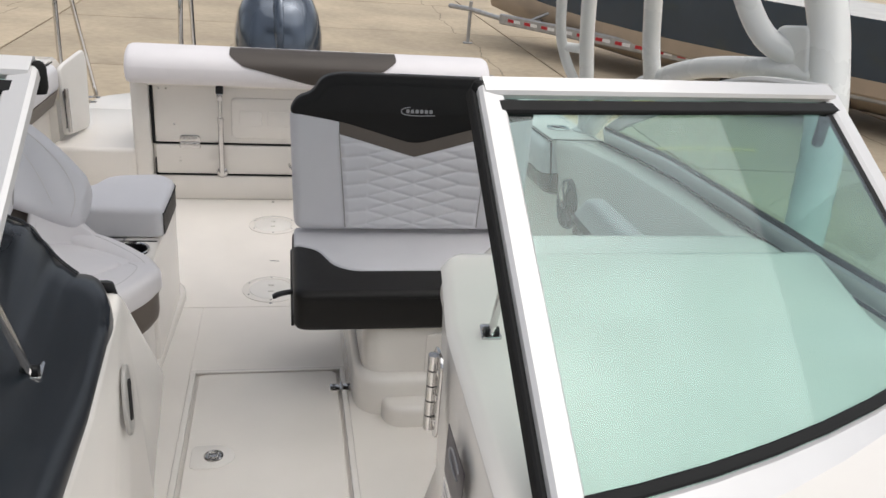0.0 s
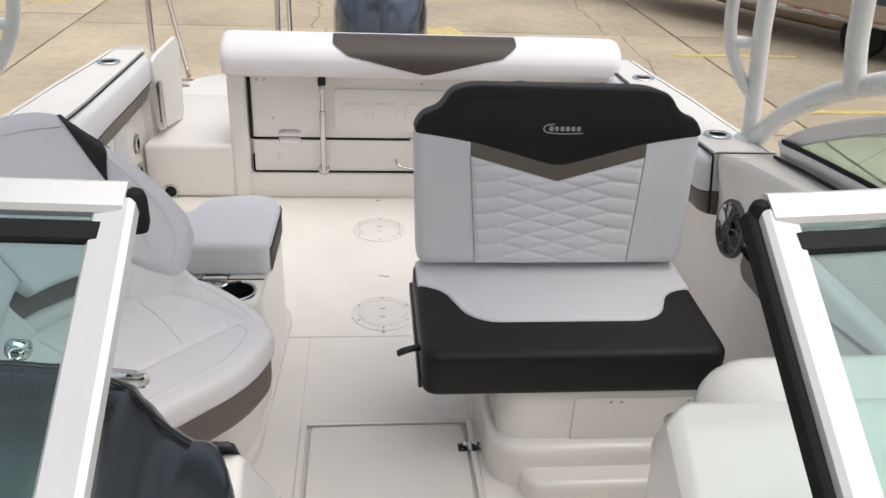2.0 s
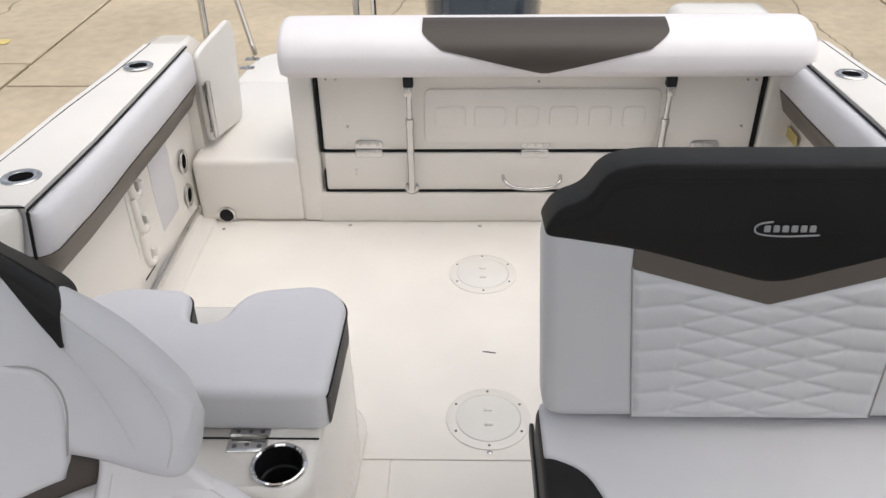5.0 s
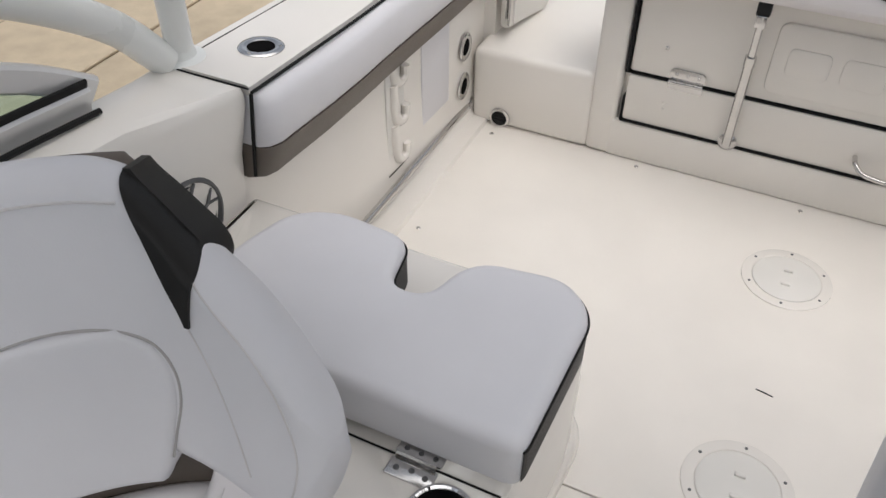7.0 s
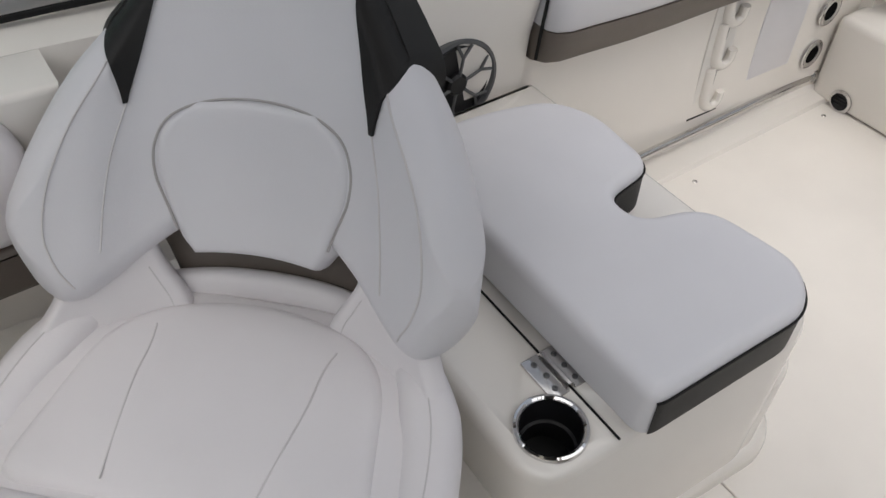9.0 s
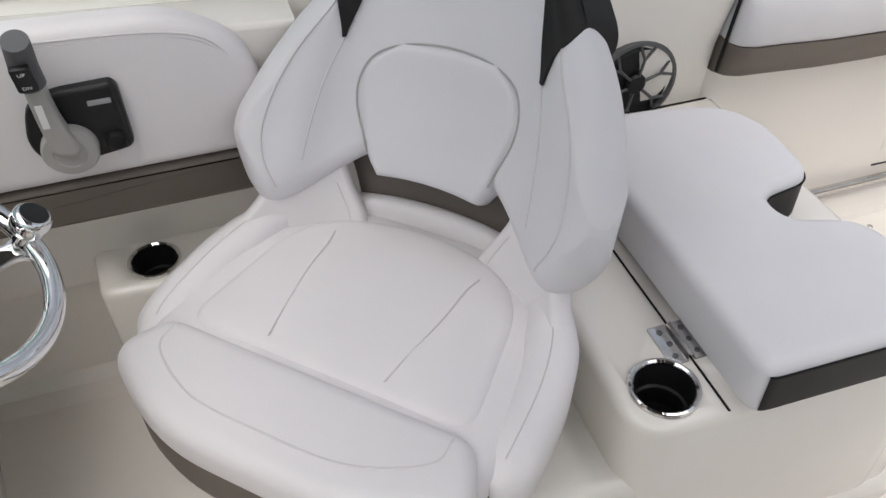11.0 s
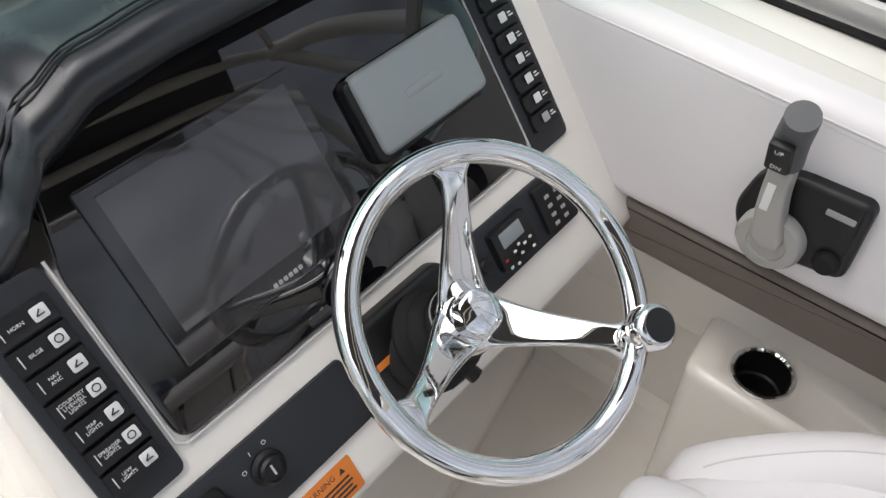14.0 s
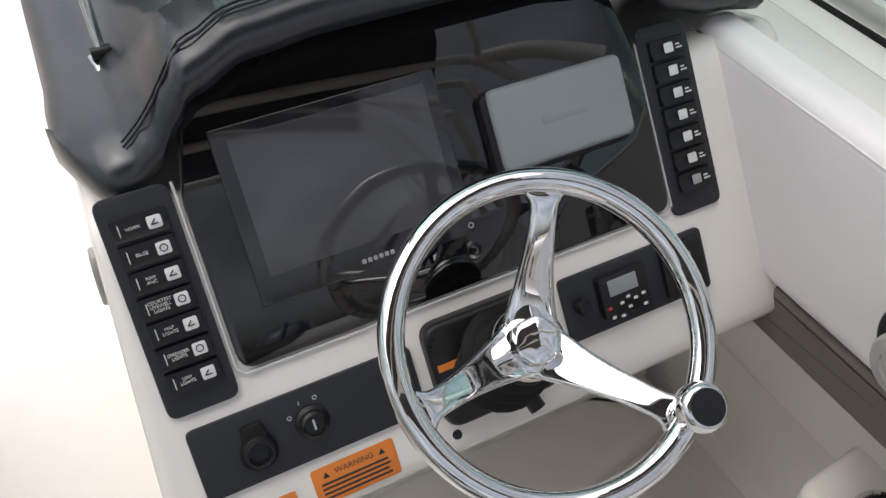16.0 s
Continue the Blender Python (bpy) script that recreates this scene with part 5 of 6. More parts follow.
engine_gauge = thing("gauge_cover", "grey plastic sun cover over an engine display", "display cover", (-0.77, 2.2, 0.83))
part("bezel", cushion(rrect(0.652, 0.832, 0.116, 0.214, 0.012), 0.016, 0.004, FACE @ Matrix.Translation((0, 0, 0.006))), BLACK, engine_gauge, "black bezel")
part("cover", cushion(rrect(0.660, 0.836, 0.122, 0.217, 0.012), 0.013, 0.007, FACE @ Matrix.Translation((0, 0, 0.016))), COVER, engine_gauge)
part("emblem", plate(rrect(0.718, 0.778, 0.164, 0.174, 0.003), 0.0006, FACE @ Matrix.Translation((0, 0, 0.0288)), 0.0003), COVER, engine_gauge, "embossed mark")


def switch_panel(x0, words, label):
    p = thing("switch_panel", label, "switch panel", FACE @ Vector((x0 + 0.036, 0.0, 0)), group="switch panels")
    p.matrix_basis = Matrix.Translation(FACE @ Vector((x0 + 0.036, 0.0, 0)))
    BASE[p] = p.matrix_basis.copy()
    part("plate", cushion(rrect(x0, x0 + 0.074, -0.010, 0.222, 0.012), 0.005, 0.002, FACE @ Matrix.Translation((0, 0, 0.0005)), seg=2), PANEL, p)
    for k, w in enumerate(words):
        yc = 0.188 - k * 0.0268
        sw = part("rocker", prism([(-0.012, 0.0), (0.012, 0.0), (0.011, 0.008), (0.0, 0.0055), (-0.011, 0.0095)], "x", -0.027, 0.027, 0.0015), BLACK, p, "black rocker switch")
        sw.data.transform(BASE[p])
        sw.data.transform(FACE @ Matrix.Translation((x0 + 0.037, yc, 0.0045)))
        sw.data.transform(BASE[p].inverted())
        ic = part("icon", plate(rrect(x0 + 0.044, x0 + 0.058, yc - 0.0065, yc + 0.0065, 0.0025), 0.0007, FACE @ Matrix.Translation((0, 0, 0.0128)), 0.0003), PRINT, sw, "pale pictogram square")
        part("pictogram", tube([FACE @ Vector((x0 + 0.0475 + 0.007 * math.cos(a) * 0.5 + 0.0035, yc + 0.0035 * math.sin(a), 0.0138)) for a in (j * math.pi / 4 for j in range(8))], 0.0006, 5, closed=True) if k % 2 else join(tube([FACE @ Vector((x0 + 0.0475, yc - 0.002, 0.0138)), FACE @ Vector((x0 + 0.0545, yc - 0.002, 0.0138))], 0.0007, 5, smooth=False), tube([FACE @ Vector((x0 + 0.0475, yc - 0.002, 0.0138)), FACE @ Vector((x0 + 0.052, yc + 0.003, 0.0138))], 0.0007, 5, smooth=False)), INK, sw, "black pictogram")
        part("wording", join(*[wording(t, 0.0048, FACE @ Matrix.Translation((x0 + 0.030, yc + 0.0045 * (len(w) - 1) / 2 - 0.0045 * i, 0.0128))) for i, t in enumerate(w)]), PRINT, sw, "white wording")
        part("indicator", plate(rrect(x0 + 0.0165, x0 + 0.0175, yc - 0.006, yc + 0.006, 0.0003), 0.0005, FACE @ Matrix.Translation((0, 0, 0.0128)), 0.0002), PRINT, sw)
    return p


switch_panel(0.240, (["HORN"], ["BILGE"], ["NAV", "ANC"], ["COURTESY", "LIVEWELL", "LIGHTS"], ["MAP", "LIGHTS"], ["SPREADER", "LIGHTS"], ["U/W", "LIGHTS"]), "slate-black panel of seven lettered rocker switches")
# the starboard column's lettering is too small to read
sp = thing("switch_panel", "slate-black panel of seven small rocker switches", "switch panel", FACE @ Vector((0.92, 0.0, 0)), group="switch panels")
part("plate", cushion(rrect(0.876, 0.950, 0.000, 0.236, 0.012), 0.005, 0.002, FACE @ Matrix.Translation((0, 0, 0.0005)), seg=2), PANEL, sp)
for k in range(7):
    yc = 0.205 - k * 0.0275
    bm = prism([(-0.012, 0.0), (0.012, 0.0), (0.011, 0.008), (0.0, 0.0055), (-0.011, 0.0095)], "x", -0.024, 0.024, 0.0015)
    bm.transform(FACE @ Matrix.Translation((0.914, yc, 0.0045)))
    sw = part("rocker", bm, BLACK, sp, "black rocker switch")
    part("icon", plate(rrect(0.908, 0.921, yc - 0.006, yc + 0.006, 0.002), 0.0007, FACE @ Matrix.Translation((0, 0, 0.0128)), 0.0003), PRINTGREY if k == 6 else PRINT, sw, "pale pictogram square")
    part("print_bar", join(*[plate(rrect(0.925, 0.934 - 0.003 * (j % 2), yc - 0.0035 + 0.004 * j, yc - 0.0015 + 0.004 * j, 0.0003), 0.0005, FACE @ Matrix.Translation((0, 0, 0.0128)), 0.0002) for j in range(2)]), PRINT, sw)

key_panel = thing("ignition_panel", "slate-black lower helm panel with key switch and socket", "ignition panel", FACE @ Vector((0.37, -0.08, 0)))
part("plate", cushion(rrect(0.248, 0.50, -0.108, -0.027, 0.008), 0.005, 0.002, FACE @ Matrix.Translation((0, 0, 0.0005)), seg=2), PANEL, key_panel)
KM = FACE @ Matrix.Translation((0.374, -0.066, 0.005))
sw = part("key_switch", lathe([(0.019, 0), (0.019, 0.004), (0.015, 0.007), (0.0145, 0.014), (0.012, 0.0165), (0.011, 0.012), (0.001, 0.012)], 28, KM), BLACK, key_panel, "black key switch")
part("key_slot", rbox(-0.0012, 0.0012, -0.006, 0.006, 0.0118, 0.0128, 0, 1, KM), STEEL, sw)
for dx, dy, t in ((-0.022, 0.012, "O"), (-0.008, 0.024, "I"), (0.010, 0.024, "O")):
    part("wording", wording(t, 0.007, KM @ Matrix.Translation((dx, dy, 0.0004)), 0.0003), PRINT, sw)
SM = FACE @ Matrix.Translation((0.312, -0.074, 0.005))
so = part("socket", lathe([(0.02, 0), (0.02, 0.006), (0.0165, 0.011), (0.013, 0.012), (0.012, 0.006), (0.001, 0.006)], 28, SM), BLACK, key_panel, "black power socket")
part("cap", cushion(rounded([(-0.014, 0.012), (0.014, 0.012), (0.012, 0.032), (-0.012, 0.032)], 0.006), 0.008, 0.003, SM, seg=2), RUBBER, so, "rubber flap")
part("cap_ring", tube([SM @ Vector((0.0135 * math.cos(a), 0.0135 * math.sin(a), 0.0125)) for a in (j * math.pi / 8 for j in range(16))], 0.0018, 6, closed=True), BLACK, so)

radio_panel = thing("radio_panel", "slate-black lower helm panel with a stereo remote", "radio panel", FACE @ Vector((0.8, -0.08, 0)))
part("plate", cushion(rrect(0.696, 0.908, -0.102, -0.021, 0.008), 0.005, 0.002, FACE @ Matrix.Translation((0, 0, 0.0005)), seg=2), PANEL, radio_panel)
rm = part("stereo_remote", cushion(rrect(0.742, 0.812, -0.088, -0.034, 0.005), 0.012, 0.004, FACE @ Matrix.Translation((0, 0, 0.005)), seg=2), BLACK, radio_panel, "black stereo remote")
part("display", plate(rrect(0.754, 0.795, -0.060, -0.040, 0.001), 0.0006, FACE @ Matrix.Translation((0, 0, 0.017)), 0.0003), COVER, rm, "grey display")
for x, y, mt in ((0.770, -0.092, RED), (0.788, -0.090, PRINT), (0.798, -0.085, PRINT), (0.798, -0.098, PRINT), (0.808, -0.090, PRINT), (0.82, -0.088, PRINT), (0.773, -0.104, PRINT), (0.786, -0.106, PRINT), (0.82, -0.102, PRINT)):
    part("button_mark", plate(rrect(x - 0.0228, x - 0.0172, y + 0.0162, y + 0.0198, 0.0012), 0.0006, FACE @ Matrix.Translation((0, 0, 0.017)), 0.0003), mt, rm)
tp = part("trim_tab_pad", cushion(rrect(0.838, 0.90, -0.096, -0.028, 0.006), 0.008, 0.003, FACE @ Matrix.Translation((0, 0, 0.005)), seg=2), BLACK, radio_panel, "black tab control pad")
for i in range(2):
    for j in range(4):
        part("button_mark", plate(rrect(0.852 + i * 0.02, 0.861 + i * 0.02, -0.088 + j * 0.013, -0.083 + j * 0.013, 0.001), 0.0006, FACE @ Matrix.Translation((0, 0, 0.013)), 0.0003), PRINTGREY, tp)
part("knob", lathe([(0.01, 0), (0.01, 0.012), (0.008, 0.015), (0.001, 0.015)], 18, FACE @ Matrix.Translation((0.718, -0.06, 0.005))), BLACK, radio_panel, "small black plug")


def sticker(x0, x1, y0, y1, mt, name, label):
    s = thing(name, label, "label", FACE @ Vector(((x0 + x1) / 2, y0, 0)))
    s.matrix_basis = Matrix.Translation(FACE @ Vector(((x0 + x1) / 2, y0, 0)))
    BASE[s] = s.matrix_basis.copy()
    part("sheet", plate(rrect(x0, x1, y0, y1, 0.004), 0.0006, FACE @ Matrix.Translation((0, 0, 0.0004)), 0.0003), mt, s)
    return s


def warning(x0, x1, y0, y1):
    s = sticker(x0, x1, y0, y1, ORANGE, "warning_label", "orange warning sticker with black print")
    xm = (x0 + x1) / 2
    part("wording", wording("WARNING", 0.0095, FACE @ Matrix.Translation((xm, y1 - 0.010, 0.001)), 0.0002), INK, s)
    for x in (x0 + 0.016, x1 - 0.016):
        part("triangle", plate([Vector((x - 0.004, y1 - 0.0135)), Vector((x + 0.004, y1 - 0.0135)), Vector((x, y1 - 0.0065))], 0.0004, FACE @ Matrix.Translation((0, 0, 0.001)), 0.0001), INK, s)
    rng = random.Random(4)
    for k in range(4):
        e = rng.uniform(0, 0.012)
        part("print_bar", plate(rrect(x0 + 0.008, x1 - 0.008 - e, y1 - 0.0215 - k * 0.0055, y1 - 0.019 - k * 0.0055, 0.0004), 0.0003, FACE @ Matrix.Translation((0, 0, 0.001)), 0.0001), INK, s)


warning(0.354, 0.452, -0.164, -0.121)
wl = sticker(0.262, 0.335, -0.176, -0.132, PAPER, "warning_label", "white sticker with an orange warning heading")
part("heading", plate(rrect(0.263, 0.334, -0.149, -0.133, 0.003), 0.0004, FACE @ Matrix.Translation((0, 0, 0.0008)), 0.0001), ORANGE, wl)
part("wording", wording("WARNING", 0.009, FACE @ Matrix.Translation((0.299, -0.141, 0.0013)), 0.0002), INK, wl)

# ---- steering ----
HUB = Vector((-0.59, 2.440, 0.811))
WN = Vector((0.081, 0.582, 0.809)).normalized()
WX = (Vector((-1, 0, 0)) + WN * WN.x).normalized()
WHEEL = axes(HUB, WX, WN.cross(WX), WN)
column = thing("steering_column", "black tilt steering column with a rubber boot", "steering column", (-0.6, 2.31, 0.65))
part("bezel", cushion(rrect(0.515, 0.665, -0.135, -0.010, 0.02), 0.022, 0.008, FACE @ Matrix.Translation((0, 0, 0.0005))), BLACK, column, "black bezel")
CB, CT = FACE @ Vector((0.595, -0.078, 0.015)), HUB - WN * 0.085
part("boot", tube([CB, CB.lerp(CT, 0.18), CB.lerp(CT, 0.36), CB.lerp(CT, 0.5), CB.lerp(CT, 0.62), CB.lerp(CT, 0.8), CT], lambda k: 0.058 - 0.024 * k + 0.006 * math.sin(k * 22), 24), RUBBER, column, "ribbed black rubber boot")
part("tilt_lever", tube([CB.lerp(CT, 0.3) + Vector((-0.01, 0.02, -0.04)), CB.lerp(CT, 0.3) + Vector((-0.018, 0.045, -0.058))], 0.010, 12, smooth=False), BLACK, column)
part("tag", rbox(-0.012, 0.012, -0.004, 0.004, 0, 0.001, 0, 1, FACE @ Matrix.Translation((0.532, -0.06, 0.0228))), ORANGE, column, "small orange tag")
for x, y in ((0.520, -0.03), (0.52, -0.14), (0.65, -0.03)):
    part("screw", lathe([(0.006, 0), (0.005, 0.003), (0.002, 0.002)], 12, FACE @ Matrix.Translation((x, y, 0.0225))), BLACK, column)

wheel = thing("steering_wheel", "mirror-polished three-spoke steering wheel with a turning knob", "steering wheel", m=WHEEL)
RW = 0.152
part("rim", tube([(RW * math.cos(a), RW * math.sin(a), 0) for a in (k * 2 * math.pi / 72 for k in range(72))], 0.0128, 18, closed=True, smooth=False), CHROME, wheel, local=True, angle=80)
for k in range(72):
    if k % 2 == 0:
        a = k * 2 * math.pi / 72
        part("finger_grip", tube([((RW - 0.004) * math.cos(a), (RW - 0.004) * math.sin(a), -0.0115), ((RW + 0.004) * math.cos(a + 0.02), (RW + 0.004) * math.sin(a + 0.02), -0.0115)], 0.004, 6, smooth=False), CHROME, wheel, local=True)
part("hub", lathe([(0.038, -0.098), (0.040, -0.085), (0.039, -0.076), (0.034, -0.068), (0.028, -0.0635), (0.001, -0.062)], 36), CHROME, wheel, local=True, angle=60)
hexa = rounded([(math.cos(radians(7 + 60 * k)), math.sin(radians(7 + 60 * k))) for k in range(6)], 0.35, 5)
part("hub_cap", loft([[(p.x * r_, p.y * r_, h_) for p in hexa] for r_, h_ in ((0.0285, -0.070), (0.0275, -0.048), (0.0265, -0.0445), (0.0235, -0.0428), (0.012, -0.0415), (0.001, -0.041))], cap=True, closed=True), CHROME, wheel, "faceted polished hub cap", local=True, angle=35)
for a in (radians(69), radians(-53), radians(187.5)):
    d, q = Vector((math.cos(a), math.sin(a), 0)), Vector((-math.sin(a), math.cos(a), 0))
    secs = []
    for k in range(25):
        t = k / 24
        rr = 0.008 + (RW - 0.014) * t
        w = 0.0135 + 0.019 * max(0, 1 - t / 0.75) ** 1.6 + (0.017 * ((t - 0.84) / 0.16) ** 2 if t > 0.84 else 0)
        e = min(1, max(0, (t - 0.08) / 0.85))
        h = -0.073 + 0.070 * (0.55 * e + 0.45 * e * e * (3 - 2 * e))
        th = 0.0085 - 0.0035 * t
        c = d * rr + Vector((0, 0, h))
        sup = lambda f: math.copysign(abs(f) ** 0.55, f)
        secs.append([c + q * (w * sup(math.cos(b))) + Vector((0, 0, th * sup(math.sin(b)) * (1.0 if math.sin(b) > 0 else 1.3))) for b in (j_ * 2 * math.pi / 28 for j_ in range(28))])
    part("spoke", loft(secs, cap=True, closed=True), CHROME, wheel, local=True, angle=60)
ka = radians(-50)
kd = Vector((math.cos(ka), math.sin(ka), 0)) * (RW - 0.010)
part("knob_stem", tube([kd + Vector((0, 0, 0.005)), kd + Vector((0, 0, 0.03))], lambda k: 0.012 - 0.003 * k, 14, smooth=False), CHROME, wheel, local=True)
kb = part("knob", lathe([(0.009, 0.02), (0.016, 0.024), (0.0225, 0.034), (0.0235, 0.044), (0.0225, 0.052), (0.0185, 0.0565), (0.017, 0.057)], 32, Matrix.Translation(kd - Vector((0, 0, 0.006)))), CHROME, wheel, "polished turning knob", local=True, angle=60)
part("knob_cap", lathe([(0.0172, 0.056), (0.0168, 0.0578), (0.001, 0.0585)], 28, Matrix.Translation(kd - Vector((0, 0, 0.006)))), BLACK, kb, "black knob disc", local=True)

# ---- starboard helm side: padded panel, throttle, ledge ----
ledge_s = thing("helm_ledge", "off-white gelcoat side ledge beside the helm", "ledge", (-1.07, 2.9, 0.0))
part("back_fillet", rbox(-1.18, -1.095, 1.9, 3.21, 0.30, 0.525, 0.012, 2), GELCOAT, ledge_s)
lb = part("body", cushion(rounded([(-1.17, 2.505), (-0.97, 2.525), (-0.955, 3.22), (-1.17, 3.22)], [0.01, 0.03, 0.02, 0.01]), 0.375, 0.02), GELCOAT, ledge_s, angle=50)
CUTTERS.append((lb, sunk_cup(-1.035, 2.625, 0.375, lb, 0.05)[1]))
side_panel = thing("helm_side_panel", "white padded vinyl side panel with a taupe lower band", "side panel", (-1.05, 2.5, 0.52))
SX = axes((-1.045, 0, 0), (0, 1, 0), (0, 0, 1), (1, 0, 0))
part("backing", prism([(1.9, 0.50), (2.92, 0.50), (2.97, 0.60), (2.95, 0.80), (1.9, 0.875)], "x", -1.16, -1.046, 0.01), GELCOAT, side_panel)
part("pad", cushion(rounded([(2.10, 0.602), (2.865, 0.602), (2.885, 0.70), (2.86, 0.80), (2.76, 0.862), (2.12, 0.888)], [0.01, 0.03, 0.06, 0.08, 0.08, 0.02], 6), 0.05, 0.028, SX), WARM_VINYL, side_panel, "white padded panel", angle=60)
part("band", cushion(rounded([(2.10, 0.515), (2.855, 0.515), (2.866, 0.60), (2.10, 0.60)], 0.012), 0.042, 0.012, SX), TAUPE, side_panel, "taupe lower band", angle=60)
for dz in (0.0, 0.007):
    part("seam", tube([(-0.998 - 0.0 * dz, 2.12, 0.868 - dz), (-0.997, 2.5, 0.856 - dz), (-0.997, 2.75, 0.838 - dz), (-0.998, 2.83, 0.79 - dz), (-0.999, 2.858, 0.70)], 0.0016, 6), PALE_THREAD, side_panel)

TH = axes((-0.995, 2.589, 0.724), (0, 1, 0), (0, 0, 1), (1, 0, 0))
throttle = thing("throttle_control", "grey-levered engine throttle on a black mounting plate", "throttle", m=TH)
tplate = rounded([(-0.076, -0.018), (-0.064, -0.054), (-0.02, -0.07), (0.066, -0.058), (0.074, -0.05), (0.074, 0.05), (0.066, 0.06), (-0.02, 0.058), (-0.06, 0.042)], [0.04, 0.04, 0.03, 0.01, 0.01, 0.01, 0.01, 0.04, 0.04], 5)
part("mounting_plate", cushion(tplate, 0.02, 0.008, None), BLACK, throttle, local=True)
part("pivot_disc", lathe([(0.042, 0.015), (0.042, 0.032), (0.038, 0.038), (0.025, 0.040), (0.023, 0.038), (0.001, 0.0385)], 32, Matrix.Translation((-0.018, -0.036, 0))), GREY, throttle, "silver-grey pivot disc", local=True)
lever = part("lever_arm", cushion(rounded([(-0.040, -0.036), (0.004, -0.036), (-0.014, 0.025), (-0.018, 0.10), (-0.046, 0.10), (-0.046, 0.035)], [0.02, 0.02, 0.03, 0.005, 0.005, 0.03]), 0.022, 0.007, Matrix.Translation((0, 0, 0.028))), GREY, throttle, "silver-grey lever arm", local=True)
grip_ = part("grip", tube([(-0.032, 0.092, 0.044), (-0.032, 0.12, 0.05), (-0.030, 0.140, 0.056), (-0.027, 0.160, 0.066), (-0.026, 0.172, 0.072)], lambda k: 0.0205 - 0.002 * k, 18), DARK_GREY, throttle, "dark grey rubber grip", local=True)
part("trim_switch", rbox(-0.046, -0.018, 0.10, 0.145, 0.060, 0.072, 0.004, 2, Matrix.Rotation(radians(17), 4, "X") @ Matrix.Translation((0, 0.012, -0.028))), BLACK, grip_, "black trim switch", local=True)
TS = Matrix.Rotation(radians(17), 4, "X") @ Matrix.Translation((0, 0.012, -0.028))
part("wording", join(wording("UP", 0.0085, TS @ Matrix.Translation((-0.032, 0.135, 0.0722)), 0.0003), wording("DN", 0.0085, TS @ Matrix.Translation((-0.032, 0.110, 0.0722)), 0.0003)), PRINT, grip_, local=True)
part("lever_sticker", plate(rrect(-0.039, -0.029, 0.02, 0.06, 0.001), 0.0006, Matrix.Translation((0, 0, 0.0498)), 0.0002), PAPER, lever, "small white sticker", local=True)
part("emblem_bar", plate(rrect(0.026, 0.06, 0.028, 0.037, 0.002), 0.0006, Matrix.Translation((0, 0, 0.0198)), 0.0002), PRINTGREY, throttle, "pale maker's mark", local=True)
part("lanyard_switch", lathe([(0.016, 0.018), (0.016, 0.026), (0.012, 0.032), (0.001, 0.033)], 20, Matrix.Translation((0.050, -0.036, 0))), RUBBER, throttle, local=True)

# inboard face of the helm console: recessed courtesy handle
hh = thing("grab_handle", "oval white recessed grab handle in the console side", "handle", m=axes((-0.2150, 2.055, 0.72), (0.0428, 0.9, -0.43), (-0.0896, 0.43, 0.896), (0.995, 0, 0.0995)))
part("bezel", cushion([Vector((0.028 * math.cos(a), 0.062 * math.sin(a))) for a in (k * 2 * math.pi / 28 for k in range(28))], 0.007, 0.004), GREY, hh, local=True)
part("slot", plate(rrect(-0.012, 0.012, -0.036, 0.036, 0.008), 0.0012, Matrix.Translation((0, 0, 0.0065)), 0.0005), RUBBER, hh, "dark slot", local=True)

# ---- port console ----
pc = thing("port_console", "moulded off-white gelcoat port console", "console", (0.7, 1.9, 0.0))
bm = prism([(1.40, 0.0), (2.25, 0.0), (2.28, 0.4), (2.235, 0.80), (2.185, 0.93), (2.15, 0.957), (1.955, 0.907), (1.40, 0.885)], "x", 0.30, 1.12, 0.016, 0.025)
# the inboard side draws in towards its top and its aft corner
for v in bm.verts:
    if v.co.x < 0.5:
        v.co.x += 0.42 * max(0.0, v.co.z - 0.85) + 0.75 * max(0.0, v.co.y - 2.13) * min(1.0, v.co.z / 0.4)
part("body", bm, GELCOAT, pc, angle=32)
part("dash_pod", cushion(rrect(0.435, 1.12, 2.06, 2.335, 0.11, 8), 0.24, 0.085, Matrix.Translation((0, 0, 0.70)), foot=0.03, seg=6), GELCOAT, pc, "rounded pod behind the console top", angle=60)
hp = thing("door_hinge", "tall stainless door hinge on the port console", "hinge", (0.295, 1.915, 0.72))
part("leaf", cushion(rrect(1.885, 1.945, 0.73, 0.885, 0.022), 0.005, 0.002, axes((0.302, 0, 0), (0, 1, 0), (0, 0, 1), (-1, 0, 0)), seg=2), STEEL, hp)
for k in range(5):
    part("knuckle", tube([(0.291, 1.915, 0.738 + k * 0.029), (0.291, 1.915, 0.764 + k * 0.029)], 0.009, 12, smooth=False), STEEL, hp)
for k in range(3):
    for dy in (-0.018, 0.018):
        screw(hp, (0.2965, 1.915 + dy, 0.76 + 0.048 * k), (-1, 0, 0), 0.006)
PSIDE = axes((0.2985, 0, 0), (0, -1, 0), (0, 0, 1), (-1, 0, 0))
st1 = thing("capacity_label", "dark plum sticker on the port console side", "label", (0.298, 1.72, 0.74))
part("sheet", plate(rrect(-1.80, -1.68, 0.74, 0.83, 0.003), 0.0008, PSIDE, 0.0003), PLUM, st1)
part("emblem", tube([PSIDE @ Vector((-1.74 + 0.035 * math.cos(a), 0.80 + 0.014 * math.sin(a), 0.0012)) for a in (0.5 + k * 0.5 for k in range(11))], 0.002, 6), PRINTGREY, st1)
st2 = thing("capacity_label", "white sticker with lines of small print on the console", "label", (0.298, 1.66, 0.6))
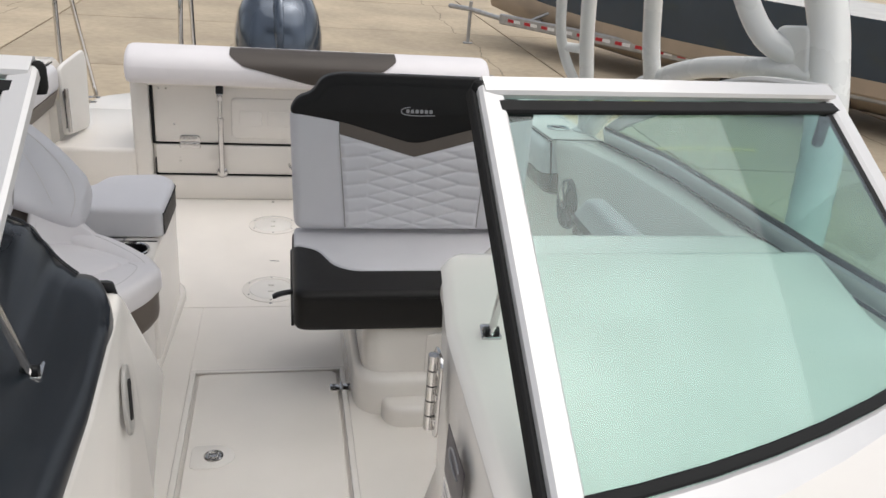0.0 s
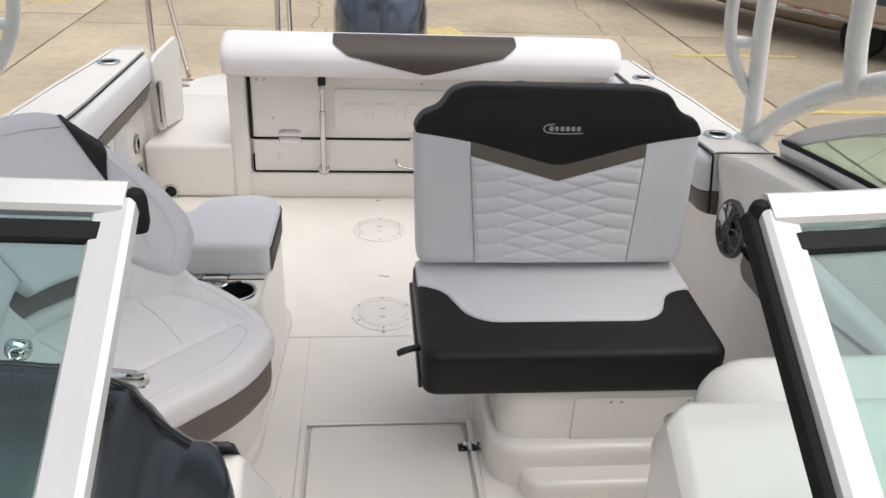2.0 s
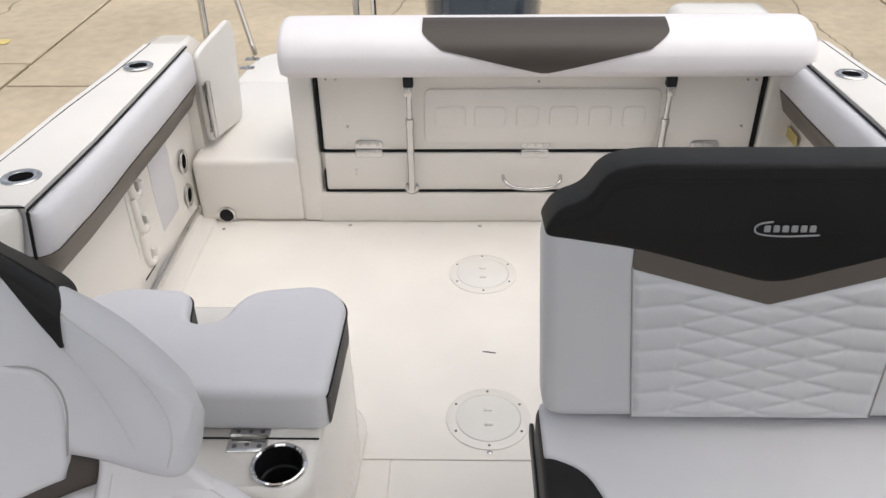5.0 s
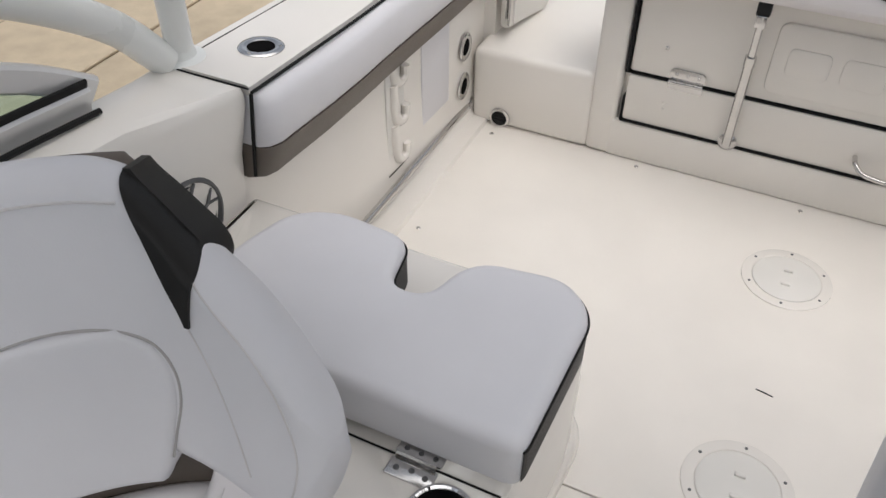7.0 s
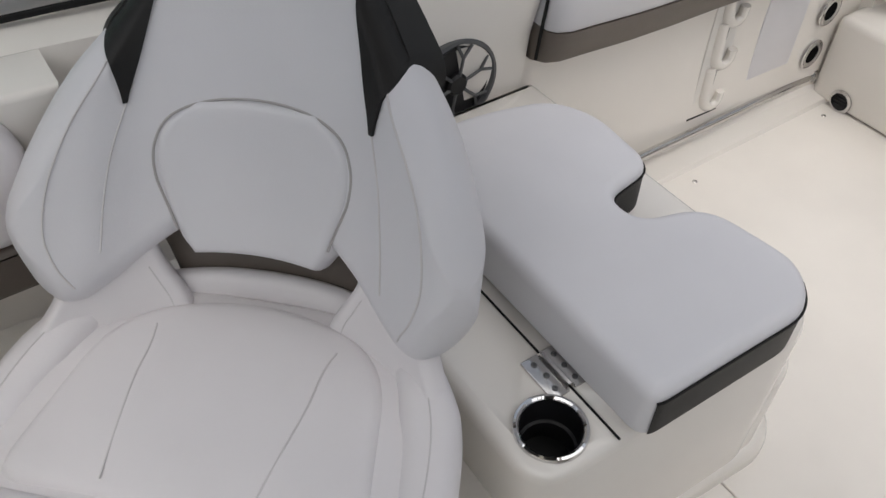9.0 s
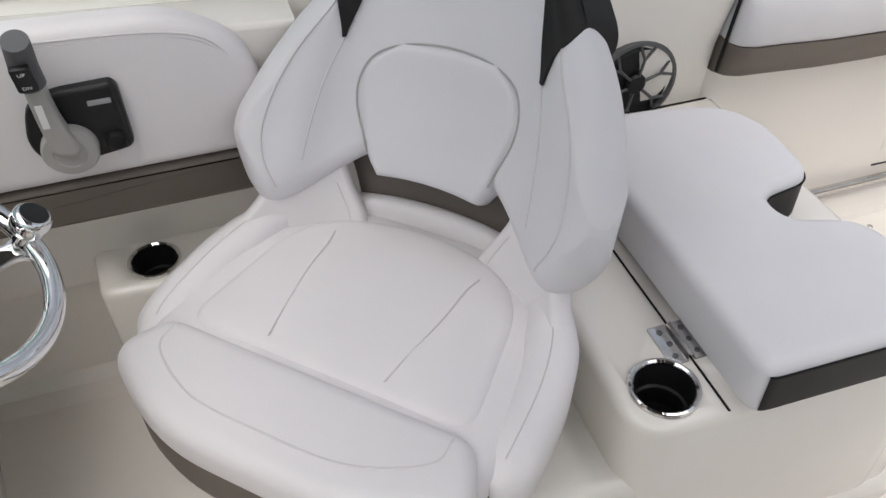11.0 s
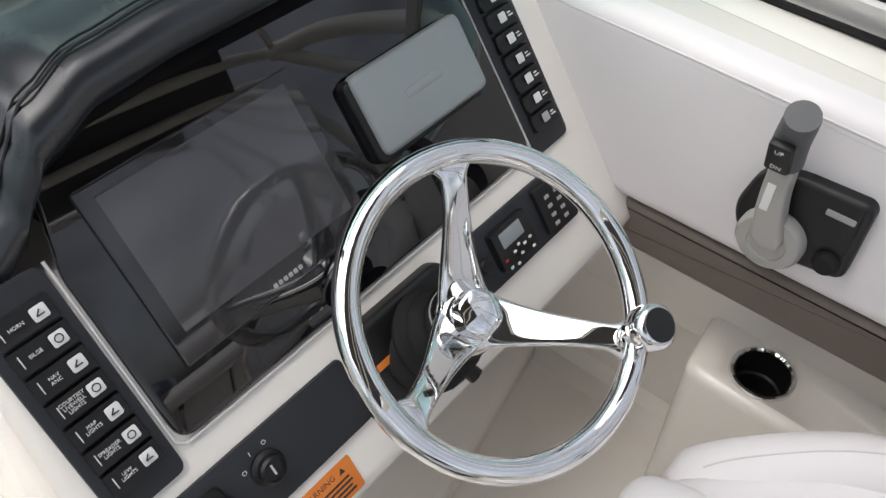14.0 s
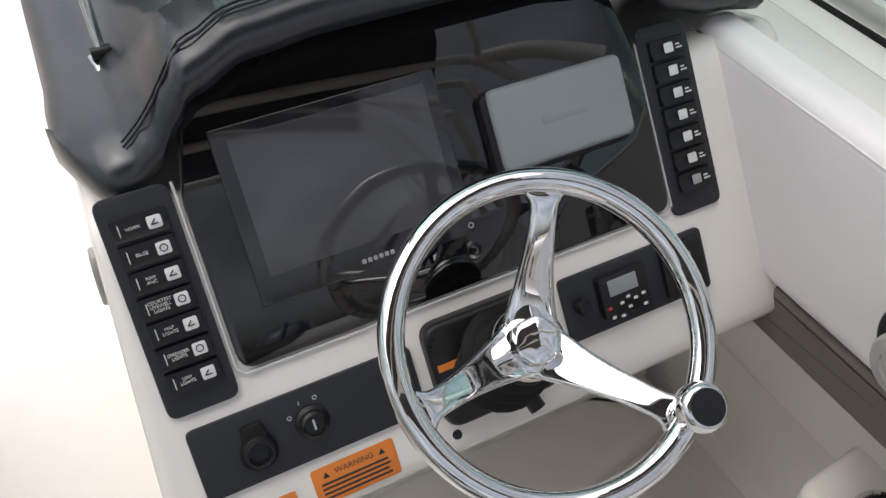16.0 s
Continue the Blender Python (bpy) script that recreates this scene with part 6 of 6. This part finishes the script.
part("sheet", plate(rrect(-1.80, -1.62, 0.60, 0.73, 0.003), 0.0006, PSIDE, 0.0003), PAPER, st2)
rng = random.Random(2)
for k in range(9):
    part("print_bar", plate(rrect(-1.79, -1.64 - rng.uniform(0, 0.04), 0.715 - k * 0.012, 0.719 - k * 0.012, 0.0005), 0.0003, PSIDE @ Matrix.Translation((0, 0, 0.0005)), 0.0001), PRINTGREY, st2)
part("heading", plate(rrect(-1.79, -1.70, 0.64, 0.646, 0.0005), 0.0003, PSIDE @ Matrix.Translation((0, 0, 0.0006)), 0.0001), PLUM, st2)

# ---- windscreen ----
def bar(pts, w, t, up):
    """A flat metal strip along a line: w across, t thick, facing up."""
    P = [Vector(p) for p in pts]
    secs_ = []
    for i, p in enumerate(P):
        d = (P[min(i + 1, len(P) - 1)] - P[max(i - 1, 0)]).normalized()
        n_ = (Vector(up) - d * Vector(up).dot(d)).normalized()
        q_ = d.cross(n_)
        b_ = min(t, w) * 0.25
        secs_.append([p + q_ * a + n_ * c for a, c in ((-w / 2 + b_, -t / 2), (w / 2 - b_, -t / 2), (w / 2, -t / 2 + b_), (w / 2, t / 2 - b_), (w / 2 - b_, t / 2), (-w / 2 + b_, t / 2), (-w / 2, t / 2 - b_), (-w / 2, -t / 2 + b_))])
    return loft(secs_, cap=True, closed=True)


def windscreen(sgn, xi, label):
    """Raked front pane beside the walk-through, and the side pane that sweeps aft."""
    ti, to = Vector((sgn * xi, 2.068 if sgn > 0 else 2.10, 1.276 if sgn > 0 else 1.272)), Vector((sgn * 1.17, 2.32, 1.235))
    bi, bo = Vector((sgn * xi, 1.47, 0.895)), Vector((sgn * 1.24, 1.84, 0.885))
    nrm = (to - ti).cross(bi - ti).normalized()
    if nrm.z < 0:
        nrm = -nrm
    w = thing("windscreen", label, "windscreen", (sgn * 0.75, 1.9, 0.87), group="windscreen halves")
    mt = (ti + to) / 2 + Vector((0, -0.05, 0.012))
    mb = (bi + bo) / 2 + Vector((0, -0.05, 0.0))
    def edge(a, m_, b, n=8):
        return [a * (1 - t) ** 2 + (m_ * 2 - (a + b) / 2) * 2 * t * (1 - t) + b * t * t for t in (k / n for k in range(n + 1))]
    top, bot = edge(ti, mt, to), edge(bi, mb, bo)
    pane = part("pane", loft([[p + nrm * h for p in row] for row, h in ((top, 0.0025), (bot, 0.0025), (bot, -0.0025), (top, -0.0025), (top, 0.0025))]), GLASS, w, "green-tinted glass pane", angle=30)
    pane.visible_shadow = False
    part("top_rail", bar([p + Vector((0, 0, 0.006)) for p in top], 0.040, 0.022, nrm), ALU, w, "pale aluminium top rail")
    part("bottom_rail", bar(bot, 0.055, 0.022, nrm), ALU, w, "pale aluminium bottom rail")
    part("inner_post", bar([ti + Vector((sgn * 0.012, 0, 0)), bi + Vector((sgn * 0.012, 0, 0))], 0.045, 0.022, nrm), ALU, w, "pale aluminium centre post")
    if sgn > 0:
        part("post_seal", bar([ti + Vector((-sgn * 0.016, 0.008, -0.004)), bi + Vector((-sgn * 0.016, 0.008, -0.006))], 0.013, 0.022, nrm), RUBBER, w, "black rubber post seal")
    d_in = (to - ti).normalized()
    part("pane_seal", join(bar([p + (bi - ti).normalized() * 0.038 + nrm * 0.004 for p in top], 0.026, 0.012, nrm), bar([p - (bi - ti).normalized() * 0.04 + nrm * 0.004 for p in bot], 0.018, 0.012, nrm)), RUBBER, w, "black glazing strip")
    part("outer_post", bar([to, bo], 0.045, 0.024, nrm), ALU, w, "pale aluminium corner post")
    part("outer_seal", bar([to - d_in * 0.035 + nrm * 0.003, bo - d_in * 0.035 + nrm * 0.003], 0.02, 0.012, nrm), RUBBER, w)
    part("corner_knob", lathe([(0.009, -0.02), (0.012, -0.01), (0.012, 0.018), (0.009, 0.026), (0.004, 0.029)], 18, axes(ti + Vector((-sgn * 0.006, 0.004, -0.012)), (1, 0, 0), (0, 1, 0), (0, 0, 1))), RUBBER, w, "black rubber corner bumper")
    screw(w, ti + Vector((sgn * 0.03, 0.005, 0.0)) + nrm * 0.0125, nrm, 0.009)
    screw(w, to - Vector((sgn * 0.025, 0, -0.006)) + nrm * 0.0125, nrm, 0.009)
    # side pane
    s_top = [to, Vector((sgn * 1.23, 2.75, 1.16)), Vector((sgn * 1.265, 3.2, 1.0)), Vector((sgn * 1.265, 3.5, 0.865)), Vector((sgn * 1.255, 3.64, 0.775))]
    s_bot = [bo, Vector((sgn * 1.255, 2.3, 0.855)), Vector((sgn * 1.262, 3.0, 0.825)), Vector((sgn * 1.258, 3.4, 0.79)), Vector((sgn * 1.252, 3.62, 0.765))]
    T, B = sweep_path(s_top, steps=5), sweep_path(s_bot, steps=5)
    sp_ = part("side_pane", loft([[p + Vector((sgn * h, 0, 0)) for p in row] for row, h in ((T, 0.002), (B, 0.002), (B, -0.002), (T, -0.002), (T, 0.002))]), GLASS, w, "green-tinted side glass", angle=30)
    sp_.visible_shadow = False
    part("side_top_rail", bar(T, 0.05, 0.024, (sgn, 0, 0.2)), ALU, w, "pale aluminium side rail")
    part("side_bottom_rail", bar(B, 0.06, 0.026, (sgn, 0, 0.2)), ALU, w)
    part("side_seal", bar([p + Vector((-sgn * 0.012, 0, 0.035)) for p in B], 0.016, 0.008, (sgn, 0, 0.2)), RUBBER, w)
    part("side_gasket", tube([p + Vector((-sgn * 0.026, 0, -0.016)) for p in B], 0.006, 8, smooth=False), RUBBER, w, "black rubber gasket")
    return w, ti, to


ws_p, tip, top_ = windscreen(1, 0.366, "raked green-tinted windscreen half in a pale aluminium frame")
ws_s, tis, tos = windscreen(-1, 0.312, "raked green-tinted windscreen half in a pale aluminium frame")
part("tape", rbox(0.0, 0.085, -0.012, 0.012, 0, 0.001, 0, 1, axes(top_ + Vector((-0.145, -0.012, 0.012)) , (top_ - tip).normalized(), ((tip - top_).normalized()).cross(Vector((0, -0.5, 0.86))), Vector((0, -0.5, 0.86)))), YELLOW, ws_p, "strip of yellow tape")


def prop_rod(top, foot, group):
    p = thing("prop_rod", "slim stainless rod bracing the windscreen", "brace rod", tuple(foot), group="brace rods")
    part("rod", tube([top, foot], 0.0065, 10, smooth=False), STEEL, p)
    part("foot_plate", cushion(rounded([(-0.018, -0.012), (0.018, -0.012), (0.012, 0.035), (-0.012, 0.035)], 0.008), 0.005, 0.002, axes(Vector(foot) - Vector((0, 0, 0.006)), (1, 0, 0), (0, 1, 0), (0, 0, 1)), seg=2), STEEL, p)
    part("pivot", tube([Vector(foot) - Vector((0.012, 0, -0.004)), Vector(foot) + Vector((0.012, 0, 0.004))], 0.008, 10, smooth=False), BLACK, p)


prop_rod((-0.305, 1.77, 1.09), (-0.300, 1.87, 0.896), "s")
prop_rod((0.374, 1.83, 1.098), (0.385, 1.925, 0.912), "p")
latch = thing("window_latch", "black windscreen corner latch", "latch", tuple(top_ + Vector((0.01, 0.03, -0.06))))
part("arm", tube([top_ + Vector((0.0, 0.005, 0.0)), top_ + Vector((0.03, 0.03, -0.05)), top_ + Vector((0.05, 0.06, -0.12))], 0.013, 10), BLACK, latch)
part("knob", lathe([(0.02, 0), (0.02, 0.012), (0.014, 0.016), (0.001, 0.016)], 16, axes(top_ + Vector((0.03, 0.02, -0.05)), (1, 0, 0), (0, 0.5, 0.86), (0, -0.86, 0.5))), BLACK, latch)

# ---- tower ----
tower = thing("tower", "white powder-coated tubular tower over the cockpit", "tower", (0, 3.5, 0.73))
for sg in (-1, 1):
    part("aft_leg", tube([(sg * 1.255, 3.865, 0.72), (sg * 1.245, 3.86, 0.80), (sg * 1.215, 3.83, 0.95), (sg * 1.17, 3.78, 1.15), (sg * 1.12, 3.7, 1.5), (sg * 1.08, 3.6, 1.95)], 0.028, 14), POWDER, tower)
    part("hand_hold", tube([(sg * 1.232, 3.85, 0.87), (sg * 1.175, 3.85, 0.93), (sg * 1.105, 3.83, 1.05), (sg * 1.065, 3.79, 1.18), (sg * 1.055, 3.76, 1.35), (sg * 1.10, 3.7, 1.5)], 0.020, 12), POWDER, tower)
    part("hand_hold_rung", tube([(sg * 1.195, 3.805, 1.06), (sg * 1.10, 3.825, 1.065)], 0.018, 10, smooth=False), POWDER, tower)
    part("mid_leg", tube([(sg * 1.30, 3.42, 1.02), (sg * 1.27, 3.42, 1.15), (sg * 1.24, 3.40, 1.3), (sg * 1.16, 3.35, 1.7), (sg * 1.12, 3.3, 1.95)], 0.030, 14), POWDER, tower)
    part("forward_leg", tube([(sg * 1.262, 3.83, 0.735), (sg * 1.285, 3.72, 0.86), (sg * 1.31, 3.5, 1.0), (sg * 1.345, 3.2, 1.12), (sg * 1.40, 2.9, 1.18), (sg * 1.44, 2.7, 1.19)], 0.033, 14), POWDER, tower)
    part("front_post", tube([(sg * 1.36, 2.52, 0.80), (sg * 1.42, 2.62, 1.0), (sg * 1.455, 2.72, 1.2), (sg * 1.44, 2.82, 1.42), (sg * 1.30, 2.95, 1.75), (sg * 1.15, 3.1, 1.95)], 0.052, 16), POWDER, tower)
    part("inner_post", tube([(sg * 1.43, 2.82, 1.22), (sg * 1.365, 2.92, 1.27), (sg * 1.31, 3.0, 1.40), (sg * 1.25, 3.05, 1.6), (sg * 1.15, 3.1, 1.95)], 0.034, 14), POWDER, tower)
    part("gusset", cushion(rounded([(2.72, 1.14), (2.95, 1.16), (2.92, 1.30), (2.78, 1.32)], 0.03), 0.03, 0.008, axes((sg * 1.40, 0, 0), (0, 1, 0), (0, 0, 1), (sg, 0, 0)), foot=0.008), POWDER, tower)
    part("foot_plate", lathe([(0.05, 0), (0.05, 0.006), (0.034, 0.012), (0.03, 0.03)], 20, Matrix.Translation((sg * 1.255, 3.865, 0.722))), POWDER, tower)
part("crossbar", tube([(-1.12, 3.3, 1.95), (-0.9, 3.3, 2.02), (0, 3.3, 2.05), (0.9, 3.3, 2.02), (1.12, 3.3, 1.95)], 0.03, 12), POWDER, tower)
part("crossbar", tube([(-1.08, 3.6, 1.95), (-0.9, 3.62, 2.02), (0, 3.65, 2.05), (0.9, 3.62, 2.02), (1.08, 3.6, 1.95)], 0.03, 12), POWDER, tower)
part("crossbar", tube([(-1.15, 3.1, 1.95), (-0.9, 3.08, 2.02), (0, 3.05, 2.05), (0.9, 3.08, 2.02), (1.15, 3.1, 1.95)], 0.03, 12), POWDER, tower)

# unseen fabric top and bow between the hoops, added to shade the helm
top_z = lambda x: 2.085 - 0.10 * (abs(x) / 1.02) ** 3
across = [-0.96 + 1.92 * k / 24 for k in range(25)]
ring = [(x, 0.004) for x in across] + [(x, -0.004) for x in across[::-1]]
part("canopy", loft([[(x, y, top_z(x) + h + dz) for x, h in ring] for y, dz in ((2.50, -0.05), (2.56, -0.012), (2.8, 0.004), (3.1, 0.004), (3.36, 0.0), (3.52, -0.004), (3.58, -0.04))], cap=True, closed=True), CANVAS, tower, "dark canvas shade top, added out of view", angle=60)
part("canopy_bow", tube([(-1.15, 3.1, 1.95), (-1.08, 2.82, 1.93), (-0.98, 2.58, 1.97), (-0.8, 2.54, 2.025), (0, 2.52, 2.055), (0.8, 2.54, 2.025), (0.98, 2.58, 1.97), (1.08, 2.82, 1.93), (1.15, 3.1, 1.95)], 0.016, 10), POWDER, tower)

# ---- neighbouring trailer and boat ----
trailer = thing("boat_trailer", "pale metal boat trailer with red and white reflective tape", "trailer", (6.5, 14.0, GROUND))
A, B = Vector((4.3, 17.0, -0.62)), Vector((9.6, 9.4, -0.62))
tdir = (B - A).normalized()
tside = Vector((tdir.y, -tdir.x, 0)) * -1
part("side_beam", bar([A, B], 0.10, 0.20, (0, 0, 1)), GALV, trailer)
part("side_beam", bar([A + tside * 2.1, B + tside * 2.1], 0.10, 0.20, (0, 0, 1)), GALV, trailer)
L = (B - A).length
for k in range(int(L / 0.42)):
    c = A + tdir * (0.3 + k * 0.42) - tside * 0.053
    part("tape_red", rbox(-0.075, 0.075, -0.002, 0.002, -0.03, 0.03, 0, 1, axes(c, tdir, tside, (0, 0, 1))), RED, trailer)
    part("tape_white", rbox(0.078, 0.24, -0.002, 0.002, -0.03, 0.03, 0, 1, axes(c, tdir, tside, (0, 0, 1))), PAPER, trailer)
for k in range(5):
    c = A + tdir * (0.6 + k * L / 5)
    part("cross_member", tube([c, c + tside * 2.1], 0.05, 8, smooth=False), GALV, trailer)
    part("bunk_post", tube([c + tside * 0.5, c + tside * 0.5 + Vector((0, 0, 0.4))], 0.035, 8, smooth=False), GALV, trailer)
    part("brace", tube([c, c + tside * 0.5 + tdir * 0.6 + Vector((0, 0, 0.4))], 0.03, 8, smooth=False), GALV, trailer)
part("jack", tube([A + Vector((-0.55, 0.4, 0.25)), A + Vector((-0.55, 0.4, -0.55))], 0.035, 10, smooth=False), GALV, trailer)
part("jack_foot", lathe([(0.1, 0), (0.1, 0.02), (0.03, 0.03)], 16, Matrix.Translation(A + Vector((-0.55, 0.4, -0.58)))), GALV, trailer)
part("tongue", tube([A, A + Vector((-0.55, 0.4, 0.1)), A + Vector((-0.9, 0.8, 0.1))], 0.05, 8, smooth=False), GALV, trailer)
for f in (0.55, 0.70):
    c = A + tdir * (L * f) + tside * 0.15 + Vector((0, 0, -0.25))
    wh = part("wheel", lathe([(0.20, -0.09), (0.31, -0.10), (0.34, -0.05), (0.34, 0.05), (0.31, 0.10), (0.20, 0.09)], 32, axes(c, tdir, (0, 0, 1), -tside)), RUBBER, trailer, "black tyre")
    part("rim", lathe([(0.20, 0.07), (0.17, 0.05), (0.05, 0.06), (0.001, 0.07)], 24, axes(c, tdir, (0, 0, 1), -tside)), GALV, wh)
other = thing("moored_boat", "dark blue and white boat hull standing on a trailer", "boat", (7.5, 14.5, -0.5))
C0 = A + tside * 1.05
secs, secs2, secs3 = [], [], []
for k in range(13):
    t = k / 12
    c = C0 + tdir * (L * 1.15 * t - 1.2)
    wid = 0.12 + 1.2 * (1 - (1 - min(1, t / 0.55)) ** 2.2)
    base_z, sheer = -0.45 + 0.5 * (1 - min(1, t / 0.5)) ** 2, 1.25 - 0.25 * t
    secs.append([c + tside * (wid * s_) + Vector((0, 0, base_z + h * (sheer - base_z))) for s_, h in ((-1.0, 1.0), (-0.98, 0.7), (-0.93, 0.45))] )
    secs2.append([c + tside * (wid * s_) + Vector((0, 0, base_z + h * (sheer - base_z))) for s_, h in ((-0.93, 0.45), (-0.88, 0.30), (-0.55, 0.12), (0.0, 0.0), (0.55, 0.12), (0.88, 0.30), (0.93, 0.45), (0.98, 0.7), (1.0, 1.0))])
    secs3.append([c + tside * (wid * s_) + Vector((0, 0, sheer)) for s_ in (-1, -0.5, 0, 0.5, 1)])
part("topside", loft(secs), HULL_BLUE, other, "dark blue topsides")
part("bottom", loft(secs2), material("beige antifouled bottom", (0.45, 0.37, 0.29), 0.5, vary=0.1, scale=2, fine=50, bump=0.1), other, "beige hull bottom")
part("deck", loft(secs3), GELCOAT, other)

# ---- parked car across the yard ----
CD = Vector((-0.96, -0.28, 0)).normalized()
CS = Vector((-CD.y, CD.x, 0))
CS = CS if CS.y > 0 else -CS
CM = axes(Vector((-5.62, 16.35, GROUND)), CD, (0, 0, 1), CS)
car = thing("car", "white parked car with silver spoked wheels", "car", (-7.7, 16.6, GROUND))
part("body", cushion(rounded([(0.0, 0.32), (4.4, 0.30), (4.45, 0.62), (4.2, 0.86), (3.3, 0.95), (0.35, 0.98), (0.02, 0.80)], [0.1, 0.1, 0.12, 0.15, 0.2, 0.15, 0.12], 5), 1.76, 0.12, CM, foot=0.12), material("white car paint", (0.74, 0.74, 0.73), 0.18, vary=0.03, scale=2, fine=80, bump=0.01, coat=0.6), car, angle=45)
part("cabin", cushion(rounded([(0.30, 0.95), (3.2, 0.93), (2.4, 1.42), (0.95, 1.44)], [0.05, 0.05, 0.3, 0.3], 5), 1.5, 0.16, CM @ Matrix.Translation((0, 0, 0.13)), foot=0.16), GLOSS_BLACK, car, "dark glass cabin", angle=45)
part("roof", cushion(rrect(0.95, 2.4, 0.3, 1.46, 0.15), 0.05, 0.03, axes(CM @ Vector((0, 1.41, 0)), CD, CS, (0, 0, 1))), PAPER, car, "white roof", angle=45)
part("sill", cushion(rrect(0.3, 4.1, 0.20, 0.34, 0.04), 1.6, 0.04, CM @ Matrix.Translation((0, 0, 0.08)), foot=0.04), BLACK, car, "black sill")
for wx in (0.80, 3.55):
    for wz, out in ((-0.012, -1), (1.77, 1)):
        wm = CM @ Matrix.Translation((wx, 0.325, wz))
        tyre = part("wheel", lathe([(0.21, 0.09), (0.30, 0.10), (0.325, 0.06), (0.325, -0.06), (0.30, -0.10), (0.21, -0.09)], 32, wm), RUBBER, car, "black tyre")
        part("rim", lathe([(0.215, out * 0.08), (0.20, out * 0.095), (0.19, out * 0.05), (0.001, out * 0.04)], 28, wm, cap=False), DARK_GREY, tyre)
        for k in range(8):
            a = k * math.pi / 4
            part("rim_spoke", tube([wm @ Vector((0.03 * math.cos(a), 0.03 * math.sin(a), out * 0.085)), wm @ Vector((0.205 * math.cos(a), 0.205 * math.sin(a), out * 0.09))], 0.016, 6, smooth=False), GALV, tyre, "silver spoke")
part("tail_light", rbox(0.0, 0.06, 0.66, 0.80, 0.05, 0.4, 0.015, 2, CM @ Matrix.Translation((-0.01, 0, 0))), RED, car, "red lamp")

# ---- wells cut into their hosts ----
bpy.context.view_layer.update()
deps = bpy.context.evaluated_depsgraph_get()
for host in dict.fromkeys(h for h, c in CUTTERS):
    me = bpy.data.meshes.new_from_object(host.evaluated_get(deps))
    host.modifiers.clear()
    host.data = me
for host, cut in CUTTERS:
    bpy.data.objects.remove(cut)

# ---- yard slabs ----
SLAB = 4.6
bm = rbox(-SLAB / 2 + 0.018, SLAB / 2 - 0.018, -SLAB / 2 + 0.018, SLAB / 2 - 0.018, -0.028, 0.0, 0.008, 1)
slab_mesh = finish("slab", bm, CONCRETE)
for i in range(-4, 6):
    for j in range(-1, 8):
        ob = new("slab", slab_mesh)
        ob.parent = ground
        ob.location = (-4.35 + SLAB / 2 + i * SLAB, 9.95 - SLAB / 2 + (j - 1) * SLAB + (0.0 if i < 0 else -0.6), GROUND + 0.0015 * ((i * 7 + j * 5) % 3))

# faded yellow paint left on the concrete
for nm, ring_ in (("paint_patch", [(0.75, 13.6), (1.2, 13.35), (1.45, 13.75), (1.3, 14.25), (1.0, 14.1), (0.7, 14.35)]), ("paint_patch", [(-5.8, 12.86), (-4.85, 12.78), (-4.85, 12.93), (-5.8, 13.0)]), ("paint_patch", [(-6.1, 15.40), (-4.88, 15.44), (-4.88, 15.62), (-6.1, 15.58)]), ("paint_patch", [(4.4, 12.68), (6.3, 12.74), (6.3, 12.86), (4.4, 12.82)]), ("paint_patch", [(4.75, 10.10), (6.2, 10.14), (6.2, 10.26), (4.75, 10.23)]), ("paint_patch", [(-5.9, 10.48), (-4.85, 10.50), (-4.88, 10.66), (-5.9, 10.65)])):
    ob = solid(nm, plate(rounded(ring_, 0.05, 3), 0.002, Matrix.Translation((0, 0, GROUND + 0.0065)), 0.0005), YELLOW, "worn yellow paint mark on the concrete yard", "paint mark", "paint marks")
# caution sticker and washdown socket in the port liner
solid("caution_sticker", rbox(1.094, 1.0965, 4.86, 4.955, 0.365, 0.405, 0.0006, 1), YELLOW, "small yellow caution sticker on the cockpit liner", "sticker")
